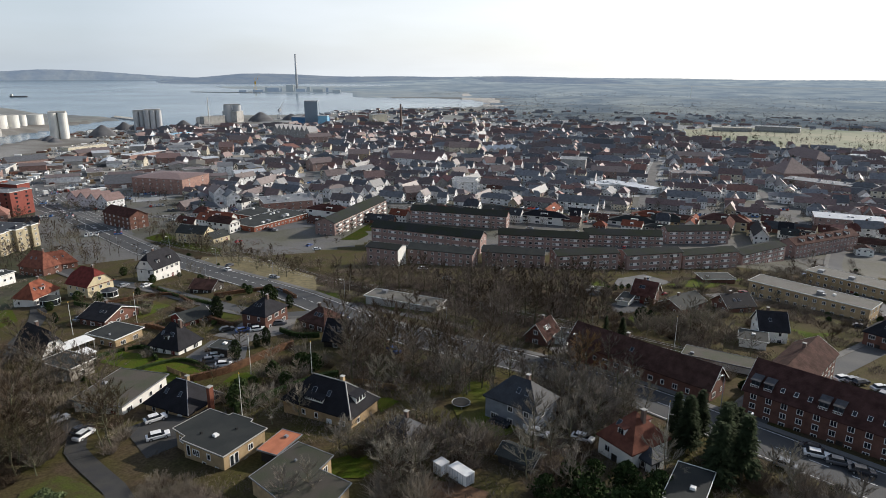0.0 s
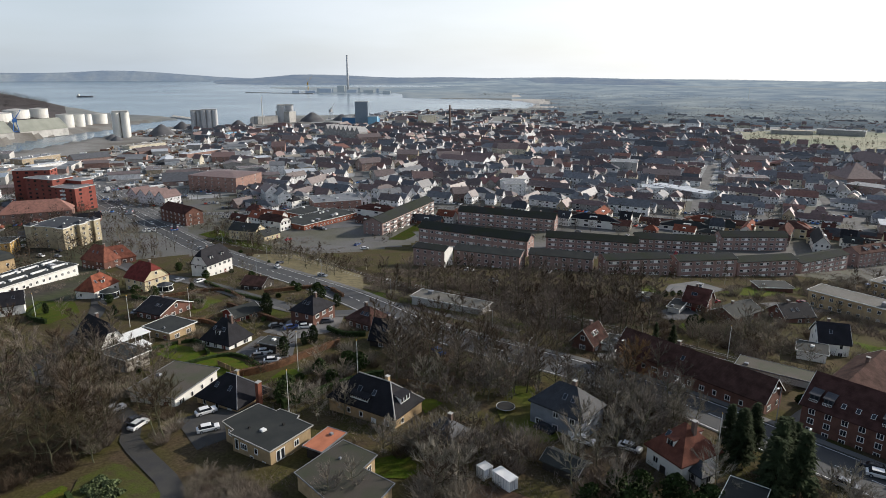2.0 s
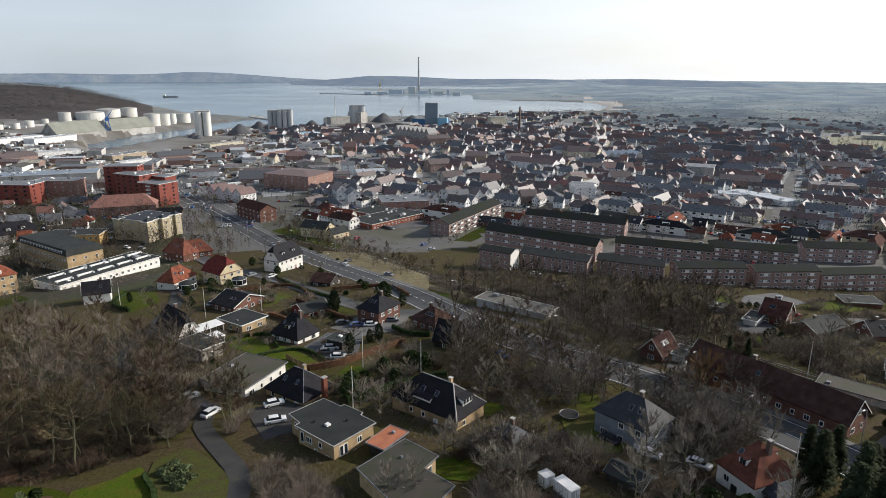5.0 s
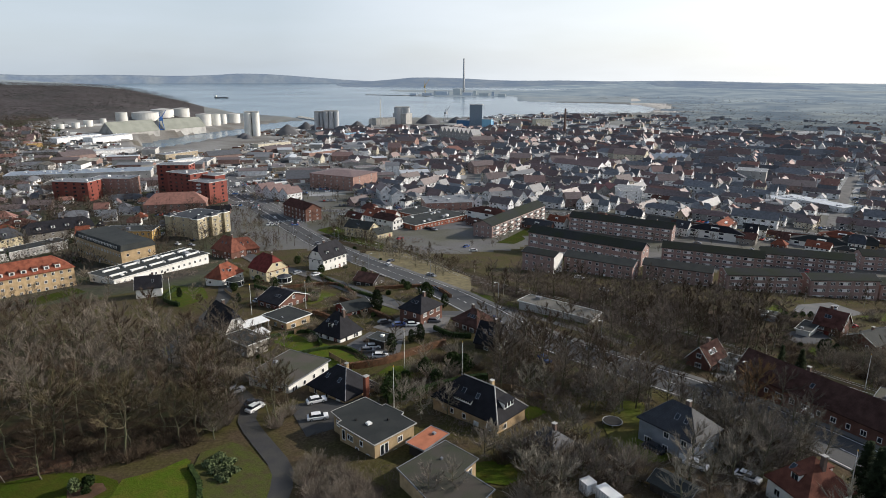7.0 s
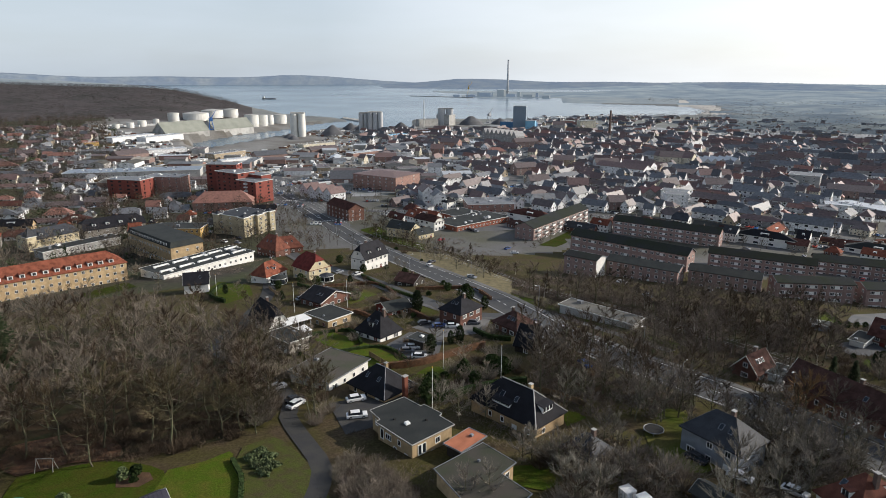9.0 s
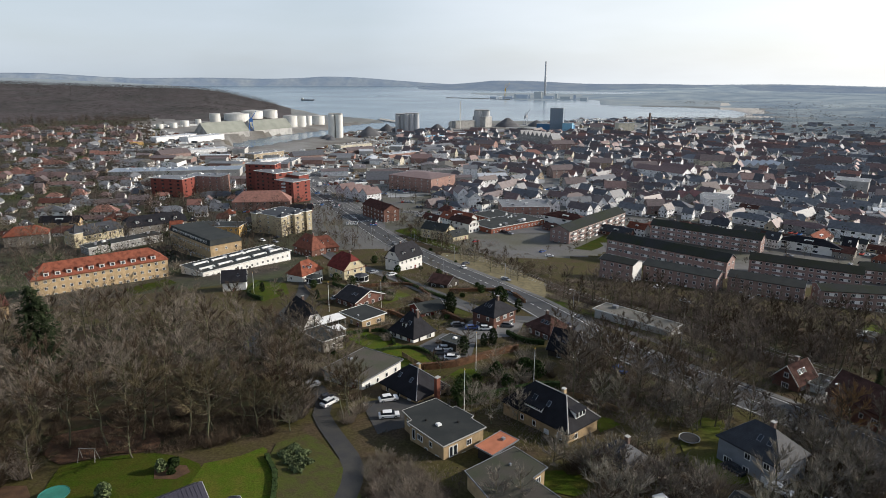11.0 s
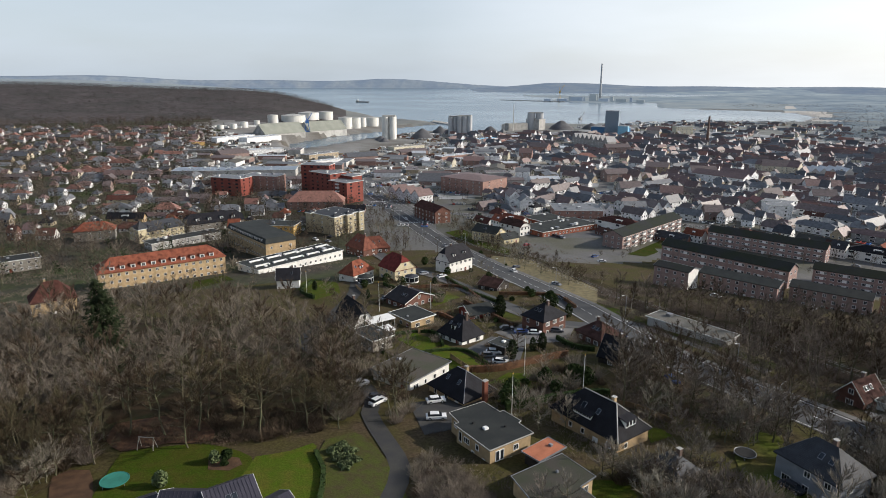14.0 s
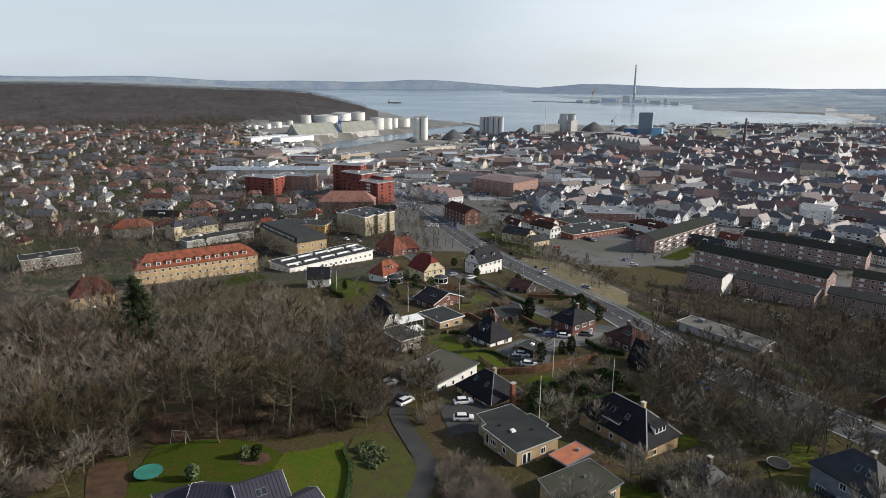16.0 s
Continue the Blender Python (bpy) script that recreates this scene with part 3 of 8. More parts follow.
drape("ground_patch", YARD, 0.13, "earth", "bare brown yard round the site containers", "bare earth", soft=True)
drape("lawn", [(-72.5, 141.3), (-72.2, 151.8), (-55.3, 141.5), (-56.5, 133.5), (-63.9, 135.0)], 0.10, "lawn", "mown green lawn beside the white bungalow", "lawn")
drape("lawn", [(-86.8, 150.0), (-85.7, 158.2), (-73.2, 153.0), (-74.3, 143.4)], 0.10, "lawn", "small green lawn inside clipped hedges", "lawn")
drape("lawn", [(-50.1, 129.0), (-47.3, 138.2), (-37.0, 143.6), (-38.1, 135.5), (-43.5, 127.6)], 0.10, "lawn", "green lawn behind the beech hedge", "lawn")
drape("lawn", [(-158.4, 194.6), (-165.9, 213.5), (-148.6, 209.7), (-135.3, 192.7), (-136.6, 178.5)], 0.10, "lawn", "green lawn round a flagpole", "lawn")
drape("lawn", [(-108.5, 202.0), (-106.1, 216.1), (-90.7, 203.3), (-93.3, 187.5)], 0.10, "grass", "rough grass of a back garden", "lawn")
drape("lawn", [(-71.1, 188.4), (-65.9, 198.4), (-61.1, 190.0), (-63.9, 179.3)], 0.10, "grass", "rough grass of a back garden", "lawn")
drape("lawn", [(-14.7, 123.8), (-11.6, 124.6), (-9.1, 122.4), (-12.3, 117.1)], 0.10, "lawn", "bright mossy grass beside the villa", "lawn")
drape("lawn", [(-20.3, 97.8), (-15.1, 99.8), (-10.6, 95.4), (-13.1, 92.5), (-18.3, 92.6)], 0.10, "lawn", "bright mossy grass behind a house", "lawn", soft=True)
drape("lawn", [(2.2, 119.4), (6.0, 133.2), (10.4, 134.0), (10.9, 123.6), (15.4, 111.8), (8.8, 106.2), (4.3, 111.0)], 0.10, "grass", "rough grass of a large garden", "lawn", soft=True)
drape("lawn", [(2.2, 103.0), (4.8, 108.3), (8.8, 106.2), (8.0, 100.0), (3.6, 98.4)], 0.10, "straw", "patch of dry straw-coloured grass", "lawn", soft=True)
drape("pavement", [(65.0, 234.6), (70.5, 248.7), (85.0, 261.0), (91.4, 246.3), (82.8, 236.3), (70.8, 231.3)], 0.12, "asphalt", "worn asphalt yard before the brick blocks", "yard")
drape("pavement", [(53.1, 197.1), (56.7, 204.3), (61.3, 208.6), (65.3, 211.8), (67.6, 201.0), (60.3, 193.7), (55.7, 192.8)], 0.12, "asphalt", "grey paved forecourt beside the plum-brown roof", "yard")
drape("lawn", [(56.5, 186.1), (59.0, 190.1), (66.0, 194.0), (62.6, 182.0), (57.5, 180.8)], 0.10, "lawn", "bright mossy lawn below the brick house", "lawn")
drape("pavement", [(27.4, 158.0), (31.4, 158.4), (36.0, 164.0), (34.5, 156.0), (29.0, 152.6)], 0.12, "paving", "small paved yard beside the brick house", "yard")
drape("lawn", [(104.5, 184.2), (110.7, 179.7), (118.2, 180.9), (106.0, 171.4)], 0.10, "lawn", "green lawn of a garden", "lawn")
drape("lawn", [(54.8, 229.3), (58.3, 240.0), (64.5, 245.3), (63.2, 230.4), (60.7, 225.8)], 0.10, "lawn", "green lawn of a garden", "lawn")
drape("lawn", [(87.3, 239.7), (112.4, 263.3), (128.7, 262.0), (101.2, 235.8)], 0.10, "lawn", "green lawn before the blocks", "lawn")
drape("lawn", [(-151.4, 340.8), (-105.7, 301.5), (-62.6, 265.5), (-64.8, 255.6), (-108.4, 284.9), (-149.3, 328.4)], 0.10, "litter", "rough bank beside the railway", "lawn")
drape("lawn", [(56.2, 417.8), (83.2, 432.9), (86.3, 409.9), (58.8, 396.1)], 0.10, "lawn", "green square beside the town hall", "lawn")
drape("lawn", [(-210.8, 186.0), (-209.2, 209.3), (-196.7, 201.6), (-197.7, 180.1)], 0.10, "lawn", "lawn along the yellow building", "lawn")
drape("lawn", [(-57.6, 348.6), (-35.6, 436.7), (-27.0, 432.3), (-47.3, 346.8)], 0.10, "lawn", "green strip beside the blocks", "lawn")
drape("lawn", [(-62.4, 193.9), (-61.0, 201.5), (-56.5, 196.2), (-57.5, 187.7)], 0.10, "lawn", "garden lawn beside the bungalow", "lawn")
drape("pavement", [(-65.5, 150.6), (-53.1, 140.4), (-49.6, 149.6), (-52.9, 163.8), (-63.5, 164.5)], 0.12, "asphalt", "grey gravelled yard beside a house", "yard")
drape("pavement", [(-64.4, 168.7), (-58.2, 185.3), (-44.4, 184.7), (-42.8, 170.3), (-53, 162.3)], 0.12, "paving", "dark paved yard with parked cars", "yard")
drape("pavement", [(-62, 112), (-50, 124), (-42, 112), (-52, 100)], 0.12, "lanetar", "dark asphalt forecourt with parked cars", "yard")
drape("pavement", [(-175, 430), (-110, 370), (-60, 395), (-90, 460)], 0.12, "asphalt", "car park of grey asphalt", "car park")
drape("pavement", [(-30, 540), (8, 500), (30, 540), (-6, 590)], 0.12, "paving", "paved car park in the town", "car park")
drape("pavement", [(-30, 330), (-46, 372), (-20, 380), (2, 345)], 0.12, "asphalt", "paved yard between the blocks", "yard")
drape("pavement", [(95, 225), (150, 250), (160, 240), (100, 212)], 0.12, "paving", "pale paved yard between blocks", "yard")

drape("pavement", [(-350, 540), (-284, 440), (-237, 399), (-189, 359), (-179, 366), (-238, 434), (-301, 513), (-340, 580)], 0.13, "asphalt", "wide junction of grey asphalt", "road junction")
for off in (-7, 4, 8, 12):
    strip("trim", [(-330, 520), (-284, 462), (-237, 418), (-190, 371)], 0.25, 0.2, "roadpaint", "white lane line at the junction", "road marking", offset=off, dash=3.0 if off in (4, 12) else 0.0)
for jx, jy in ((-262, 440), (-200, 378), (-310, 500)):
    strip("trim", [(jx - 9, jy - 9), (jx + 9, jy + 8)], 2.6, 0.21, "roadpaint", "white painted crossing", "road marking", dash=0.7)
drape("lawn", [(-169.6, 355.7), (-111.0, 310.5), (-116.1, 327.2), (-164.4, 370.1)], 0.12, "lawn", "green lawn before the station", "lawn")
drape("lawn", [(-126.0, 305.4), (-66.1, 237.1), (-44.3, 214.6), (-50.6, 246.7), (-94.0, 300.8)], 0.12, "straw", "dry grass beside the railway", "lawn")
drape("ground_patch", [(-80.5, 72.8), (-82.8, 75.2), (-81.5, 77.6), (-78.4, 78.2), (-76.2, 76.6), (-76.8, 74.0)], 0.15, "earth", "planted bed of brown earth in the lawn", "flower bed", soft=True)
drape("lawn", [(-19.1, 98.4), (-13.1, 101.6), (-13.0, 95.6), (-18.7, 92.6)], 0.09, "lawn", "bright mossy lawn beside the low house", "lawn")
drape("lawn", [(-51.7, 125.8), (-45.0, 130.0), (-39.9, 142.0), (-49.1, 139.2)], 0.09, "lawn", "lawn behind the clipped hedge", "lawn")
for street, wide in (([(135.0, 428.2), (157.3, 497.2), (193.5, 600.5), (239.8, 723.8)], 9.0), ([(231.6, 394.0), (234.9, 427.7), (242.2, 467.6), (264.0, 529.1)], 8.0), ([(-107.5, 490.7), (-119.3, 566.3), (-140.0, 698.5), (-158.2, 834.0)], 8.0)):
    ROADS.append((street, wide))
    # sun glare put in as a paler surface than the other roads have
    strip("road", street, wide, 0.15, "paving", "pale sunlit street between town houses", "road")
# ---- buildings ----
FOOT = []          # plan of what is built: x, y, heading, half length, half width


def window_mesh(w, h, bars=1, frame_mat="trim"):
    """A frame with its lights set back; x across, z up, facing -y. Gives frame, pane, and both in one."""
    t, n = 0.10, bars + 1
    xs = [-w / 2]
    for i in range(n):
        a = -w / 2 + t + (w - 2 * t) * i / n + (0.03 if i else 0)
        xs += [a, -w / 2 + t + (w - 2 * t) * (i + 1) / n - (0.03 if i < n - 1 else 0)]
    xs.append(w / 2)
    zs = [-h / 2, -h / 2 + t, h / 2 - t, h / 2]
    f, p = Mesh(), Mesh()
    v = [(x, -0.07, z) for z in zs for x in xs]
    k = len(xs)
    faces = []
    for r in range(3):
        for c in range(k - 1):
            if not (r == 1 and c % 2 == 1):
                faces.append((r * k + c, r * k + c + 1, (r + 1) * k + c + 1, (r + 1) * k + c))
    corner = [0, k - 1, 4 * k - 1, 3 * k]
    m0 = len(v)
    v += [(v[c][0], 0.03, v[c][2]) for c in corner]
    faces += [(corner[(q + 1) % 4], corner[q], m0 + q, m0 + (q + 1) % 4) for q in range(4)]
    lights = []
    for c in range(1, k - 1, 2):
        ring = [k + c, k + c + 1, 2 * k + c + 1, 2 * k + c]
        m1 = len(v)
        v += [(v[q][0], -0.015, v[q][2]) for q in ring]
        faces += [(ring[q], m1 + q, m1 + (q + 1) % 4, ring[(q + 1) % 4]) for q in range(4)]
        lights.append((m1, m1 + 1, m1 + 2, m1 + 3))
    f.add(v, faces)
    for q in lights:
        p.add([v[i] for i in q], [(0, 1, 2, 3)])
    g = Mesh()
    g.add(v, faces)
    g.f += lights
    g.m += [1] * len(lights)
    return f.data("window", frame_mat), p.data("pane", "glass"), g.data("window", frame_mat, "glass")


WINDOWS = {k: window_mesh(*k) for k in ((1.2, 1.25, 1), (1.7, 1.25, 2), (0.9, 1.2, 0), (2.3, 1.35, 2), (0.95, 2.1, 0))}
DARK_WINDOWS = {k: window_mesh(*k, "tyre") for k in WINDOWS}
DOOR = Mesh()
DOOR.box(-0.5, -0.05, 0, 0.5, 0.02, 2.05)
DOOR.box(-0.6, -0.08, 0, -0.5, 0.02, 2.15)
DOOR.box(0.5, -0.08, 0, 0.6, 0.02, 2.15)
DOOR.box(-0.5, -0.08, 2.05, 0.5, 0.02, 2.15)
DOOR_DATA = {c: DOOR.data("door", c) for c in ("trim", "darkwood", "redwood")}


def prism(profile, a, b, axis):
    """A plate bent over a ridge: eave, ridge and eave above, the same below, drawn out from a to b along an axis."""
    v = []
    for s in (a, b):
        v += [((s, q, z) if axis == 0 else (q, s, z)) for q, z in profile]
    n = len(profile)
    f = [(i, (i + 1) % n, (i + 1) % n + n, i + n) for i in range(n)]
    f += [(0, 5, 4, 1)[::-1], (1, 4, 3, 2)[::-1], (n, n + 5, n + 4, n + 1), (n + 1, n + 4, n + 3, n + 2)]
    return v, (f if axis == 0 else [q[::-1] for q in f])


def roof_mesh(kind, L, W, e, rh, over=0.45, th=0.22):
    """The roof over a plan L by W whose eaves stand at height e, and its edge boards."""
    m, t = Mesh(), []
    x, y = L / 2 + over, W / 2 + over
    k = rh / (W / 2)
    ez = e - over * k + 0.12
    top = e + rh + 0.12
    if kind == "gable":
        m.add(*prism([(-y, ez), (0, top), (y, ez), (y, ez - th), (0, top - th), (-y, ez - th)], -x, x, 0))
        for s in (-1, 1):
            q = (s * x, s * (x + 0.05))
            t.append(Mesh())
            t[-1].add(*prism([(-y, ez + 0.03), (0, top + 0.03), (y, ez + 0.03), (y, ez - th), (0, top - th), (-y, ez - th)], min(q), max(q), 0))
    elif kind == "hip":
        hx = max(L / 2 - W / 2 * 0.95, 0.25)
        v = [(-x, -y, ez), (x, -y, ez), (x, y, ez), (-x, y, ez), (-hx, 0, top), (hx, 0, top)] + [(-x, -y, ez - th), (x, -y, ez - th), (x, y, ez - th), (-x, y, ez - th)]
        m.add(v, [(0, 1, 5, 4), (2, 3, 4, 5), (1, 2, 5), (3, 0, 4), (9, 8, 7, 6), (0, 6, 7, 1), (1, 7, 8, 2), (2, 8, 9, 3), (3, 9, 6, 0)])
    elif kind == "mansard":
        hx = max(L / 2 - W / 2 * 0.45, 0.25)
        mz, my = e + rh * 0.55, W / 2 * 0.45
        v = [(-x, -y, ez), (x, -y, ez), (x, y, ez), (-x, y, ez), (-x, -my, mz), (x, -my, mz), (x, my, mz), (-x, my, mz), (-hx, 0, top), (hx, 0, top)]
        v += [(-x, -y, ez - th), (x, -y, ez - th), (x, y, ez - th), (-x, y, ez - th)]
        m.add(v, [(0, 1, 5, 9, 8, 4), (2, 3, 7, 8, 9, 6), (5, 6, 9), (7, 4, 8), (0, 10, 11, 1), (2, 12, 13, 3), (1, 11, 12, 2), (3, 13, 10, 0)])
    elif kind == "flatmansard":
        q, z1 = 1.1, e + rh
        v = [(-x, -y, e), (x, -y, e), (x, y, e), (-x, y, e), (-x + q, -y + q, z1), (x - q, -y + q, z1), (x - q, y - q, z1), (-x + q, y - q, z1)]
        m.add(v, [(3, 2, 1, 0), (0, 1, 5, 4), (1, 2, 6, 5), (2, 3, 7, 6), (3, 0, 4, 7), (4, 5, 6, 7)])
    elif kind in ("gable_front", "rowgable"):
        n = 1 if kind == "gable_front" else max(2, round(L / 9))
        w = L / n
        for i in range(n):
            c = -L / 2 + w * (i + 0.5)
            hx = w / 2 + (over if n == 1 else 0.0)
            m.add(*prism([(c - hx, e + 0.1), (c, top), (c + hx, e + 0.1), (c + hx, e + 0.1 - th), (c, top - th), (c - hx, e + 0.1 - th)], -y, y, 1))
    else:
        m.slab([(-x, -y, e + 0.3), (x, -y, e + 0.3), (x, y, e + 0.3), (-x, y, e + 0.3)], 0.3)
        o, h0, h1 = 0.09, e + 0.08, e + 0.38
        q = [(-x, -y), (x, -y), (x, y), (-x, y)]
        r = [(-x - o, -y - o), (x + o, -y - o), (x + o, y + o), (-x - o, y + o)]
        v = [(a, b, z) for ring, z in ((q, h1), (r, h1), (r, h0), (q, h0)) for a, b in ring]
        t.append(Mesh())
        t[-1].add(v, [(s * 4 + i, ((s + 1) % 4) * 4 + i, ((s + 1) % 4) * 4 + (i + 1) % 4, s * 4 + (i + 1) % 4) for s in range(4) for i in range(4)])
    return m, t


def wall_mesh(kind, L, W, e, rh, down):
    m = Mesh()
    x, y = L / 2, W / 2
    m.box(-x, -y, -down, x, y, e)
    if kind == "gable":
        for s in (-1, 1):
            a, b = (s * x, s * (x - 0.3))
            m.add([(a, -y, e), (a, y, e), (a, 0, e + rh), (b, -y, e), (b, y, e), (b, 0, e + rh)], [(0, 1, 2), (5, 4, 3), (0, 2, 5, 3), (1, 4, 5, 2)] if s > 0 else [(2, 1, 0), (3, 4, 5), (3, 5, 2, 0), (2, 5, 4, 1)])
    elif kind == "mansard":
        mz, my = e + rh * 0.55, y * 0.45
        for s in (-1, 1):
            a, b = (s * x, s * (x - 0.3))
            v = [(a, -y, e), (a, y, e), (a, my, mz), (a, -my, mz), (b, -y, e), (b, y, e), (b, my, mz), (b, -my, mz)]
            f = [(0, 1, 2, 3), (7, 6, 5, 4), (0, 3, 7, 4), (2, 1, 5, 6), (3, 2, 6, 7)]
            m.add(v, f if s > 0 else [q[::-1] for q in f])
    elif kind in ("gable_front", "rowgable"):
        n = 1 if kind == "gable_front" else max(2, round(L / 9))
        w = L / n
        for i in range(n):
            c = -L / 2 + w * (i + 0.5)
            for s in (-1, 1):
                a, b = s * y, s * (y - 0.3)
                v = [(c - w / 2, a, e), (c + w / 2, a, e), (c, a, e + rh), (c - w / 2, b, e), (c + w / 2, b, e), (c, b, e + rh)]
                f = [(2, 1, 0), (3, 4, 5), (3, 5, 2, 0), (2, 5, 4, 1)]
                m.add(v, f if s > 0 else [q[::-1] for q in f])
    return m


def face_pose(side, L, W, u, z):
    """Where a window sits on a wall: side 0 front, 1 right, 2 back, 3 left; u along it."""
    if side == 0:
        return pose(u, -W / 2, z)
    if side == 2:
        return pose(-u, W / 2, z, 0, 0, 180)
    if side == 1:
        return pose(L / 2, u, z, 0, 0, 90)
    return pose(-L / 2, -u, z, 0, 0, -90)


def put_window(parent, key, m, split, dark=False):
    f, p, g = (DARK_WINDOWS if dark else WINDOWS)[key]
    if split:
        w = part("window", f, parent, at=m)
        part("pane", p, w)
    else:
        part("window", g, parent, at=m)


def dormer(parent, x, y, z, s, depth, roof_m, wide=1.5, tall=1.5):
    """A small flat-topped dormer with one window, on the slope that faces s."""
    m = Mesh()
    m.box(-wide / 2, 0.0, -0.4, wide / 2, depth, tall - 0.2)
    m.box(-wide / 2 - 0.15, -0.2, tall - 0.2, wide / 2 + 0.15, depth, tall, 1)
    d = part("dormer", m.data("dormer", "trim", roof_m), parent, "white dormer window with a flat top", at=pose(x, y, z, 0, 0, 0 if s < 0 else 180))
    part("pane", DORMER_PANE, d, at=pose(0, -0.02, tall * 0.42))


dp = Mesh()
dp.box(-0.55, -0.03, -0.5, -0.04, 0.03, 0.5)
dp.box(0.04, -0.03, -0.5, 0.55, 0.03, 0.5)
DORMER_PANE = dp.data("pane", "glass")


def building(name, category, x, y, h, L, W, e, kind, rh, wall, roof, label, floors, dormers, basement=0, bands=False, balconies=False, gable_wall="", near=False):
    c, s = math.cos(radians(h)), math.sin(radians(h))
    zs = [ground_z(x + c * a - s * b, y + s * a + c * b) for a in (-L / 2, L / 2) for b in (-W / 2, W / 2)]
    z = max(min(zs), sum(zs) / 4 - 0.6)
    rnd = random.Random(int(x * 7 + y * 13))
    near = math.hypot(x, y) < 215
    # farther buildings take the haze-paled colours
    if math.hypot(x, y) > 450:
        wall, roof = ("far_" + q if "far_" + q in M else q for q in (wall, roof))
    FOOT.append((x, y, h, L / 2, W / 2))
    top = empty(name, pose(x, y, z, 0, 0, h), label, category)
    part("wall", wall_mesh(kind, L, W, e, rh, max(zs) - min(zs) + 2.0).data("wall", wall), top)
    cover, edge = roof_mesh(kind, L, W, e, rh)
    part("roof", cover.data("roof", roof), top)
    if math.hypot(x, y) > 330 and kind != "flat":
        edge = []
    for board in edge:
        part("roof_edge", board.data("roof_edge", "trim" if wall not in ("darkwood", "estate", "far_estate") and roof != "oldfelt" else "zinc"), top)
    if gable_wall:
        g = Mesh()
        g.box(L / 2 + 0.01, -W / 2, -2, L / 2 + 0.12, W / 2, e)
        g.add([(L / 2 + 0.12, -W / 2, e), (L / 2 + 0.12, W / 2, e), (L / 2 + 0.12, 0, e + rh)], [(0, 1, 2)])
        part("gable_facing", g.data("gable_facing", gable_wall), top, "whitewashed gable end")
    # openings
    big = category != "house"
    step = 2.9 if big else 2.7
    if big and math.hypot(x, y) > 420:
        step = 4.6 if math.hypot(x, y) < 500 else 5.8
    if math.hypot(x, y) > 600:
        step = 6.5
    fh = (e - 0.3) / floors if floors else 0
    face_cam = 0 if y * c - x * s > 0 else 2
    for fl in range(floors):
        zc = fl * fh + fh * 0.58
        sides = (face_cam, 1, 3) if big else (0, 1, 2, 3)
        for side in sides:
            span = L if side in (0, 2) else W
            n = max(1, int((span - 1.2) / step))
            if big and side in (1, 3):
                n = min(n, 3 if math.hypot(x, y) < 420 else 2)
            for i in range(n):
                u = (i + 0.5 - n / 2) * (span - 0.8) / n
                if not big and rnd.random() < 0.16:
                    continue
                if balconies and side == face_cam and i % 3 == 1:
                    b = Mesh()
                    b.box(-1.7, -1.3, -1.1, 1.7, 0, -0.95)
                    b.box(-1.7, -1.3, -0.95, 1.7, -1.22, 0.0, 1)
                    b.box(-1.7, -1.22, -0.95, -1.62, 0, 0.0, 1)
                    b.box(1.62, -1.22, -0.95, 1.7, 0, 0.0, 1)
                    part("balcony", b.data("balcony", "concrete", "trim"), top, "white balcony", at=face_pose(side, L, W, u, zc))
                    put_window(top, (2.3, 1.35, 2), face_pose(side, L, W, u, zc), near)
                    continue
                key = (1.2, 1.25, 1)
                if bands:
                    key = ((1.7, 1.25, 2), (1.2, 1.25, 1), (1.7, 1.25, 2))[i % 3]
                    if i % 3 == 0 and side == face_cam:
                        b = Mesh()
                        b.box(0.9, -0.05, -0.68, 2.6, 0.0, 0.62)
                        part("panel", b.data("panel", "trim"), top, "white facade panel between windows", at=face_pose(side, L, W, u, zc))
                elif not big:
                    key = rnd.choice(((1.2, 1.25, 1), (1.7, 1.25, 2), (0.9, 1.2, 0)))
                elif wall == "redclad":
                    key = rnd.choice(((2.3, 1.35, 2), (1.2, 1.25, 1)))
                put_window(top, key, face_pose(side, L, W, u, zc), near, wall == "redclad")
    if kind in ("gable", "mansard") and not big and rh > 2.4:
        for side in (1, 3):
            put_window(top, (1.2, 1.25, 1), face_pose(side, L, W, 0, e + rh * 0.32), near)
    if kind == "gable_front":
        put_window(top, (0.9, 1.2, 0), face_pose(0, L, W, 0, e + rh * 0.35), near)
    if floors and wall != "redclad":
        part("door", DOOR_DATA[rnd.choice(("trim", "darkwood", "redwood"))], top, at=face_pose(face_cam, L, W, (L - 0.8) / 2 / max(1, int((L - 1.2) / step)) * (0 if int((L - 1.2) / step) % 2 == 0 else 2) * 0.999, 0.0))
    if basement:
        for u in (-L * 0.25, L * 0.2):
            put_window(top, (0.9, 1.2, 0), face_pose(0, L, W, u, 0.6), near)
    # on the roof
    if dormers:
        for side in ((-1, 1) if not big and math.hypot(x, y) < 215 else ((-1,) if face_cam == 0 else (1,))):
            n = dormers
            span = L * (0.86 if kind in ("gable", "mansard", "flatmansard") or L > 30 else 0.6)
            for i in range(n):
                u = (i + 0.5 - n / 2) * span / n
                y0, z0, dz = W / 2 * 0.74, e + rh * 0.24, W / 2 * 0.55
                if kind == "flatmansard":
                    y0, z0, dz = W / 2 + 0.2, e + 0.4, 1.2
                elif L > 30 and kind == "hip":
                    y0, z0, dz = W / 2 * 0.9, e + rh * 0.1, W / 2 * 0.5
                dormer(top, u, side * y0, z0, side, dz, roof, 1.9 if L > 30 else 1.5, 1.8 if L > 30 else 1.5)
    if kind in ("gable", "hip", "mansard") and rh > 2.0 and (category == "house" or L < 40) and roof != "ribmetal":
        ch = Mesh()
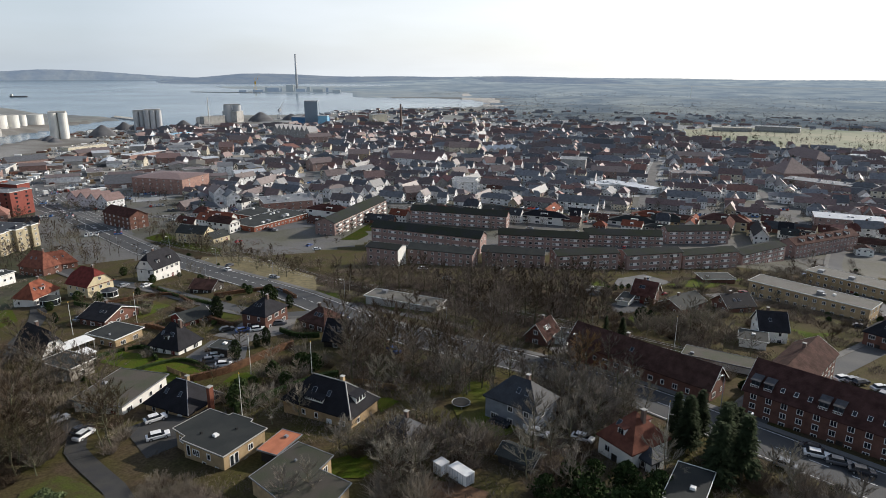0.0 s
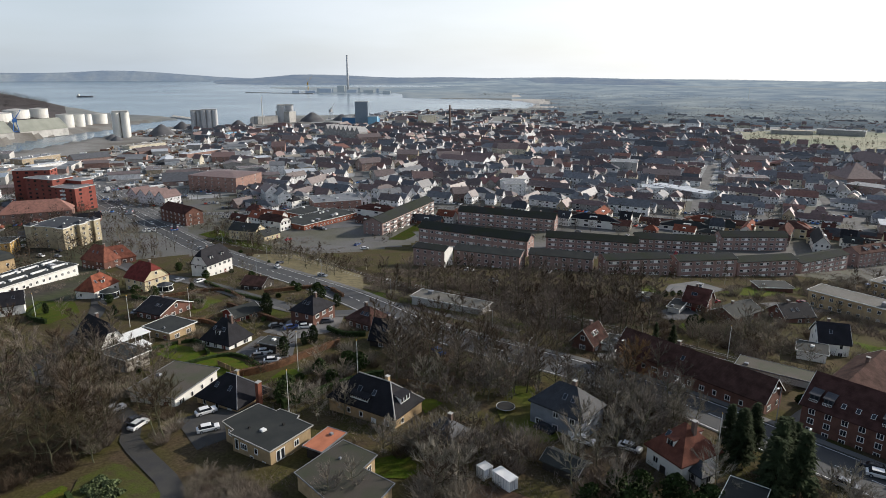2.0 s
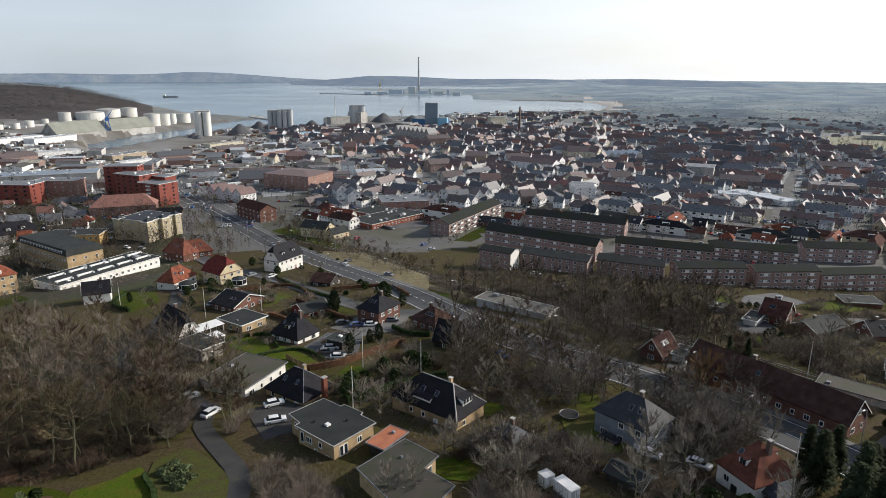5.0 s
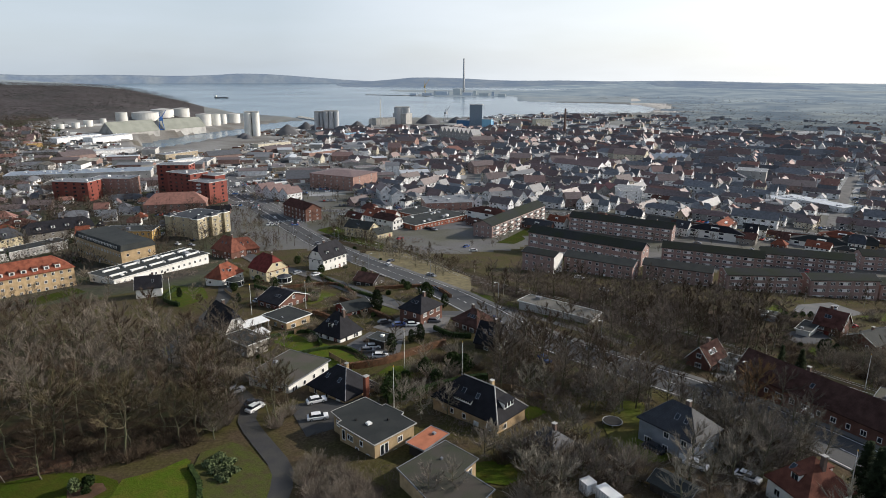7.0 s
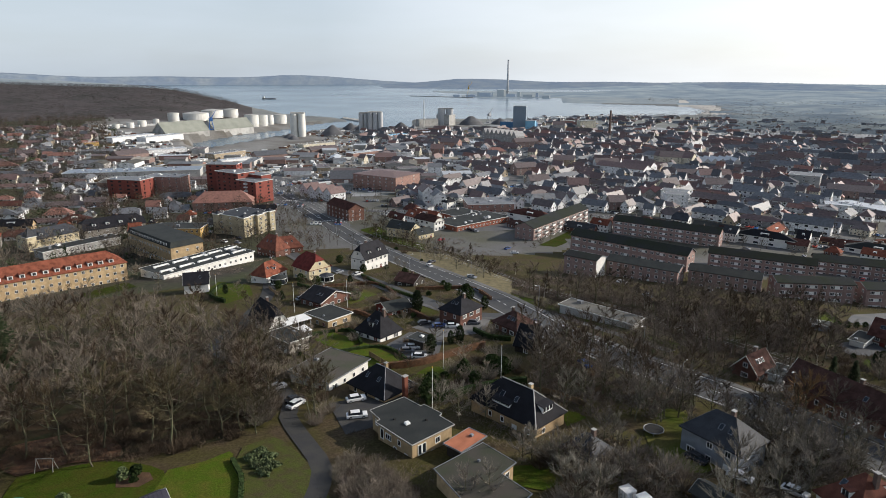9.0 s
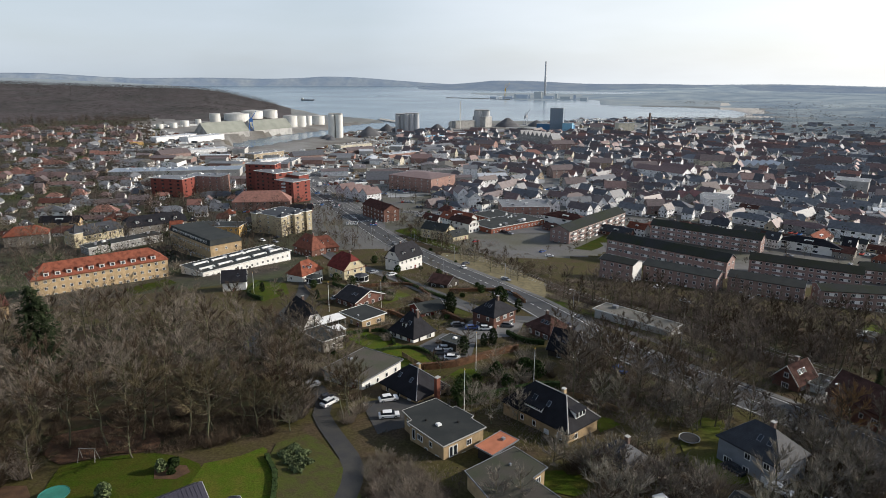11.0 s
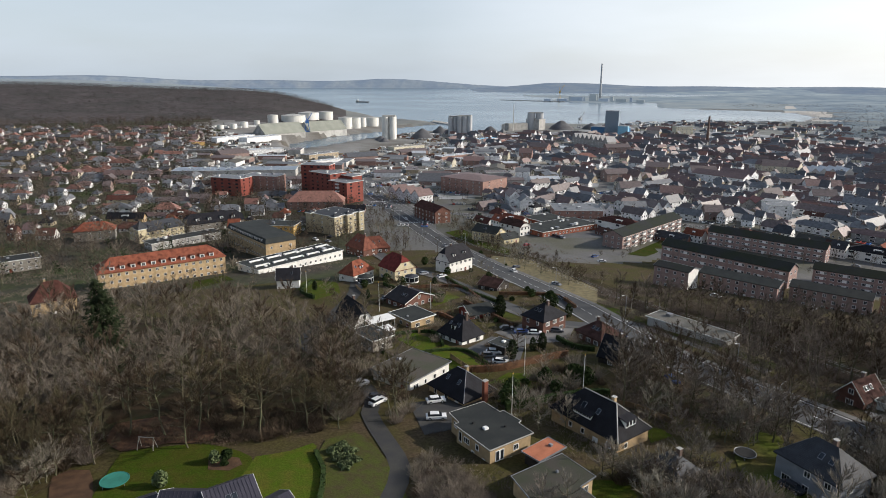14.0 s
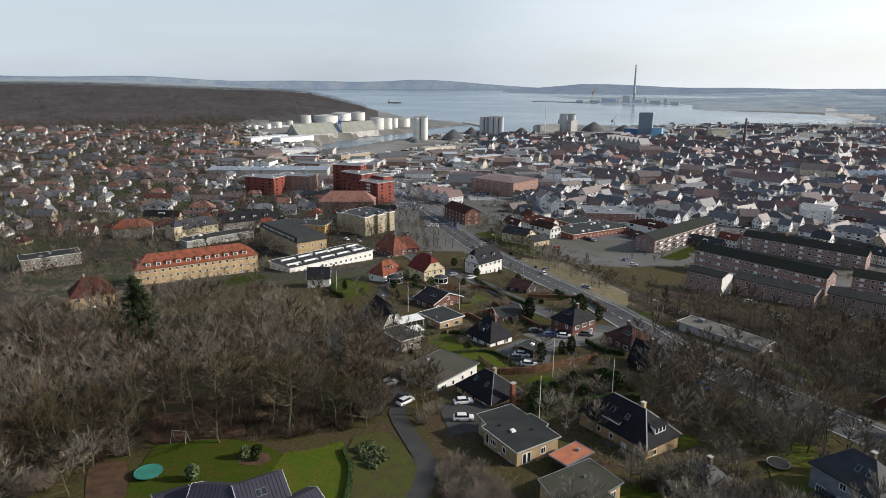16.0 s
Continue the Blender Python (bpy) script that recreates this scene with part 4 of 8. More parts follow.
        u = rnd.choice((-0.12, 0.1, 0.18)) * L
        ch.box(u - 0.35, 0.1, e + rh * 0.6, u + 0.35, 0.8, e + rh + 0.9)
        ch.box(u - 0.42, 0.03, e + rh + 0.9, u + 0.42, 0.87, e + rh + 1.02, 1)
        part("chimney", ch.data("chimney", "chimney" if wall != "yellow" else "yellow", "concrete"), top)
    if roof == "ribmetal":
        sm = Mesh()
        sl = math.hypot(rh, W / 2)
        sm.box(-0.03, -0.02, 0.0, 0.03, sl + 0.45, 0.06)
        sd = sm.data("seam", "ribmetal")
        for i in range(int(L / 0.6) + 1):
            u = -L / 2 + 0.1 + i * 0.6
            part("seam", sd, top, at=pose(u, -W / 2 - 0.4, e - 0.4 * rh / (W / 2) + 0.12, math.degrees(math.atan2(rh, W / 2))))
    if kind == "flat":
        for i in range(max(1, int(L * W / 120))):
            b = Mesh()
            w = rnd.uniform(0.5, 1.0) if L < 25 else rnd.uniform(0.8, 2.2)
            b.box(-w / 2, -w / 2, 0, w / 2, w / 2, 0.35 if L < 25 else rnd.uniform(0.4, 1.4))
            b.box(-w / 2 + 0.06, -w / 2 + 0.06, 0.35, w / 2 - 0.06, w / 2 - 0.06, 0.42)
            part("roof_light" if L < 25 else "roof_vent", b.data("roof_light", rnd.choice(("trim", "zinc"))), top, at=pose(rnd.uniform(-0.4, 0.4) * L, rnd.uniform(-0.35, 0.35) * W, e + 0.3))
    if kind in ("gable", "hip") and not big and rh > 2.4:
        for i in range(rnd.choice((1, 2, 2, 3))):
            sl = math.degrees(math.atan2(rh, W / 2))
            b = Mesh()
            b.box(-0.4, -0.6, 0.0, 0.4, 0.6, 0.07, 1)
            b.box(-0.34, -0.54, 0.07, 0.34, 0.54, 0.09)
            side = -1 if face_cam == 0 else 1
            part("skylight", b.data("skylight", "glass", "zinc"), top, at=pose(rnd.uniform(-0.22, 0.22) * L, side * W * 0.25, e + rh * 0.5 + 0.14, sl if side < 0 else -sl, 0, 0))
    return top


def house(x, y, h, L, W, e, kind, rh, wall, roof, label, floors=1, dormers=0, basement=0):
    name = "garage" if "garage" in label else "carport" if "carport" in label else "shed" if ("shed" in label or "outbuilding" in label) else "house"
    return building(name, "house", x, y, h, L, W, e, kind, rh, wall, roof, label, floors, dormers, basement)


def block(x, y, h, L, W, e, kind, rh, wall, roof, label, floors=3, dormers=0, bands=False, balconies=False, gable_wall=""):
    name = "apartment_block" if "apartment" in label or "block" in label else "hall" if "hall" in label else "large_building"
    return building(name, name.replace("_", " "), x, y, h, L, W, e, kind, rh, wall, roof, label, floors, dormers, 0, bands, balconies, gable_wall)


house(-118.3, 257.8, 72, 15.2, 8.5, 6.8, 'mansard', 5.6, 'white', 'black', 'white rendered villa with a steep black tiled roof', dormers=2, floors=2)
house(-131.7, 229.5, -25, 11.4, 10.7, 6.0, 'mansard', 5.2, 'cream', 'red', 'cream rendered house with a red tiled half-hipped roof', floors=2)
house(-146.1, 220.0, 82, 12.7, 8.0, 4.6, 'hip', 4.2, 'white', 'orange', 'white house with an orange tiled hipped roof', floors=1, dormers=1)
house(-179.5, 286.6, 43, 16.8, 9.0, 4.2, 'hip', 5.0, 'brick', 'rust', 'red brick house with an orange tiled roof', floors=1, dormers=1)
house(-181.5, 279.0, -20, 15.0, 9.0, 5.2, 'hip', 6.0, 'brick', 'rust', 'tall red brick wing with an orange tiled roof', floors=2)
house(-103.7, 188.9, -20, 10.1, 13.1, 3.1, 'gable', 2.6, 'brick', 'black', 'long brick bungalow with a dark low gable roof', floors=1)
house(-91.2, 167.8, -23, 10.1, 9.0, 3.2, 'flat', 0, 'yellow', 'felt', 'yellow brick bungalow with a flat dark roof', floors=1)
house(-105.6, 157.5, -32.3, 13.5, 6.2, 3.7, 'mansard', 5.0, 'white', 'black', 'white house with a black half-hipped roof', floors=1)
house(-89.8, 142.3, -24, 9.5, 6.3, 4.2, 'flat', 0, 'greybrick', 'felt', 'grey brick extension with a flat roof', floors=1)
house(-69.2, 126.6, -13, 11.5, 14.3, 3.3, 'flat', 0, 'white', 'oldfelt', 'wide low house with a flat weathered roof', floors=1)
house(-70.8, 159.1, -22, 9.7, 8.4, 2.9, 'hip', 5.0, 'white', 'black', 'white bungalow with a black hipped tile roof and dormer', floors=1, dormers=1)
house(-56.0, 152.9, 74, 3.9, 4.8, 2.9, 'flat', 0, 'darkwood', 'felt', 'dark timber garage with a flat roof', floors=0)
house(-76.5, 184.4, 51, 8.7, 8.0, 2.5, 'gable', 1.8, 'redwood', 'felt', 'dark red bungalow with a grey low roof', floors=1)
house(-86.7, 225.8, -11, 8.6, 8.8, 2.8, 'gable', 2.2, 'darkwood', 'brown', 'dark timber cottage with a brown roof', floors=1)
house(-52.7, 180.2, -23, 8.2, 10.4, 5.3, 'hip', 3.4, 'brick', 'black', 'two-storey red brick house with a black hipped roof', floors=2)
house(-28.5, 100.6, 66, 6.2, 3.3, 2.5, 'flat', 0, 'darkwood', 'orangefelt', 'timber carport with an orange-red flat roof', floors=0)
house(-7.4, 107.2, -32, 6.6, 6.0, 2.0, 'hip', 2.6, 'darkwood', 'slate', 'small dark outbuilding with a slate roof', floors=0)
house(15.6, 115.4, -38, 11.5, 8.0, 5.6, 'hip', 3.6, 'greywood', 'slate', 'two-storey grey-blue house with a slate hipped roof', floors=2)
house(33.8, 101.4, -57, 7.4, 9.2, 4.6, 'hip', 4.4, 'white', 'rust', 'white house with a steep orange-red tiled roof', floors=1, dormers=1)
house(35.6, 97.4, -57, 3.4, 3.4, 2.6, 'hip', 1.2, 'white', 'slate', 'white entrance wing with a slate roof', floors=1)
house(13.5, 97.5, -35, 6.4, 4.2, 2.2, 'gable', 1.0, 'darkwood', 'felt', 'dark timber shed with a low roof', floors=0)
house(38.6, 87.5, -32, 4.9, 10.0, 3.0, 'flat', 0, 'white', 'felt', 'flat-roofed building with skylights', floors=1)
house(47.3, 140.8, -45, 36.0, 8.4, 5.0, 'gable', 3.8, 'brick', 'brown', 'long brick building with a brown tiled gable roof', floors=1)
block(79.7, 133.2, 46, 27.8, 9.0, 7.2, 'gable', 2.8, 'brick', 'brown', 'brick apartment wing with balconies', floors=3)
house(27.2, 163.9, 54, 8.0, 6.2, 2.9, 'gable', 3.6, 'brick', 'brown', 'brick house with a steep brown gable roof', floors=1)
house(-35.2, 176.7, -32, 9.7, 8.6, 3.2, 'hip', 3.2, 'brick', 'brown', 'brick bungalow with a brown hipped roof', floors=1)
house(-27.3, 161.0, -13, 6.3, 8.0, 2.8, 'gable', 4.4, 'darkwood', 'black', 'dark house with a steep black roof', floors=1)
house(-12.3, 197.9, -25, 25.2, 7.0, 3.2, 'flat', 0, 'concrete', 'gravel', 'long low shed with a weathered flat roof', floors=0)
house(-68.0, 65.1, 61, 7.0, 8.5, 2.6, 'gable', 2.6, 'yellow', 'ribmetal', 'house with a dark ribbed metal roof below the lawn', floors=1)
house(-72.8, 60.9, 25, 6.4, 8.0, 2.6, 'gable', 2.4, 'yellow', 'ribmetal', 'house wing with a dark ribbed metal roof', floors=1)
house(-60.5, 66.9, 72, 4.2, 5.0, 2.2, 'gable', 1.2, 'yellow', 'ribmetal', 'low outbuilding with a dark metal roof', floors=0)
house(-79.6, 58.2, 58, 4.6, 5.0, 2.0, 'gable', 1.2, 'yellow', 'ribmetal', 'low shed with a dark metal roof', floors=0)
def outline_house(name, corners, e, wall, roof, label, glazed, lights=()):
    """A flat-roofed house over a plan with set-backs: walls, felt roof, pale edge; windows on the named sides."""
    cx, cy = sum(q[0] for q in corners) / len(corners), sum(q[1] for q in corners) / len(corners)
    z = ground_z(cx, cy)
    top = empty(name, pose(cx, cy, z), label, "house")
    p = [Vector((a - cx, b - cy, 0)) for a, b in corners]
    n = len(p)
    FOOT.append((cx, cy, 0, max(abs(q.x) for q in p), max(abs(q.y) for q in p)))
    out = []
    for i in range(n):
        d0, d1 = (p[i] - p[i - 1]).normalized(), (p[(i + 1) % n] - p[i]).normalized()
        n0, n1 = Vector((d0.y, -d0.x, 0)), Vector((d1.y, -d1.x, 0))
        out.append((n0 + n1) / (1 + n0.dot(n1)))

    def ring(off, h):
        return [tuple(q + o * off + Vector((0, 0, h))) for q, o in zip(p, out)]

    m = Mesh()
    m.add(ring(-0.35, -3.5) + ring(-0.35, e), [(i, (i + 1) % n, (i + 1) % n + n, i + n) for i in range(n)])
    part("wall", m.data("wall", wall), top)
    bm = bmesh.new()
    low = [bm.verts.new(v) for v in ring(0.0, e)]
    high = [bm.verts.new(v) for v in ring(0.0, e + 0.28)]
    bm.faces.new(high)
    bm.faces.new(low[::-1])
    for i in range(n):
        bm.faces.new((low[i], low[(i + 1) % n], high[(i + 1) % n], high[i]))
    d = bpy.data.meshes.new("roof")
    bm.to_mesh(d)
    bm.free()
    d.materials.append(M[roof])
    part("roof", d, top)
    m = Mesh()
    a, b, c, f = ring(0.004, e + 0.12), ring(0.06, e + 0.12), ring(0.06, e + 0.33), ring(-0.05, e + 0.33)
    g = ring(-0.05, e + 0.284)
    for r0, r1 in ((a, b), (b, c), (c, f), (f, g)):
        m.add(r0 + r1, [(i, (i + 1) % n, (i + 1) % n + n, i + n) for i in range(n)])
    part("roof_edge", m.data("roof_edge", "concrete" if roof != "oldfelt" else "zinc"), top)
    for side, spots in glazed:
        q, r = p[side], p[(side + 1) % n]
        d = (r - q).normalized()
        h = math.degrees(math.atan2(d.y, d.x))
        o = Vector((d.y, -d.x, 0)) * -0.35
        for u, h0, key in spots:
            c = q.lerp(r, u) + o
            put_window(top, key, pose(c.x, c.y, h0, 0, 0, h), True)
    for u, v, w, mt in lights:
        b = Mesh()
        b.box(-w / 2, -w / 2, 0, w / 2, w / 2, 0.3)
        b.box(-w / 2 + 0.06, -w / 2 + 0.06, 0.3, w / 2 - 0.06, w / 2 - 0.06, 0.38)
        part("roof_light", b.data("roof_light", mt), top, at=pose(u, v, e + 0.28, 0, 0, 56))
    return top


WIN, WIDE, SLIM, PATIO = (1.2, 1.25, 1), (1.7, 1.25, 2), (0.9, 1.2, 0), (0.95, 2.1, 0)
outline_house("house", [(-48.5, 103.7), (-45.3, 101.1), (-45.7, 100.0), (-36.5, 94.8), (-31.5, 103.8), (-35.1, 105.9), (-35.0, 106.9), (-39.4, 109.1), (-39.8, 108.3), (-44.2, 110.7)], 3.6, "yellow", "felt",
              "yellow brick house with a flat dark felt roof", [(0, [(0.5, 2.2, WIN)]), (2, [(0.14, 2.0, PATIO), (0.32, 2.1, WIDE), (0.62, 2.3, SLIM), (0.5, 0.4, SLIM), (0.8, 0.4, SLIM)]), (3, [(0.2, 1.9, PATIO), (0.30, 1.9, PATIO), (0.62, 2.2, WIN), (0.2, -0.3, PATIO), (0.5, -0.4, PATIO)])],
              [(0.2, -3.2, 0.9, "trim"), (-2.6, -2.6, 0.35, "tyre"), (3.2, -1.0, 0.35, "tyre"), (-0.6, 4.6, 0.3, "tyre")])
outline_house("house", [(-30.2, 88.1), (-22.9, 81.3), (-16.5, 80.1), (-13.9, 86.6), (-19.5, 90.2), (-17.9, 94.0), (-24.6, 98.0)], 2.9, "yellow", "oldfelt",
              "brick bungalow with a weathered flat felt roof", [(3, [(0.5, 1.6, WIN)]), (4, [(0.5, 1.6, WIN)]), (5, [(0.3, 1.6, WIDE)]), (2, [(0.5, 1.6, WIN)])], [(-3.0, 4.0, 0.4, "zinc")])


def ridge_caps(top, L, W, e, rh, mat_name="trim", width=0.16):
    """Cap tiles along the hips and the ridge of a hipped roof, sun shine put into their pale colour."""
    hx = max(L / 2 - W / 2 * 0.95, 0.25)
    for a, b in (((L / 2 + 0.45, -W / 2 - 0.45, e - 0.45 * rh / (W / 2) + 0.14), (hx, 0, e + rh + 0.14)), ((L / 2 + 0.45, W / 2 + 0.45, e - 0.45 * rh / (W / 2) + 0.14), (hx, 0, e + rh + 0.14)), ((-hx, 0, e + rh + 0.14), (hx, 0, e + rh + 0.14))):
        m = Mesh()
        m.tube(a, b, width, width, 6)
        part("ridge_cap", m.data("ridge_cap", mat_name), top)


def lean_dormer(top, at, wide, tall, deep, roof, panes, cheeks="trim"):
    """A broad dormer with a sloping roof and a row of small panes; faces -y of its own pose."""
    m = Mesh()
    w = wide / 2
    m.add([(-w, 0, -0.5), (w, 0, -0.5), (w, deep, -0.5), (-w, deep, -0.5), (-w, 0, tall), (w, 0, tall), (w, deep, tall + 0.5), (-w, deep, tall + 0.5)], [(0, 1, 5, 4), (1, 2, 6, 5), (2, 3, 7, 6), (3, 0, 4, 7)])
    d = part("dormer", m.data("dormer", cheeks), top, at=at)
    m = Mesh()
    m.slab([(-w - 0.2, -0.25, tall + 0.02), (w + 0.2, -0.25, tall + 0.02), (w + 0.2, deep, tall + 0.58), (-w - 0.2, deep, tall + 0.58)], 0.14)
    part("dormer_roof", m.data("dormer_roof", roof), d)
    for i in range(panes):
        c = -w + wide * (i + 0.5) / panes
        m = Mesh()
        m.box(c - wide / panes * 0.36, -0.03, tall * 0.2, c + wide / panes * 0.36, 0.01, tall * 0.88)
        part("pane", m.data("pane", "glass"), d)
    return d


hv = house(-22.6, 117.9, -28, 16.6, 9.1, 3.9, 'hip', 4.2, 'yellow', 'black', 'yellow brick villa with a black hipped roof and sunlit ridge tiles', floors=1)
ridge_caps(hv, 16.6, 9.1, 3.9, 4.2, "concrete", 0.11)
lean_dormer(hv, pose(-1.0, -3.9, 4.7), 4.4, 0.75, 2.0, "black", 8)
lean_dormer(hv, pose(7.4, 0.2, 4.8, 0, 0, 90), 3.0, 1.5, 3.2, "black", 3)
hb = house(-54.2, 122.4, -24, 11.6, 9.2, 2.5, 'hip', 4.0, 'yellow', 'black', 'yellow brick bungalow with a black hipped roof and outside chimney', floors=1)
ridge_caps(hb, 11.6, 9.2, 2.5, 4.0, "zinc", 0.09)
m = Mesh()
m.box(-0.55, -0.4, -1.0, 0.55, 0.4, 6.0)
m.box(-0.62, -0.47, 6.0, 0.62, 0.47, 6.2, 1)
part("chimney", m.data("chimney", "redbrick", "concrete"), hb, "tall brick outside chimney", at=pose(6.9, 0.6, 0, 0, 0, 90))


def apartment_house(x, y, h, L, W, e, rh):
    """A long three-storey brick house under a steep tiled roof with zinc dormers and roof lights."""
    top = building("apartment_block", "apartment block", x, y, h, L, W, e, "gable", rh, "brick", "plum", "three-storey red brick apartment block with zinc dormers", 3, 0)
    k = rh / (W / 2)
    sl = math.degrees(math.atan2(rh, W / 2))
    b = Mesh()
    b.box(-0.38, -0.55, 0.0, 0.38, 0.55, 0.07, 1)
    b.box(-0.32, -0.49, 0.07, 0.32, 0.49, 0.09)
    light = b.data("skylight", "glass", "trim")
    n = int(L / 2.5)
    for i in range(n):
        u = -L / 2 + 1.6 + i * (L - 3.2) / (n - 1)
        if i % 5 in (0, 1):
            d = lean_dormer(top, pose(u, -W / 2 + 1.0, e + k * 1.0 + 0.1), 1.6, 1.25, 2.2, "slate", 2, "slate")
            r = Mesh()
            r.box(-0.8, -0.5, 0.35, 0.8, -0.46, 0.42)
            r.box(-0.8, -0.5, -0.1, 0.8, -0.46, -0.05)
            for q in range(7):
                r.box(-0.8 + q * 0.26, -0.49, -0.05, -0.76 + q * 0.26, -0.47, 0.35)
            part("railing", r.data("railing", "trim"), d)
        else:
            part("skylight", light, top, at=pose(u, -W / 2 + 1.7, e + k * 1.7 + 0.14, sl))
    return top


apartment_house(79.6, 112.8, -45, 36.0, 13.0, 6.4, 4.6)
house(69.0, 148.6, -31, 16.0, 5.5, 2.4, 'flat', 0, 'white', 'oldfelt', 'long carport with a white boarded front', floors=0)
block(-238.3, 266.9, -24, 47.6, 16.8, 10.0, 'flatmansard', 2.6, 'yellow', 'felt', 'three-storey yellow brick office with a dark mansard storey', floors=2, dormers=14)
hp = block(-196.8, 241.1, 73, 47.8, 17.7, 4.6, 'flat', 0, 'white', 'felt', 'low white pavilion with a flat dark roof and white kerbs', floors=1)
for i in range(5):
    for v in (-4.0, 4.2):
        m = Mesh()
        m.box(-3.6, -0.25, 0, 3.6, 0.25, 0.7)
        m.box(-3.6, -1.2, 0.0, -3.2, -0.25, 0.6)
        m.box(3.2, -1.2, 0.0, 3.6, -0.25, 0.6)
        part("roof_light", m.data("roof_light", "trim"), hp, "white framed roof light", at=pose(-19 + i * 9.4 + (2 if v > 0 else 0), v, 4.9))
hc = block(-234.4, 331.1, 79, 22.3, 22.5, 12.4, 'flat', 0, 'stone', 'slate', 'four-storey cream apartment house with corner bays', floors=4)
for bx, by, bw in ((-10.6, -10.6, 4.4), (10.6, -10.6, 4.4), (-10.6, 10.6, 4.4), (0.0, -11.0, 5.0)):
    m = Mesh()
    m.box(-bw / 2, -bw / 2, -2, bw / 2, bw / 2, 12.4)
    bay = part("bay", m.data("bay", "stone"), hc, at=pose(bx, by, 0))
    m = Mesh()
    m.box(-bw / 2 - 0.3, -bw / 2 - 0.3, 12.4, bw / 2 + 0.3, bw / 2 + 0.3, 12.8)
    m.add([(-bw / 2, -bw / 2, 12.8), (bw / 2, -bw / 2, 12.8), (bw / 2, bw / 2, 12.8), (-bw / 2, bw / 2, 12.8), (0, 0, 14.4)], [(0, 1, 4), (1, 2, 4), (2, 3, 4), (3, 0, 4)], 1)
    part("bay_roof", m.data("bay_roof", "trim", "slate"), bay)
    for fl in range(4):
        put_window(hc, WIN, pose(bx, by - bw / 2, 1.7 + fl * 2.85), False)
        put_window(hc, WIN, pose(bx + bw / 2, by, 1.7 + fl * 2.85, 0, 0, 90), False)
block(-315.0, 437.5, -15, 26.0, 17.0, 21.0, 'flat', 0, 'redclad', 'felt', 'seven-storey red clad apartment tower', floors=7)
block(-291.5, 428.5, -15, 21.0, 17.0, 16.4, 'flat', 0, 'redclad', 'felt', 'red clad apartment tower with white balconies', floors=6, balconies=True)
block(-300.0, 442.0, -15, 26.0, 10.0, 19.2, 'flat', 0, 'redclad', 'felt', 'set-back upper part of a red apartment tower', floors=0)


def conservatory(x, y, h, r, tall, roof, label):
    """A glazed eight-sided garden room with white posts."""
    top = empty("conservatory", at_ground(x, y, h), label, "conservatory", "garden rooms")
    n = 8
    ring = [(math.cos(2 * math.pi * (i + 0.5) / n) * r, math.sin(2 * math.pi * (i + 0.5) / n) * r) for i in range(n)]
    m = Mesh()
    m.tube((0, 0, -0.8), (0, 0, 0.7), r, r, n)
    part("plinth", m.data("plinth", "trim"), top)
    for i in range(n):
        a, b = ring[i], ring[(i + 1) % n]
        m = Mesh()
        m.add([(a[0], a[1], 0.7), (b[0], b[1], 0.7), (b[0], b[1], tall), (a[0], a[1], tall)], [(0, 1, 2, 3)])
        part("pane", m.data("pane", "glass"), top)
        m = Mesh()
        m.tube((a[0], a[1], 0.7), (a[0], a[1], tall), 0.1, 0.1, 5)
        part("post", m.data("post", "trim"), top)
    m = Mesh()
    m.tube((0, 0, tall), (0, 0, tall + 0.18), r * 1.08, r * 1.08, n)
    m.tube((0, 0, tall + 0.18), (0, 0, tall + r * 0.42), r * 1.08, 0.2, n, 1)
    part("roof", m.data("roof", "trim", roof), top)
    FOOT.append((x, y, h, r, r))


conservatory(-137.5, 213.6, 10, 3.2, 2.6, "felt", "glazed garden room with a dark roof and white posts")
conservatory(-121.0, 222.4, 30, 2.8, 2.5, "slate", "glazed garden room with a slate roof and white posts")


def canopy_roof(x, y, h, L, W, tall):
    """A white roofed terrace on posts."""
    top = empty("pergola", at_ground(x, y, h), "white timber terrace roof on posts", "pergola")
    m = Mesh()
    m.slab([(-L / 2, -W / 2, tall), (L / 2, -W / 2, tall), (L / 2, W / 2, tall + 0.3), (-L / 2, W / 2, tall + 0.3)], 0.15)
    part("roof", m.data("roof", "trim"), top)
    m = Mesh()
    m.tube((0, 0, -0.5), (0, 0, tall - 0.1), 0.08, 0.08, 6)
    pd = m.data("post", "trim")
    for u in (-1, 0, 1):
        for v in (-1, 1):
            part("post", pd, top, at=pose(u * (L / 2 - 0.3), v * (W / 2 - 0.3), 0))


canopy_roof(-97.0, 157.6, 62, 9.0, 4.4, 3.0)
canopy_roof(-91.0, 151.6, 62, 4.0, 4.0, 2.4)

block(-56.2, 397.2, 71, 72.9, 12.5, 9.0, 'gable', 2.6, 'estate', 'moss', 'three-storey brick apartment block with a mossy roof', floors=3, balconies=True)
block(10.2, 393.3, -17, 61.0, 9.5, 8.6, 'gable', 2.6, 'estate', 'moss', 'three-storey brick apartment block with a mossy roof', floors=3, bands=True)
block(-7.8, 320.0, -23, 59.9, 9.5, 10.2, 'gable', 2.6, 'estate', 'moss', 'three-storey brick apartment block with a mossy roof', floors=3, bands=True)
block(-0.1, 277.1, -18, 30.0, 9.5, 7.5, 'gable', 1.6, 'estate', 'felt', 'three-storey dark brick block with a grey roof', floors=3)
block(31.2, 274.5, -13, 26.8, 9.5, 7.4, 'gable', 1.6, 'estate', 'felt', 'three-storey dark brick block with a grey roof', floors=3)
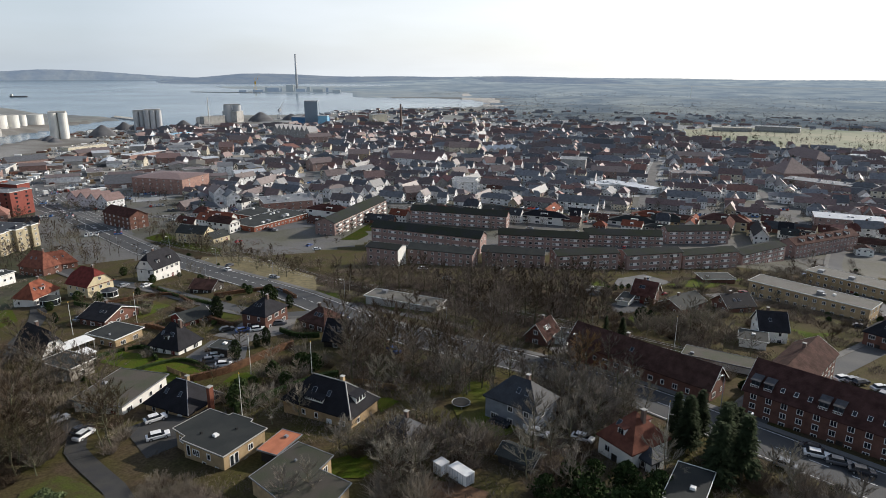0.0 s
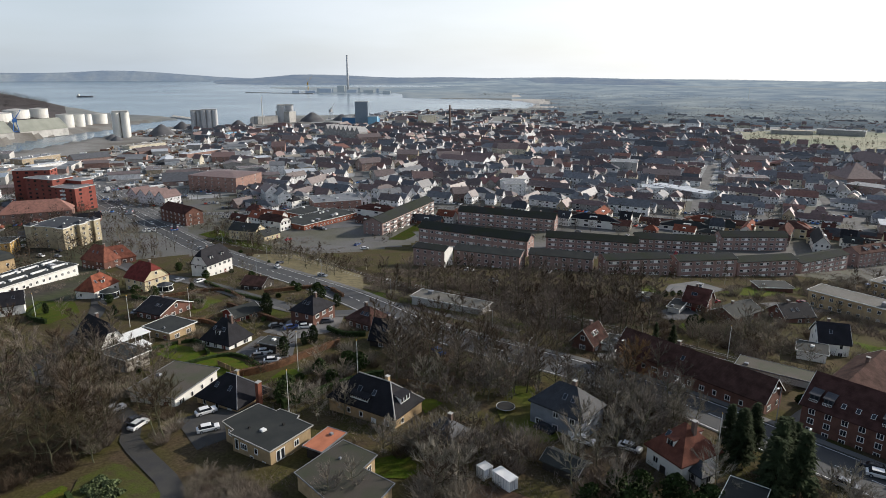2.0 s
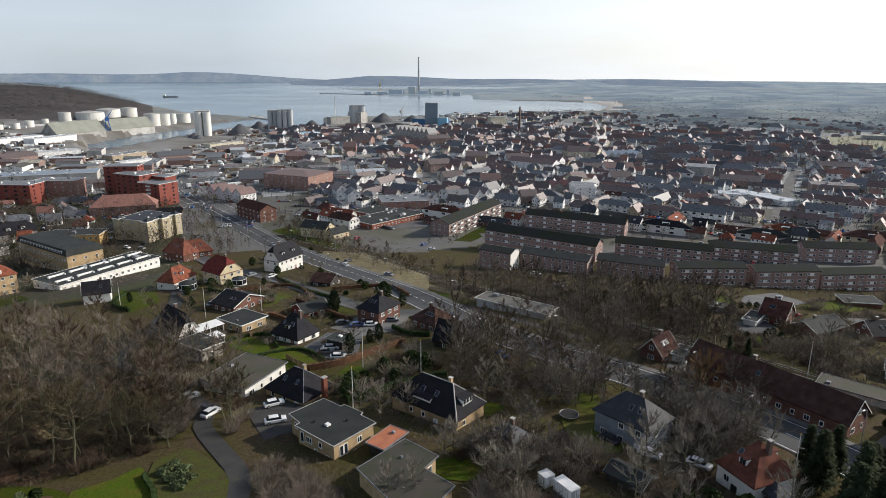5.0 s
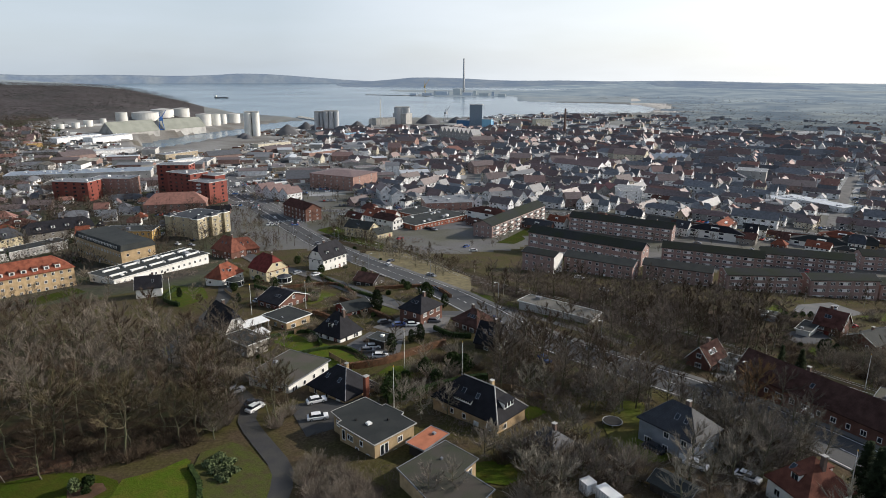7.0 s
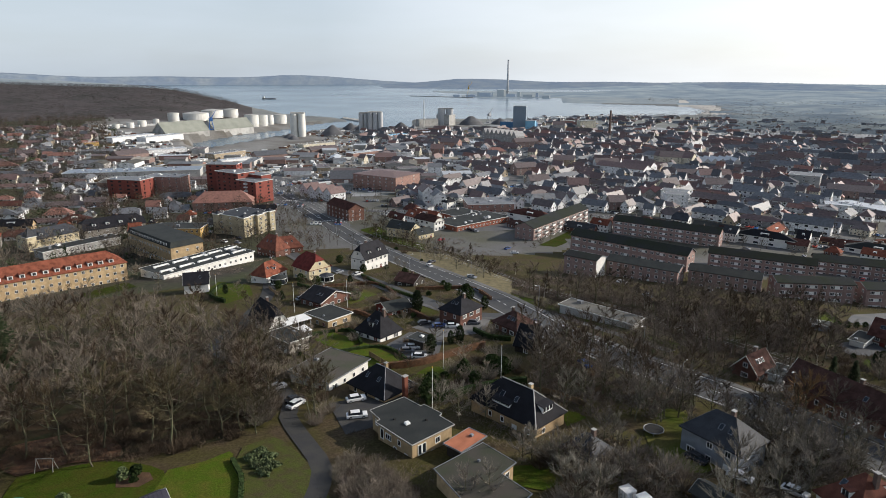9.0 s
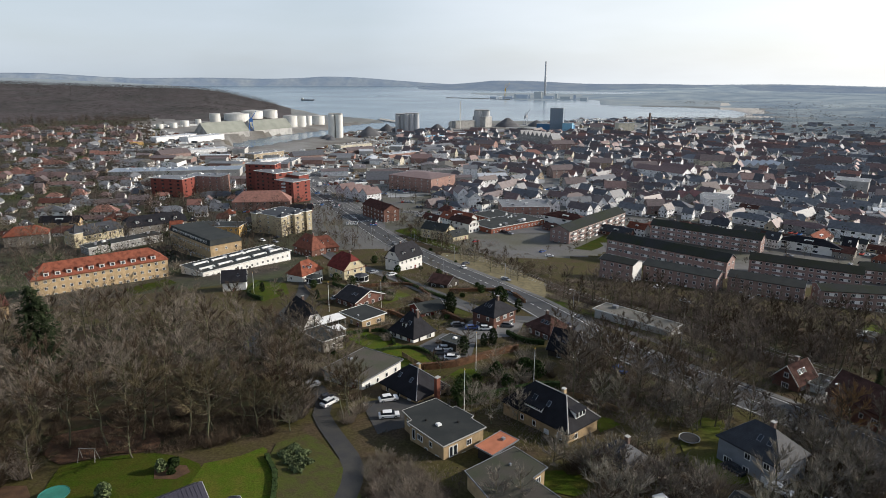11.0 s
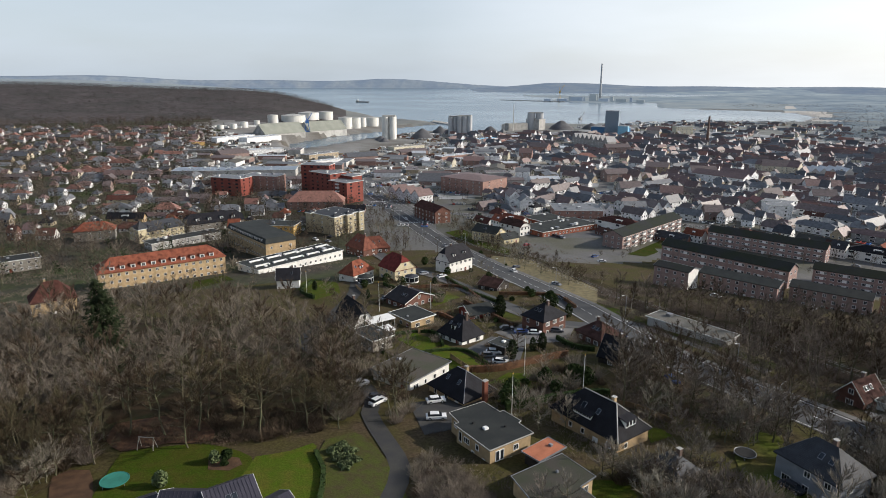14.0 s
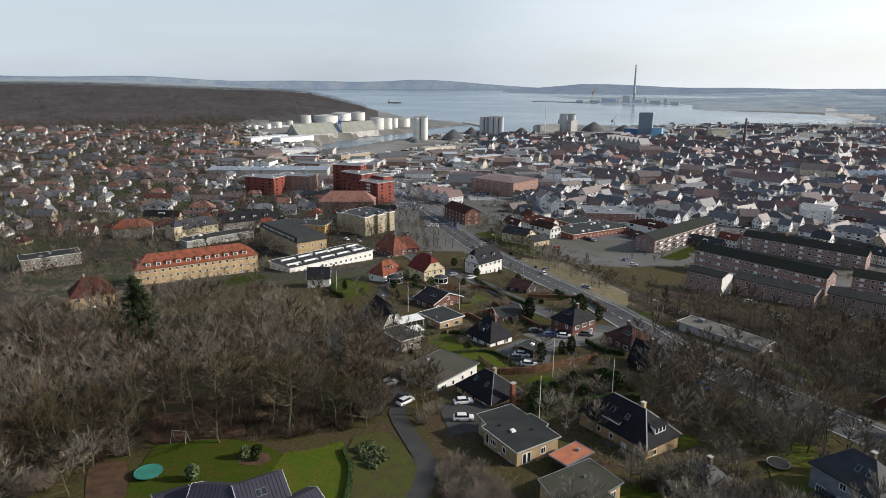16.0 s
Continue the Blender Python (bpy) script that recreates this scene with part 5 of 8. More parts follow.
block(61.8, 273.4, 11, 28.0, 9.5, 8.0, 'gable', 1.4, 'estate', 'moss', 'three-storey brick apartment block with a mossy roof', floors=3, bands=True)
block(92.2, 278.4, 13, 26.5, 9.5, 8.6, 'gable', 1.4, 'estate', 'moss', 'three-storey brick apartment block with a mossy roof', floors=3, bands=True)
block(121.0, 288.5, 15, 29.0, 9.5, 8.2, 'gable', 1.4, 'estate', 'moss', 'three-storey brick apartment block with a mossy roof', floors=3, bands=True)
block(154.3, 308.1, 31, 34.6, 9.5, 7.4, 'gable', 1.4, 'estate', 'moss', 'three-storey brick apartment block with a mossy roof', floors=3, bands=True)
block(51.9, 326.5, -11, 45.4, 9.5, 7.8, 'gable', 2.2, 'estate', 'moss', 'three-storey brick apartment block with a mossy roof', floors=3, bands=True)
block(96.5, 339.4, -6, 40.0, 9.5, 7.6, 'gable', 2.2, 'estate', 'moss', 'three-storey brick apartment block with a mossy roof', floors=3, bands=True)
block(140.9, 352.5, 4, 34.9, 9.5, 8.0, 'gable', 2.2, 'estate', 'moss', 'three-storey brick apartment block with a mossy roof', floors=3, bands=True)
block(200.5, 334.2, 26, 50.8, 9.5, 8.4, 'gable', 2.6, 'estate', 'brown', 'brick terrace with a dark roof', floors=3, dormers=6)
block(-25.0, 275.0, -21, 15.0, 8.6, 9.0, 'gable', 1.2, 'estate', 'moss', 'short brick block with a whitewashed gable end', floors=3, gable_wall="white")
block(130.2, 216.5, -49, 39.4, 10.0, 6.2, 'flat', 0, 'yellow', 'gravel', 'two-storey yellow brick block with a flat roof', floors=2)
block(168.4, 249.2, -55, 36.6, 10.0, 6.0, 'flat', 0, 'yellow', 'gravel', 'two-storey yellow brick block with a flat roof', floors=2)
house(69.4, 209.2, -35, 7.6, 8.0, 4.0, 'gable', 4.0, 'brick', 'redbrown', 'brick house with a plum-brown gable roof', floors=2)
house(93.7, 173.2, -11, 7.4, 9.0, 4.6, 'gable', 4.0, 'white', 'black', 'white house with a steep black solar-panelled roof', floors=2)
house(33.2, 163.4, 63, 6.6, 3.4, 2.4, 'flat', 0, 'white', 'felt', 'white garage with a grey flat roof', floors=0)
house(61.6, 205.4, 60, 9.0, 3.6, 2.5, 'flat', 0, 'white', 'felt', 'white carport with a flat roof', floors=0)
house(53.6, 217.0, -12, 5.0, 3.6, 2.3, 'flat', 0, 'greywood', 'felt', 'grey garden shed with a flat roof', floors=0)
house(85.7, 165.9, -25, 6.7, 7.0, 2.9, 'flat', 0, 'white', 'felt', 'white garage with a flat roof', floors=0)
house(97.1, 204.1, 13, 10.1, 9.0, 3.0, 'gable', 3.0, 'brick', 'black', 'brick bungalow with a black roof', floors=1)
house(126.0, 171.2, -52, 7.7, 10.0, 5.2, 'hip', 3.2, 'brick', 'black', 'two-storey brick house with a black hipped roof', floors=2)
house(79.4, 202.8, 37, 13.9, 9.0, 2.8, 'gable', 2.2, 'brick', 'felt', 'brick bungalow with a grey roof', floors=1)
house(112.0, 253.8, 1, 12.8, 8.0, 2.6, 'flat', 0, 'brick', 'felt', 'row of garages with a flat roof', floors=0)
block(-231.3, 194.7, 60, 52.0, 12.5, 9.0, 'hip', 4.6, 'yellow', 'orange', 'long yellow brick building with an orange tiled roof', floors=3, dormers=11)
house(-221.0, 138.1, 61, 14.0, 10.0, 6.6, 'hip', 5.4, 'yellow', 'redbrown', 'villa with a dark red hipped roof', floors=2)
block(-326.1, 184.7, 65, 25.9, 11.0, 6.0, 'flat', 0, 'greybrick', 'felt', 'two-storey grey block with a flat roof', floors=2)
house(-162.3, 196.0, 35, 8.6, 8.0, 4.9, 'gable', 3.4, 'white', 'black', 'white house with a black roof', floors=1)
ht = block(-320.3, 268.9, 77, 27.5, 13.0, 6.8, 'mansard', 4.2, 'cream', 'slate', 'cream rendered building with a slate mansard roof', floors=2, dormers=2)
m = Mesh()
m.box(-2.4, -2.4, -2, 2.4, 2.4, 8.6)
turret = part("turret", m.data("turret", "cream"), ht, "cream corner turret under a pointed slate roof", at=pose(-12.6, -5.4, 0))
m = Mesh()
m.box(-2.7, -2.7, 8.6, 2.7, 2.7, 8.9, 1)
m.add([(-2.6, -2.6, 8.9), (2.6, -2.6, 8.9), (2.6, 2.6, 8.9), (-2.6, 2.6, 8.9), (0, 0, 14.0)], [(0, 1, 4), (1, 2, 4), (2, 3, 4), (3, 0, 4)])
part("turret_roof", m.data("turret_roof", "slate", "trim"), turret)
block(-309.6, 304.2, 60, 34.5, 14.0, 6.0, 'mansard', 5.0, 'greybrick', 'black', 'grey building with a black mansard roof', floors=2, dormers=4)
block(-293.3, 264.0, 73, 41.4, 10.0, 4.5, 'flat', 0, 'concrete', 'felt', 'low concrete hall with a flat roof', floors=1)
block(-352.6, 252.0, 48, 21.9, 12.0, 6.6, 'hip', 4.0, 'greybrick', 'orange', 'grey stone school with an orange hipped roof', floors=2)
block(-261.9, 307.2, 18, 27.6, 13.0, 7.0, 'flat', 0, 'ochre', 'felt', 'ochre building with a flat dark roof', floors=2)
block(-333.8, 449.8, 16, 24.9, 14.0, 25.0, 'flat', 0, 'redclad', 'felt', 'eight-storey red clad apartment tower', floors=8)
block(-293.5, 391.8, 29, 41.0, 16.0, 6.8, 'hip', 6.5, 'redbrick', 'orange', 'red brick hall with an orange tiled roof', floors=2)
block(-396.1, 413.0, 6, 29.7, 16.0, 15.0, 'flat', 0, 'redclad', 'felt', 'red clad apartment block with balconies', floors=5)
block(-379.0, 434.8, 12, 30.5, 16.0, 15.0, 'flat', 0, 'redbrick', 'felt', 'dark red apartment block', floors=5)
block(-469.5, 497.3, 32, 119.2, 26.0, 7.0, 'flat', 0, 'concrete', 'bluemetal', 'shopping hall with a blue-grey metal roof', floors=1)
block(-221.3, 523.2, -14, 45.6, 36.0, 12.5, 'hip', 2.0, 'redbrick', 'redbrown', 'four-storey orange brick apartment house', floors=4)
block(-262.8, 545.9, 26, 44.4, 20.0, 4.0, 'gable', 6.0, 'brick', 'black', 'long brick hall with a black roof', floors=1)
house(-263.0, 463.0, -25, 10.7, 14.0, 6.0, 'gable_front', 4.5, 'white', 'redbrown', 'white gabled town house in a row', floors=2)
house(-253.3, 458.6, -25, 10.4, 14.0, 6.0, 'gable_front', 4.5, 'white', 'redbrown', 'white gabled town house in a row', floors=2)
house(-243.9, 454.3, -25, 10.1, 14.0, 6.0, 'gable_front', 4.5, 'white', 'redbrown', 'white gabled town house in a row', floors=2)
house(-234.7, 450.1, -25, 9.8, 14.0, 6.0, 'gable_front', 4.5, 'white', 'redbrown', 'white gabled town house in a row', floors=2)
block(-196.6, 391.7, -34, 29.2, 11.7, 8.5, 'gable', 3.4, 'brick', 'redbrown', 'three-storey brick house with a red roof', floors=3)
house(-137.4, 348.4, -12, 16.7, 10.3, 6.0, 'gable', 3.2, 'cream', 'felt', 'cream station building with a grey roof', floors=2)
house(-125.7, 348.0, 61, 11.5, 8.0, 3.4, 'gable', 2.6, 'cream', 'felt', 'low cream wing of the station', floors=1)
block(-108.6, 395.8, 59, 46.1, 22.0, 4.2, 'flat', 0, 'redbrick', 'felt', 'flat-roofed red brick hall in the town', floors=1)
block(-111.9, 451.8, 24, 33.0, 26.0, 6.2, 'flat', 0, 'redbrick', 'felt', 'flat-roofed red brick hall with roof lights', floors=2)
block(-118.6, 412.0, -30, 29.4, 22.0, 4.2, 'flat', 0, 'redbrick', 'felt', 'flat-roofed red brick hall in the town', floors=1)
house(-165.0, 466.8, 31, 8.6, 18.0, 9.0, 'gable_front', 4.5, 'white', 'redbrown', 'tall white gabled house', floors=3)
house(-152.6, 458.8, 31, 9.2, 14.0, 7.5, 'gable_front', 3.5, 'white', 'felt', 'white gabled town house beside a road', floors=3)
block(154.6, 534.3, -52, 50.6, 14.0, 4.5, 'flat', 0, 'white', 'whitemetal', 'long hall with a pale metal roof', floors=1)
block(129.8, 647.3, -15, 24.7, 22.0, 12.0, 'flat', 0, 'concrete', 'felt', 'dark office block with a flat roof', floors=4)
block(17.9, 530.7, -15, 19.0, 12.0, 9.0, 'flat', 0, 'white', 'felt', 'four-storey white block in the town', floors=4)
block(-28.5, 682.0, -27, 52.9, 16.0, 7.0, 'gable', 4.0, 'white', 'redbrown', 'long white building with a red-brown roof', floors=2)
block(22.8, 779.4, -20, 42.6, 16.0, 9.0, 'gable', 5.0, 'cream', 'redbrown', 'tall cream building with a red-brown roof', floors=3)
block(318.7, 545.0, -49, 51.1, 18.0, 7.0, 'flat', 0, 'brick', 'slate', 'long brick school building', floors=2)
block(321.5, 599.2, 3, 29.1, 30.0, 8.0, 'hip', 12.0, 'brick', 'redbrown', 'brick church hall with a huge hipped roof', floors=1)
block(257.5, 402.0, -25, 38.9, 18.0, 6.0, 'flat', 0, 'brick', 'whitemetal', 'brick block with a pale flat roof', floors=2)
block(-210.1, 928.8, -36, 75.0, 16.0, 14.0, 'rowgable', 7.0, 'greybrick', 'slate', 'grey warehouse with a row of gables', floors=4)
block(-236.6, 1184.9, 4, 23.0, 18.0, 42.0, 'flat', 0, 'milltower', 'felt', 'tall grey feed mill tower', floors=0)
block(-241.2, 1196.7, -18, 64.2, 26.0, 13.0, 'flat', 0, 'blue', 'felt', 'blue clad feed mill hall', floors=0)
block(-212.6, 1164.2, 3, 16.7, 20.0, 18.0, 'flat', 0, 'bluelight', 'felt', 'pale blue feed mill block', floors=0)
block(-396.7, 1243.6, -20, 32.0, 20.0, 20.0, 'flat', 0, 'concrete', 'felt', 'tall grey grain terminal on the quay', floors=0)
block(345.2, 1165.4, -27, 22.4, 14.0, 12.0, 'hip', 6.0, 'white', 'felt', 'white three-storey manor house among trees', floors=3)
block(485.6, 1108.0, -16, 59.5, 20.0, 6.0, 'flat', 0, 'greybrick', 'eternit', 'long grey stable hall', floors=0)
block(559.6, 1101.2, -32, 67.8, 20.0, 8.0, 'flat', 0, 'greybrick', 'felt', 'long dark hall beside the pasture', floors=0)
block(-14.1, 700.6, -27, 33.3, 15.0, 7.0, 'gable', 4.5, 'white', 'redbrown', 'long white town building with a red-brown roof', floors=2)
block(-47.8, 710.9, 20, 25.0, 14.0, 7.0, 'gable', 4.5, 'white', 'brown', 'white town building with a brown roof', floors=2)
block(21.9, 776.0, 4, 31.0, 16.0, 9.0, 'gable', 5.5, 'cream', 'brown', 'tall cream building with a broad brown roof', floors=3)
block(0.5, 795.8, -22, 21.9, 14.0, 8.0, 'mansard', 4.0, 'white', 'slate', 'white building with a slate mansard roof', floors=2)
block(67.8, 787.6, 21, 42.7, 26.0, 5.0, 'rowgable', 4.0, 'concrete', 'whitemetal', 'factory hall with a row of pale saw-tooth gables', floors=0)
block(18.0, 509.9, 10, 15.8, 12.0, 10.0, 'flat', 0.0, 'white', 'felt', 'four-storey white block of flats', floors=4)
block(31.8, 661.3, 12, 19.8, 13.0, 6.0, 'gable', 4.0, 'white', 'brown', 'long white row with a brown roof', floors=2)
block(54.8, 657.0, 17, 29.0, 13.0, 7.0, 'gable', 4.5, 'white', 'redbrown', 'long white row with a red-brown roof', floors=2)
block(52.5, 604.7, 11, 17.8, 13.0, 6.0, 'gable', 4.5, 'white', 'brown', 'long white row with a dark brown roof', floors=2)
block(-122.3, 641.4, 39, 23.6, 14.0, 8.0, 'gable', 4.0, 'brick', 'brown', 'three-storey brick town building', floors=3)
block(-91.7, 708.6, 2, 22.1, 18.0, 9.0, 'gable', 4.0, 'yellow', 'brown', 'broad yellow brick town building', floors=3)
block(-92.0, 733.4, 22, 22.0, 14.0, 6.0, 'flat', 0.0, 'greybrick', 'felt', 'dark flat-roofed shop building', floors=2)
block(-189.5, 931.9, 75, 38.1, 14.0, 10.0, 'gable', 5.0, 'cream', 'orange', 'tall building with an orange roof', floors=3)
block(-168.7, 883.1, 32, 32.2, 16.0, 10.0, 'gable', 4.0, 'brick', 'brown', 'dark brick warehouse in the town', floors=3)
block(-182.9, 771.1, 26, 24.2, 14.0, 8.0, 'hip', 4.0, 'cream', 'orange', 'cream building with an orange hipped roof', floors=3)
block(-159.6, 1139.6, 7, 20.4, 16.0, 15.0, 'gable', 5.0, 'greybrick', 'brown', 'tall grey-brown warehouse with a steep roof', floors=4)
block(-125.8, 1265.2, 32, 31.6, 16.0, 14.0, 'flat', 0.0, 'cream', 'felt', 'beige block of flats near the marina', floors=4)
block(-23.6, 486.0, 20, 12.3, 11.0, 6.0, 'gable', 4.0, 'brick', 'brown', 'brick house with a brown gable roof', floors=2)
block(0.0, 537.3, 32, 20.7, 12.0, 6.0, 'rowgable', 4.0, 'greybrick', 'red', 'row of gabled houses with pink-red roofs', floors=2)
block(13.7, 587.4, 40, 15.6, 11.0, 6.0, 'gable', 5.0, 'cream', 'brown', 'cream gabled town building', floors=2)
block(-93.6, 463.2, 17, 11.2, 10.0, 5.0, 'rowgable', 4.0, 'white', 'felt', 'white gabled houses standing close', floors=2)
block(-76.6, 480.5, 31, 16.7, 10.0, 5.0, 'gable', 4.0, 'white', 'felt', 'white house row with a grey roof', floors=2)
block(-59.9, 489.5, 38, 14.8, 10.0, 5.0, 'rowgable', 4.5, 'white', 'brown', 'white gabled houses standing close', floors=2)
block(-61.0, 567.3, 12, 17.5, 12.0, 5.0, 'gable', 5.0, 'white', 'redbrown', 'white town building with a red roof', floors=2)
block(-96.3, 571.3, 32, 18.7, 12.0, 6.0, 'gable', 4.5, 'greybrick', 'brown', 'grey town building with a brown roof', floors=2)
block(223.4, 584.9, -7, 33.5, 16.0, 8.0, 'flat', 0.0, 'brick', 'brown', 'long dark brick building in the town', floors=3)
block(275.9, 720.5, -13, 37.1, 16.0, 7.0, 'gable', 4.0, 'brick', 'brown', 'long dark brick building with a tiled roof', floors=2)
block(144.0, 541.3, -10, 38.2, 14.0, 4.0, 'flat', 0.0, 'white', 'whitemetal', 'long low hall with a pale roof', floors=1)
block(406.0, 725.8, -85, 60.0, 20.0, 6.0, 'hip', 9.0, 'brick', 'redbrown', 'brick hall with a high hipped roof', floors=1)
block(155.6, 606.2, -14, 32.2, 16.0, 6.0, 'gable', 4.0, 'brick', 'brown', 'brick building with a brown roof', floors=2)
block(487.3, 741.3, -52, 39.2, 18.0, 5.0, 'flat', 0.0, 'greybrick', 'whitemetal', 'low hall with a pale flat roof', floors=1)
block(-255.9, 767.8, 12, 15.4, 14.0, 9.0, 'gable', 5.0, 'redbrick', 'redbrown', 'tall red brick town building', floors=3)
block(-260.6, 840.0, -5, 24.9, 16.0, 10.0, 'gable', 5.0, 'redbrick', 'brown', 'tall red brick warehouse', floors=3)
block(-292.5, 690.3, 20, 23.1, 16.0, 6.0, 'gable', 4.0, 'redbrick', 'redbrown', 'red brick hall with a tiled roof', floors=2)
block(-204.5, 605.6, 17, 13.4, 12.0, 9.0, 'gable', 3.0, 'white', 'felt', 'white four-storey town building', floors=4)
block(-692.0, 835.3, 74, 76.0, 34.0, 3.0, 'gable', 15.0, 'concrete', 'grainroof', 'grain store hall with a vast grey-green sheeted roof', floors=0)
block(-688.7, 946.8, 74, 80.0, 34.0, 3.0, 'gable', 15.0, 'concrete', 'grainroof', 'second grain store hall with a sloping grey-green roof', floors=0)
block(-684.9, 722.8, 83, 67.8, 16.0, 6.5, 'flat', 0, 'white', 'whitemetal', 'long white warehouse hall near the tanks', floors=0)
block(-649.6, 741.1, 82, 63.5, 18.0, 7.5, 'flat', 0, 'white', 'whitemetal', 'white warehouse hall with a pale roof', floors=0)
block(-685.3, 657.2, 57, 15.9, 9.0, 5.0, 'flat', 0, 'ochre', 'orangefelt', 'orange works building in a yard', floors=0)
block(-574.3, 602.9, 69, 35.7, 18.0, 4.5, 'gable', 4.0, 'brick', 'brown', 'brown brick works hall', floors=0)
block(-567.3, 654.4, 57, 44.5, 14.0, 5.0, 'flat', 0, 'white', 'whitemetal', 'white trade hall with a long facade', floors=0)
block(-482.8, 655.3, 78, 47.3, 16.0, 6.5, 'flat', 0, 'yellow', 'felt', 'yellow brick warehouse hall with a flat roof', floors=1)
block(-433.8, 671.8, 55, 38.5, 15.0, 5.0, 'gable', 4.5, 'brick', 'black', 'brick works hall with a black roof', floors=0)
block(-451.3, 626.1, 72, 38.3, 9.0, 3.5, 'flat', 0, 'white', 'whitemetal', 'low white shed hall', floors=0)
block(-403.6, 745.8, 60, 40.2, 15.0, 5.5, 'gable', 3.0, 'brick', 'brown', 'brick warehouse hall by the harbour', floors=0)
block(-447.9, 812.1, 66, 54.0, 14.0, 4.5, 'flat', 0, 'cream', 'eternit', 'cream warehouse hall by the harbour', floors=0)
block(-340.8, 739.3, 67, 50.9, 13.0, 4.5, 'flat', 0, 'redbrick', 'whitemetal', 'low brick trade hall', floors=0)
block(-390.8, 945.0, 66, 62.0, 16.0, 6.0, 'flat', 0, 'white', 'bluelight', 'pale blue warehouse hall', floors=0)
block(-326.2, 827.0, 66, 48.7, 14.0, 5.0, 'gable', 3.0, 'greybrick', 'felt', 'grey brick warehouse hall with a felt roof', floors=0)
block(-423.2, 1206.8, 50, 42.3, 14.0, 13.0, 'flat', 0, 'concrete', 'felt', 'grey grain terminal hall', floors=0)
SPOT = {"tramp_green": (-92.0, 63.3), "tramp_grey": (3.9, 120.7), "swing": (-97.2, 74.2)}
TANKS = [(-784, 930, 9.1, 17), (-803, 1012, 22.4, 12.7), (-833, 1099, 20.3, 13.6), (-833, 1157, 15.4, 15.7), (-706, 1042, 12.9, 20), (-700, 1070, 8.8, 20), (-711, 1110, 7.3, 18), (-713, 1150, 12.8, 17),
         (-783, 887, 4.7, 9.3), (-782, 854, 6.8, 9.1), (-781, 828, 5.6, 8.1), (-794, 812, 5.6, 6.7)]

# ---- the harbour ----
def silo_cluster(x, y, h, cols, rows, r, tall, label, mat_name="concrete"):
    top = empty("silo", at_ground(x, y, h), label, "silo")
    for i in range(cols):
        for j in range(rows):
            m = Mesh()
            cx, cy = (i - (cols - 1) / 2) * 2.15 * r, (j - (rows - 1) / 2) * 2.15 * r
            m.tube((cx, cy, -1), (cx, cy, tall), r, r, 20)
            part("silo_cell", m.data("silo_cell", mat_name, smooth=False), top)
    m = Mesh()
    m.box(-cols * r * 0.95, -rows * r * 0.7, tall, cols * r * 0.95, rows * r * 0.7, tall + 2.2)
    part("head_house", m.data("head_house", "concrete"), top)
    m = Mesh()
    for s in (-1, 1):
        m.tube((-cols * r, s * rows * r * 0.8, tall + 1.0), (cols * r, s * rows * r * 0.8, tall + 1.0), 0.06, 0.06, 4)
    part("railing", m.data("railing", "steel"), top)
    FOOT.append((x, y, h, cols * r, rows * r))
    return top


silo_cluster(-548, 936, 25, 2, 2, 5.6, 36, "four joined pale concrete silos on the quay", "tank")
silo_cluster(-478, 1035, 20, 2, 2, 4.0, 32, "grey concrete silos in a tight cluster", "stackgrey")
silo_cluster(-455, 1032, 20, 3, 2, 4.0, 34, "grey concrete silos beside gravel heaps", "stackgrey")


silo_cluster(-396, 1239, 20, 2, 1, 7.5, 31, "squat grey-green grain silos by the water", "stackgrey")


def heap(x, y, r, tall, mat_name, label, seed):
    rnd = random.Random(seed)
    m = Mesh()
    n = 22
    rings = [(1.0, -0.4), (0.7, 0.28), (0.4, 0.62), (0.14, 0.92)]
    v, f = [], []
    for k, (q, hh) in enumerate(rings):
        for i in range(n):
            a = 2 * math.pi * i / n
            w = 1 + rnd.uniform(-0.07, 0.07)
            v.append((math.cos(a) * r * q * w, math.sin(a) * r * q * w, tall * hh + rnd.uniform(-0.03, 0.03) * tall))
    v.append((0, 0, tall))
    for k in range(3):
        f += [(k * n + i, k * n + (i + 1) % n, (k + 1) * n + (i + 1) % n, (k + 1) * n + i) for i in range(n)]
    f += [(3 * n + i, 3 * n + (i + 1) % n, 4 * n) for i in range(n)]
    m.add(v, f)
    ob = new("mineral_mound", m.data("mineral_mound", mat_name, smooth=True))
    ob.matrix_basis = at_ground(x, y)
    tagged(ob, label, "mound", "mounds on the quay")


for i, (hx, hy, hr, ht) in enumerate(((-502, 965, 25, 17), (-490, 1060, 22, 15), (-525, 1080, 18, 12), (-425, 1075, 24, 16), (-545, 905, 13, 7), (-530, 890, 11, 6), (-352, 1270, 30, 17), (-300, 1300, 22, 12))):
    heap(hx, hy, hr, ht, "coal", "dark grey mound of crushed stone on the quay", i)


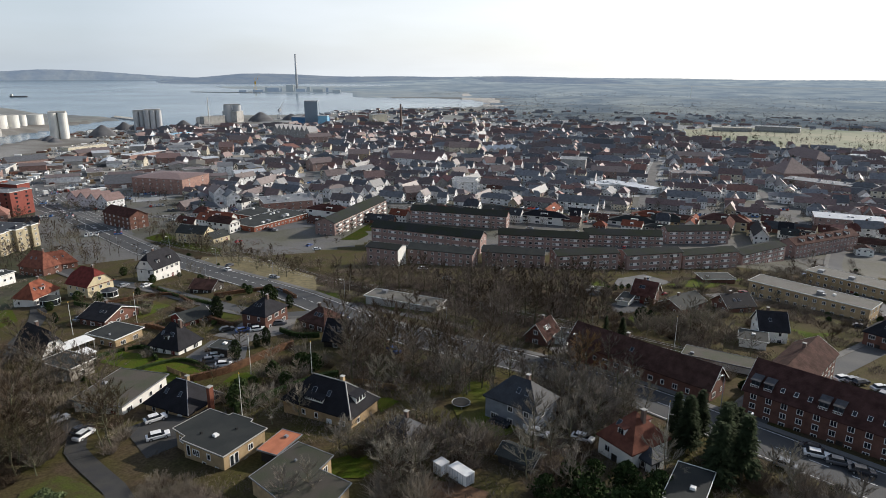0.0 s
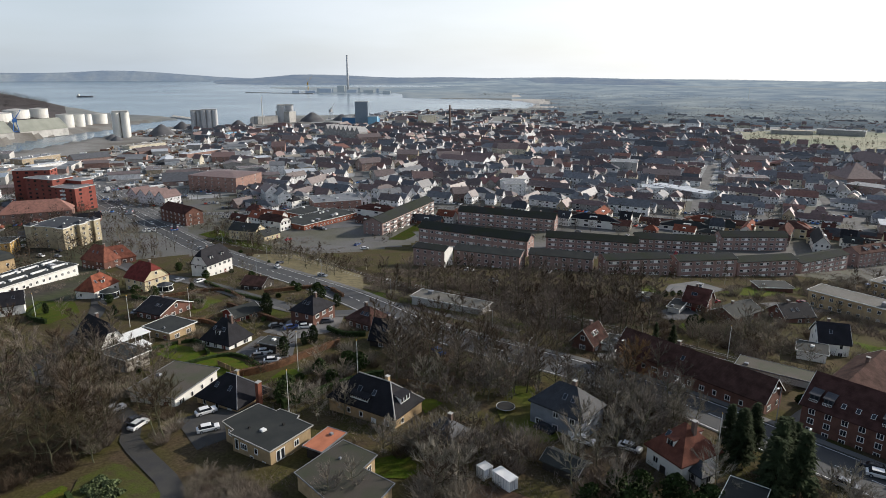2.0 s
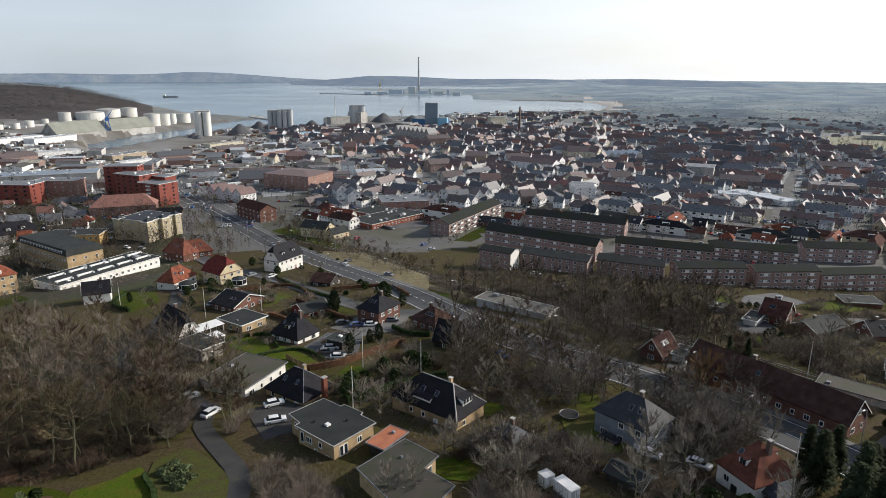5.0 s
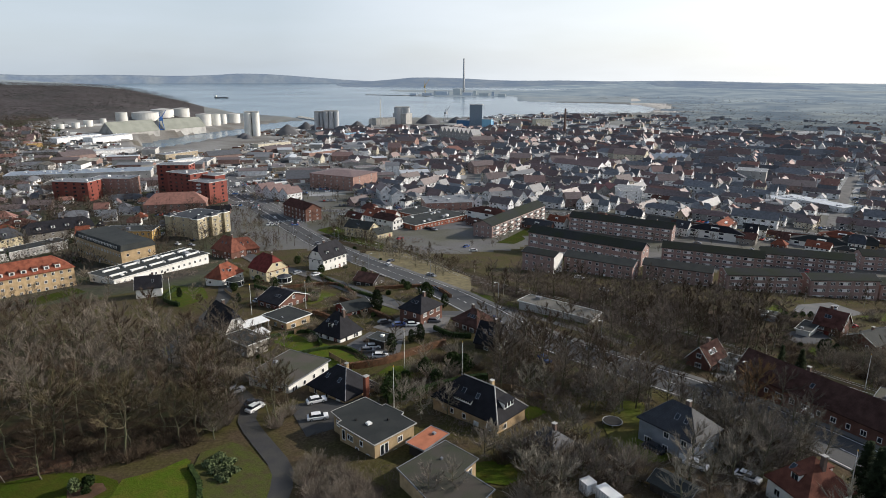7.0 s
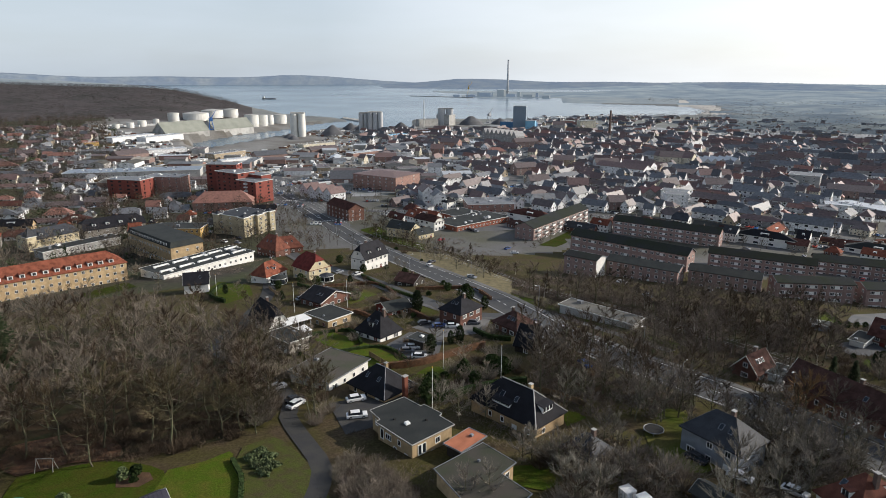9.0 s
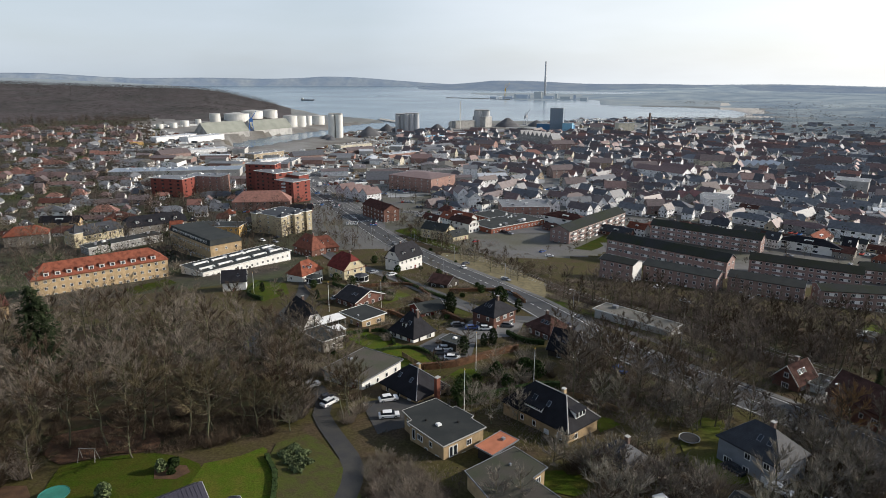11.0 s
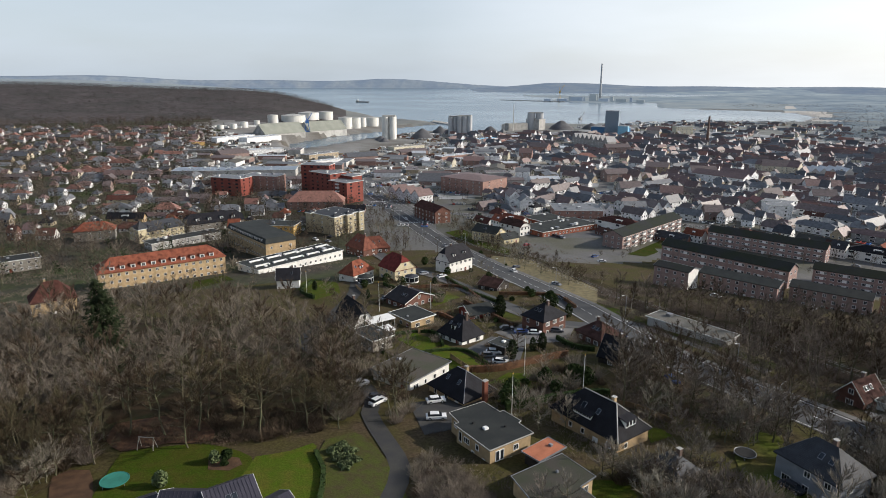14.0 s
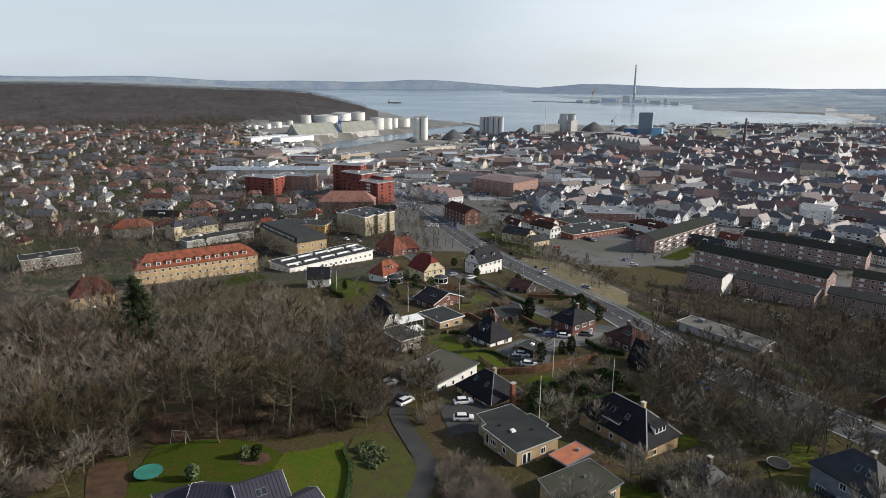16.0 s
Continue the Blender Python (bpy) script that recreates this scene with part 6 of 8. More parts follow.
def tank(x, y, r, tall, label="white cylindrical oil storage tank", mat_name="tank"):
    top = empty("storage_tank", at_ground(x, y), label, "storage tank", "tanks on the spit")
    m = Mesh()
    m.tube((0, 0, -1), (0, 0, tall), r, r, 28)
    part("shell", m.data("shell", mat_name), top)
    m = Mesh()
    m.tube((0, 0, tall), (0, 0, tall + r * 0.12), r * 1.01, r * 0.1, 28)
    part("lid", m.data("lid", "concrete"), top)
    m = Mesh()
    for i in range(7):
        a, b = 0.25 * i, 0.25 * (i + 1)
        m.tube((math.cos(a) * (r + 0.6), math.sin(a) * (r + 0.6), tall * i / 7), (math.cos(b) * (r + 0.6), math.sin(b) * (r + 0.6), tall * (i + 1) / 7), 0.25, 0.25, 4)
    part("stair", m.data("stair", "steel"), top)
    FOOT.append((x, y, 0, r, r))


for a in TANKS:
    tank(*a)


def stack(x, y, z, tall, r0, r1, label, mat_name, bands=()):
    top = empty("chimney_stack", pose(x, y, z), label, "chimney")
    m = Mesh()
    m.tube((0, 0, -2), (0, 0, tall), r0, r1, 20)
    part("shaft", m.data("shaft", mat_name, smooth=True), top)
    m = Mesh()
    m.tube((0, 0, tall), (0, 0, tall + r1 * 0.6), r1 * 1.12, r1 * 1.12, 20)
    part("rim", m.data("rim", "steel"), top)


stack(-625, 2840, 2, 152, 5.4, 3.6, "very tall grey power station chimney on the far shore", "stackgrey")
stack(-70, 1075, 3, 43, 2.1, 1.4, "tall tapering brick factory chimney in the town", "chimney")
POWER = empty("power_station", pose(-640, 2770, 2), "low dark power station halls on a spit", "power station")
for i, (a, b, w, d, t) in enumerate(((-70, 30, 50, 40, 16), (-10, 60, 30, 40, 28), (40, 40, 40, 40, 12), (110, 50, 40, 40, 10), (-140, 40, 40, 30, 7), (190, 30, 30, 30, 8), (-200, 30, 30, 30, 6), (70, 45, 12, 12, 20), (150, 40, 10, 10, 17), (-105, 35, 10, 10, 18))):
    m = Mesh()
    m.box(a - w / 2, b - d / 2, -3, a + w / 2, b + d / 2, t)
    m.box(a - w / 2 - 0.5, b - d / 2 - 0.5, t, a + w / 2 + 0.5, b + d / 2 + 0.5, t + 1)
    # hall surfaces glow with the haze of the shore materials
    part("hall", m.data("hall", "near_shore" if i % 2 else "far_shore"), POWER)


def crane(x, y, h, tall, jib, mat_name, label):
    top = empty("harbour_crane", at_ground(x, y, h), label, "crane")
    m = Mesh()
    for sx in (-1, 1):
        for sy in (-1, 1):
            m.tube((sx * 4, sy * 4, 0), (sx * 1.6, sy * 1.6, tall * 0.55), 0.6, 0.5, 6)
    m.box(-4.4, -4.4, 0.5, 4.4, 4.4, 1.5)
    part("portal", m.data("portal", mat_name), top)
    m = Mesh()
    m.box(-3, -2.5, tall * 0.55, 3, 2.5, tall * 0.72)
    part("cabin", m.data("cabin", mat_name), top)
    m = Mesh()
    m.tube((0, 0, tall * 0.7), (jib * 0.5, 0, tall * 1.2), 0.9, 0.4, 6)
    m.tube((0, 0, tall * 0.7), (-2, 0, tall * 1.0), 0.6, 0.4, 6)
    m.tube((-2, 0, tall * 1.0), (jib * 0.5, 0, tall * 1.2), 0.15, 0.15, 4)
    part("jib", m.data("jib", mat_name), top)


crane(-690, 905, 40, 26, 18, "bluepaint", "blue harbour crane on the quay")
crane(-330, 1330, 60, 26, 24, "steel", "grey harbour crane with a raised jib")
crane(-790, 2800, 20, 55, 40, "yellowpaint", "yellow gantry crane at the power station")
mast = Mesh()
mast.tube((0, 0, -1), (0, 0, 50), 0.9, 0.6, 10)
mast_ob = new("mast", mast.data("mast", "tank"))
mast_ob.matrix_basis = at_ground(-420, 1180)
tagged(mast_ob, "slender white mast on the quay", "mast")
mast_ob = new("mast", mast.data("mast", "tank"))
mast_ob.matrix_basis = pose(760, 2050, ground_z(760, 2050))
tagged(mast_ob, "distant pale lattice mast among woods", "mast")
pier = Mesh()
pier.box(-160, -4, -2, 160, 4, 2.2)
for i in range(16):
    pier.tube((-150 + i * 20, 0, -3), (-150 + i * 20, 0, 4.5), 1.2, 1.2, 6)
pier_ob = new("jetty", pier.data("jetty", "concrete"))
pier_ob.matrix_basis = pose(-900, 2750, 0, 0, 0, -12)
tagged(pier_ob, "long thin jetty out in the fjord", "jetty")
pier_ob = new("jetty", pier.data("jetty", "concrete"))
pier_ob.matrix_basis = pose(-640, 1330, 0, 0, 0, -40) @ Matrix.Diagonal((0.35, 1.5, 1, 1))
tagged(pier_ob, "short concrete jetty at the tip of the spit", "jetty")
ship = empty("cargo_ship", pose(-1440, 2250, 0, 0, 0, 12) @ Matrix.Diagonal((0.65, 0.65, 0.65, 1)), "small dark cargo ship on the fjord", "ship")
m = Mesh()
m.add([(-38, -6, 0), (34, -6, 0), (42, 0, 0), (34, 6, 0), (-38, 6, 0), (-39, -6.5, 6), (36, -6.5, 6), (46, 0, 7), (36, 6.5, 6), (-39, 6.5, 6)], [(0, 1, 6, 5), (1, 2, 7, 6), (2, 3, 8, 7), (3, 4, 9, 8), (4, 0, 5, 9), (5, 6, 7, 8, 9)])
part("hull", m.data("hull", "coal"), ship)
m = Mesh()
m.box(-36, -5, 6, -26, 5, 16)
part("superstructure", m.data("superstructure", "tank"), ship)


marina = Mesh()
mrnd = random.Random(3)
for i in range(260):
    u, off = mrnd.random(), mrnd.uniform(-70, -8)
    mx, my = -260 + 300 * u, 1520 + 200 * u + off
    w, d, t = mrnd.uniform(2, 9), mrnd.uniform(1.5, 5), mrnd.uniform(1.5, 5)
    if inside(mx, my, FJORD):
        continue
    mz = ground_z(mx, my)
    marina.box(mx - w, my - d, mz - 0.5, mx + w, my + d, mz + t, mrnd.randrange(3))
tagged(new("boats_and_huts", marina.data("boats_and_huts", "trim", "whitemetal", "concrete")), "white boats and low huts along the marina", "boats", kind="stuff")


def shed(x, y, h, L, W, e, wall, roof, label, rh=1.5):
    return building("industrial_shed", "shed", x, y, h, L, W, e, "gable" if rh else "flat", rh, wall, roof, label, 0, 0)


# ---- the town: many small houses along crooked streets ----
def near_road(x, y, gap):
    for pts, w in ROADS:
        for (ax, ay), (bx, by) in zip(pts, pts[1:]):
            dx, dy = bx - ax, by - ay
            u = max(0.0, min(1.0, ((x - ax) * dx + (y - ay) * dy) / (dx * dx + dy * dy)))
            if math.hypot(x - ax - u * dx, y - ay - u * dy) < w / 2 + gap:
                return True
    return False


CELLS, FILED = {}, [0]


def taken(x, y, rad):
    """Whether something already stands within so many metres; plots are filed in squares of the plan."""
    while FILED[0] < len(FOOT):
        q = FOOT[FILED[0]]
        FILED[0] += 1
        reach = q[3] + q[4] + 22
        for i in range(int((q[0] - reach) // 40), int((q[0] + reach) // 40) + 1):
            for j in range(int((q[1] - reach) // 40), int((q[1] + reach) // 40) + 1):
                CELLS.setdefault((i, j), []).append(q)
    for fx, fy, fh, a, b in CELLS.get((int(x // 40), int(y // 40)), ()):
        dx, dy = x - fx, y - fy
        if abs(dx) > a + b + rad or abs(dy) > a + b + rad:
            continue
        c, s = math.cos(radians(fh)), math.sin(radians(fh))
        if abs(dx * c + dy * s) < a + rad and abs(-dx * s + dy * c) < b + rad:
            return True
    return False


BITS, PLAIN = {}, {}


def far_house(L, W, e, kind, rh, wall, roof, label, rows, seed):
    """A small town house whose windows are set into its walls."""
    rnd = random.Random(seed)
    top = empty("town_house", pose(0, -60 - seed, -60), label, "house", "houses of the town")
    m = wall_mesh(kind, L, W, e, rh, 3.0)
    cover, edge = roof_mesh(kind, L, W, e, rh, 0.35)
    for fl in range(rows):
        z = (fl + 0.55) * e / rows
        for side in range(4):
            span = L if side % 2 == 0 else W
            n = max(1, int(span / 2.6))
            for i in range(n):
                if rnd.random() < 0.12:
                    continue
                q = face_pose(side, L, W, (i + 0.5 - n / 2) * span / n, z)
                for lay, w, hh, slot in ((0.03, 0.62, 0.75, 1), (0.06, 0.5, 0.62, 2)):
                    m.add([tuple(q @ Vector(p)) for p in ((-w, -lay, -hh), (w, -lay, -hh), (w, -lay, hh), (-w, -lay, hh))], [(0, 1, 2, 3)], slot)
    plain = wall_mesh(kind, L, W, e, rh, 3.0)
    for q, f, slot in ((0, k, m.m[k]) for k in range(len(m.f))):
        if slot == 2 and rnd.random() < 0.8:
            plain.add([m.v[i] for i in m.f[f]], [(0, 1, 2, 3)], 1)
    # joined copies use the wall and roof colours paled for haze
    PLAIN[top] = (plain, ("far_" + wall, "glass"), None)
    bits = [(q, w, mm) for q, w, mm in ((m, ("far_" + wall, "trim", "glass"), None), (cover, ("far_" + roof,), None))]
    part("wall", m.data("wall", wall, "trim", "glass"), top)
    part("roof", cover.data("roof", roof), top)
    c = Mesh()
    u = rnd.uniform(-0.25, 0.25) * L
    c.box(u - 0.35, -0.3, e + rh * 0.5, u + 0.35, 0.3, e + rh + 0.9)
    c.box(u - 0.42, -0.37, e + rh + 0.9, u + 0.42, 0.37, e + rh + 1.05, 1)
    part("chimney", c.data("chimney", "chimney", "concrete"), top)
    bits.append((c, ("chimney", "concrete"), None))
    BITS[top] = bits
    if kind in ("gable", "hip") and rh > 3:
        b = Mesh()
        b.box(-0.9, -W * 0.36, e + 0.3, 0.9, -W * 0.1, e + rh * 0.62)
        b.box(-0.65, -W * 0.365, e + 0.6, 0.65, -W * 0.36, e + rh * 0.5, 1)
        part("dormer", b.data("dormer", "trim", "glass"), top)
    return top


WALLS = ["white", "white", "greybrick", "brick", "white", "white", "yellow", "white", "cream"]
ROOFS = ["redbrown", "brown", "felt", "black", "redbrown", "orange", "brown", "slate"]
WORDS = {"white": "white rendered", "cream": "cream rendered", "brick": "red brick", "redbrick": "orange brick", "yellow": "yellow brick", "greybrick": "grey brick", "estate": "brown brick",
         "redbrown": "red-brown tiled", "brown": "brown tiled", "felt": "grey", "black": "black tiled", "slate": "slate", "orange": "orange tiled", "red": "red tiled"}
trnd = random.Random(77)
TEMPL = []
for i in range(34):
    wl_, rf_ = WALLS[i % len(WALLS)], ROOFS[(i * 5 + i // 9) % len(ROOFS)]
    rows = 1 + (i % 3 > 0)
    TEMPL.append(far_house(trnd.uniform(9, 14), trnd.uniform(7, 8.6), 2.9 * rows + 0.4, ("gable", "gable", "hip", "gable", "mansard")[i % 5], trnd.uniform(3.0, 4.6), wl_, rf_, "%s town house with a %s roof" % (WORDS[wl_], WORDS[rf_]), rows, i))
VILLA = []
for i in range(18):
    wl_, rf_ = ("white", "brick", "white", "yellow", "white", "cream", "white")[i % 7], ("orange", "black", "slate", "redbrown", "felt", "redbrown", "brown", "black")[(i * 3 + i // 8) % 8]
    VILLA.append(far_house(trnd.uniform(8, 11), trnd.uniform(6.5, 8), 3.0 if i % 3 else 5.4, ("gable", "hip", "mansard", "gable")[i % 4], trnd.uniform(3.0, 4.4), wl_, rf_, "%s villa with a %s roof" % (WORDS[wl_], WORDS[rf_]), 1 if i % 3 else 2, 40 + i))
USED = set()


FAR_SLOTS, FAR_V, FAR_F, FAR_M = {}, [], [], []


def put_house(x, y, h, tmpl):
    rnd = random.Random(int(x * 31 + y * 17))
    m = pose(x, y, ground_z(x, y) - 0.2, 0, 0, h) @ Matrix.Diagonal((rnd.choice((0.6, 0.7, 0.8, 0.9, 1.0, 1.25, 1.6, 2.0, 2.5)), rnd.uniform(0.7, 1.15), rnd.choice((0.65, 0.75, 0.85, 0.95, 1.1)) * (1.1 if 620 < math.hypot(x, y) < 1150 and math.atan2(x, y) > -0.45 else 0.92), 1))
    r, az = math.hypot(x, y), math.degrees(math.atan2(x, y))
    if r > (445 if az > -30 else 470) and tmpl in USED:
        FOOT.append((x, y, h, 7, 4.5))
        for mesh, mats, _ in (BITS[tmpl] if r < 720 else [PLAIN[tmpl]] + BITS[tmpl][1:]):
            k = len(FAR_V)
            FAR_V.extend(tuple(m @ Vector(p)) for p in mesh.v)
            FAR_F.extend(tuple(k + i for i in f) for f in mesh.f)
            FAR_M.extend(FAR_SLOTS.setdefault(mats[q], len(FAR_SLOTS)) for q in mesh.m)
        return None
    if tmpl not in USED:
        USED.add(tmpl)
        tmpl.matrix_basis = m
        ob = tmpl
    else:
        ob = copy_thing(tmpl, m)
        ob.matrix_basis = m
    FOOT.append((x, y, h, 7, 4.5))
    return ob


def settle(az0, az1, r0, r1, turn, bx, by, pool, chance, seed, limit, row_gap=13.0):
    """Houses in rows round the blocks of a street grid turned by so many degrees, inside a sector of the plan."""
    rnd = random.Random(seed)
    c, s = math.cos(radians(turn)), math.sin(radians(turn))
    made = 0
    spots = []
    for i in range(-40, 41):
        for j in range(-60, 61):
            for k in range(int(bx / row_gap)):
                for side in (0.24, 0.72):
                    spots.append(((i + 0.12 + 0.8 * (k + 0.5) / int(bx / row_gap)) * bx, (j + side) * by, side))
    spots.sort(key=lambda q: math.hypot(q[0], q[1]))
    for u, v, side in spots:
        u += rnd.uniform(-1.5, 1.5) + 10 * math.sin(v * 0.011)
        v += rnd.uniform(-2.0, 2.0) + 12 * math.sin(u * 0.008)
        x, y = u * c - v * s, u * s + v * c
        r, az = math.hypot(x, y), math.degrees(math.atan2(x, y))
        if not (az0 < az < az1 and r0 < r < r1) or rnd.random() > chance:
            continue
        if inside(x, y, FJORD_EDGE) or inside(x, y, PASTURE) or taken(x, y, 5.5) or near_road(x, y, 7):
            continue
        put_house(x, y, turn + rnd.choice((0, 0, 0, 90, 180)) + rnd.uniform(-6, 6), rnd.choice(pool))
        made += 1
        if made >= limit:
            break
    return made


FJORD_EDGE = [(x + (25 if x > -600 else 0), y - 25) for x, y in FJORD]
# low industrial sheds behind the harbour
srnd = random.Random(9)
FOOT.append((-545, 810, 0, 62, 125))          # the open quay
FOOT.append((-690, 880, 64, 110, 60))
for i in range(420):
    az, r = radians(srnd.uniform(-46, -15)), srnd.uniform(590, 1150)
    x, y = math.sin(az) * r, math.cos(az) * r
    L, W = srnd.uniform(14, 38), srnd.uniform(9, 17)
    if inside(x, y, FJORD) or inside(x - 30, y + 20, FJORD) or inside(x + 20, y + 30, FJORD) or taken(x, y, L * 0.42) or near_road(x, y, 10) or (r > 880 and az < radians(-21)):
        continue
    w, f = srnd.choice(("concrete", "brick", "redbrick", "white", "greybrick", "yellow")), srnd.choice(("felt", "eternit", "whitemetal", "gravel", "felt", "brown"))
    shed(x, y, srnd.choice((25, -65)) + srnd.uniform(-8, 8), L, W, srnd.uniform(3.5, 6.5), w, f, "low industrial shed with a broad flat-pitched roof", srnd.choice((0, 1.5, 2.0)))


def clutter():
    """Containers, pallets and heaps of goods in the harbour yards, too small to count."""
    rnd = random.Random(14)
    m = Mesh()
    for i in range(4200):
        az, r = radians(rnd.uniform(-48, -14)), rnd.uniform(590, 1180)
        x, y = math.sin(az) * r, math.cos(az) * r
        if inside(x, y, FJORD_EDGE) or taken(x, y, 2.5) or near_road(x, y, 2):
            continue
        z = ground_z(x, y)
        a, b_, h = rnd.uniform(1, 5), rnd.uniform(0.8, 1.6), rnd.uniform(0.8, 2.8)
        c, s = math.cos(rnd.choice((0.4, 1.97))), math.sin(rnd.choice((0.4, 1.97)))
        q = [(x + c * u * a - s * v * b_, y + s * u * a + c * v * b_) for u, v in ((-1, -1), (1, -1), (1, 1), (-1, 1))]
        m.add([(*p, z - 0.5) for p in q] + [(*p, z + h) for p in q], [(4, 5, 6, 7), (0, 1, 5, 4), (1, 2, 6, 5), (2, 3, 7, 6), (3, 0, 4, 7)], rnd.choice((0, 0, 0, 1, 1, 2, 3, 4, 5)))
    tagged(new("yard_goods", m.data("yard_goods", "trim", "concrete", "brick", "greybrick", "coal", "timber")), "containers and stacked goods in the harbour yards", "yard goods", kind="stuff")


clutter()


def far_cars():
    """Parked cars along the streets and yards of the town, as small as specks."""
    rnd = random.Random(41)
    m = Mesh()
    for i in range(460):
        az, r = radians(rnd.uniform(-48, 38)), rnd.uniform(400, 1000)
        x0, y0 = math.sin(az) * r, math.cos(az) * r
        h = radians(rnd.choice((-24, 66)) if az > -0.4 else rnd.choice((25, -65)))
        for k in range(rnd.randrange(2, 9)):
            x, y = x0 - math.sin(h) * 2.7 * k, y0 + math.cos(h) * 2.7 * k
            if inside(x, y, FJORD_EDGE) or taken(x, y, 1.5):
                continue
            z, c, s = ground_z(x, y) + 0.15, math.cos(h), math.sin(h)
            paint = rnd.choice((0, 0, 1, 2, 2, 3, 4))
            for a, b, z0, z1, t, slot in ((2.1, 0.85, 0.2, 0.9, 1.0, paint), (1.3, 0.75, 0.9, 1.42, 0.75, 5)):
                q = [(u * a, v * b) for u, v in ((-1, -1), (1, -1), (1, 1), (-1, 1))]
                m.add([(x + c * u - s * v, y + s * u + c * v, z + z0) for u, v in q] + [(x + c * u * t - s * v * t, y + s * u * t + c * v * t, z + z1) for u, v in q], [(4, 5, 6, 7), (0, 1, 5, 4), (1, 2, 6, 5), (2, 3, 7, 6), (3, 0, 4, 7)], slot)
    tagged(new("distant_cars", m.data("distant_cars", "trim", "steel", "coal", "redpaint", "bluepaint", "glass")), "rows of parked cars in the distant town", "cars", kind="stuff")


far_cars()
settle(-22, 40, 395, 700, -24, 52, 28, TEMPL, 0.93, 1, 520, 9.6)
settle(-25, 40, 700, 1180, -18, 54, 29, TEMPL, 0.92, 2, 1250, 9.6)
settle(-66, -46, 440, 1240, 30, 60, 40, VILLA, 0.7, 3, 420, 12.0)
settle(-46, -33, 400, 560, 30, 60, 40, VILLA, 0.7, 7, 60, 12.0)
settle(-12, 6, 1180, 1650, -14, 64, 44, VILLA, 0.45, 6, 200)
settle(4, 40, 1180, 2100, -10, 90, 60, VILLA, 0.5, 4, 240)

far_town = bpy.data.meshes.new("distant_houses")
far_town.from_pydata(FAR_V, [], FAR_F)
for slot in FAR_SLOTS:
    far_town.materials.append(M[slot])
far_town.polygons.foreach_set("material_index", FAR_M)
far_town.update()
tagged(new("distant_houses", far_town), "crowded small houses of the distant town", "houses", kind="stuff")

# ---- trees and shrubs ----
def tree_data(seed, tall, spread, twigs, twig_mat="twig", bark="bark", trunk_share=0.35, twig_w=0.05, upright=0.5, fork=3, light=False):
    """A bare tree: trunk and limbs in one mesh, branches and twigs in another, spread into a rounded crown."""
    rnd = random.Random(seed)
    wood, crown = Mesh(), Mesh()
    base_r = tall * 0.0095 + 0.04
    pts = [Vector((0, 0, -0.6))]
    n = 6 if not light else 3
    for i in range(n):
        pts.append(pts[-1] + Vector((rnd.uniform(-0.03, 0.03) * tall, rnd.uniform(-0.03, 0.03) * tall, tall * 0.84 / n)))
    for i in range(n):
        wood.tube(pts[i], pts[i + 1], base_r * (1 - i / n) + 0.03, base_r * (1 - (i + 1) / n) + 0.03, 5 if not light else 3, caps=False)
    heart = Vector((0, 0, tall * (trunk_share + 0.18)))
    tips = []

    def shoot(s, t, w):
        d = t - s
        side = d.cross(Vector((rnd.uniform(-1, 1), rnd.uniform(-1, 1), rnd.uniform(-1, 1)))).normalized() * w
        crown.add([tuple(s - side), tuple(s + side), tuple(t)], [(0, 1, 2)])

    limbs = 12
    for k in range(limbs):
        u = trunk_share + (0.95 - trunk_share) * (k + rnd.random()) / limbs
        f = u * n
        i = min(int(f), n - 1)
        p = pts[i].lerp(pts[i + 1], f - i)
        a = k * 2.4 + rnd.uniform(-0.5, 0.5)
        v = (u - trunk_share) / (1 - trunk_share)
        ln = spread * (1.12 - 0.75 * v ** 1.7) * rnd.uniform(0.8, 1.12)
        d = Vector((math.cos(a), math.sin(a), upright * rnd.uniform(0.6, 1.3) * (0.7 + 0.9 * v))).normalized()
        q = p
        r = base_r * (1 - u) * 0.55 + 0.03
        for j in range(3):
            e = q + d * ln / 3
            wood.tube(q, e, r * (1 - j / 3.4), r * (1 - (j + 1) / 3.4), 3, caps=False)
            for b in range(fork):
                bd = (d + Vector((rnd.uniform(-1, 1), rnd.uniform(-1, 1), rnd.uniform(-0.2, 1.3))) * 0.85).normalized()
                o = q.lerp(e, rnd.random())
                t = o + bd * ln * rnd.uniform(0.26, 0.46)
                shoot(o, t, 0.05)
                shoot(o, t, 0.05)
                tips.append((o, t, bd))
            d = (d + Vector((rnd.uniform(-0.3, 0.3), rnd.uniform(-0.3, 0.3), rnd.uniform(-0.02, 0.3)))).normalized()
            q = e
        tips.append((q - d * ln / 3, q + d * ln * 0.3, d))
    tips.append((pts[-2], pts[-1] + Vector((0, 0, tall * 0.08)), Vector((0, 0, 1))))
    for k in range(twigs):
        o, t, d = rnd.choice(tips)
        p = o.lerp(t, rnd.uniform(0.2, 1.0))
        out = (p - heart).normalized()
        w = (d * 0.7 + out * 0.8 + Vector((rnd.uniform(-0.8, 0.8), rnd.uniform(-0.8, 0.8), rnd.uniform(-0.4, 0.9)))).normalized()
        shoot(p, p + w * rnd.uniform(0.06, 0.15) * min(tall, 12), twig_w * 0.6)
    return wood.data("trunk", bark), crown.data("crown", twig_mat)


def tree_kind(data, label, category="tree", name="bare_tree"):
    return (data, label, category, name)




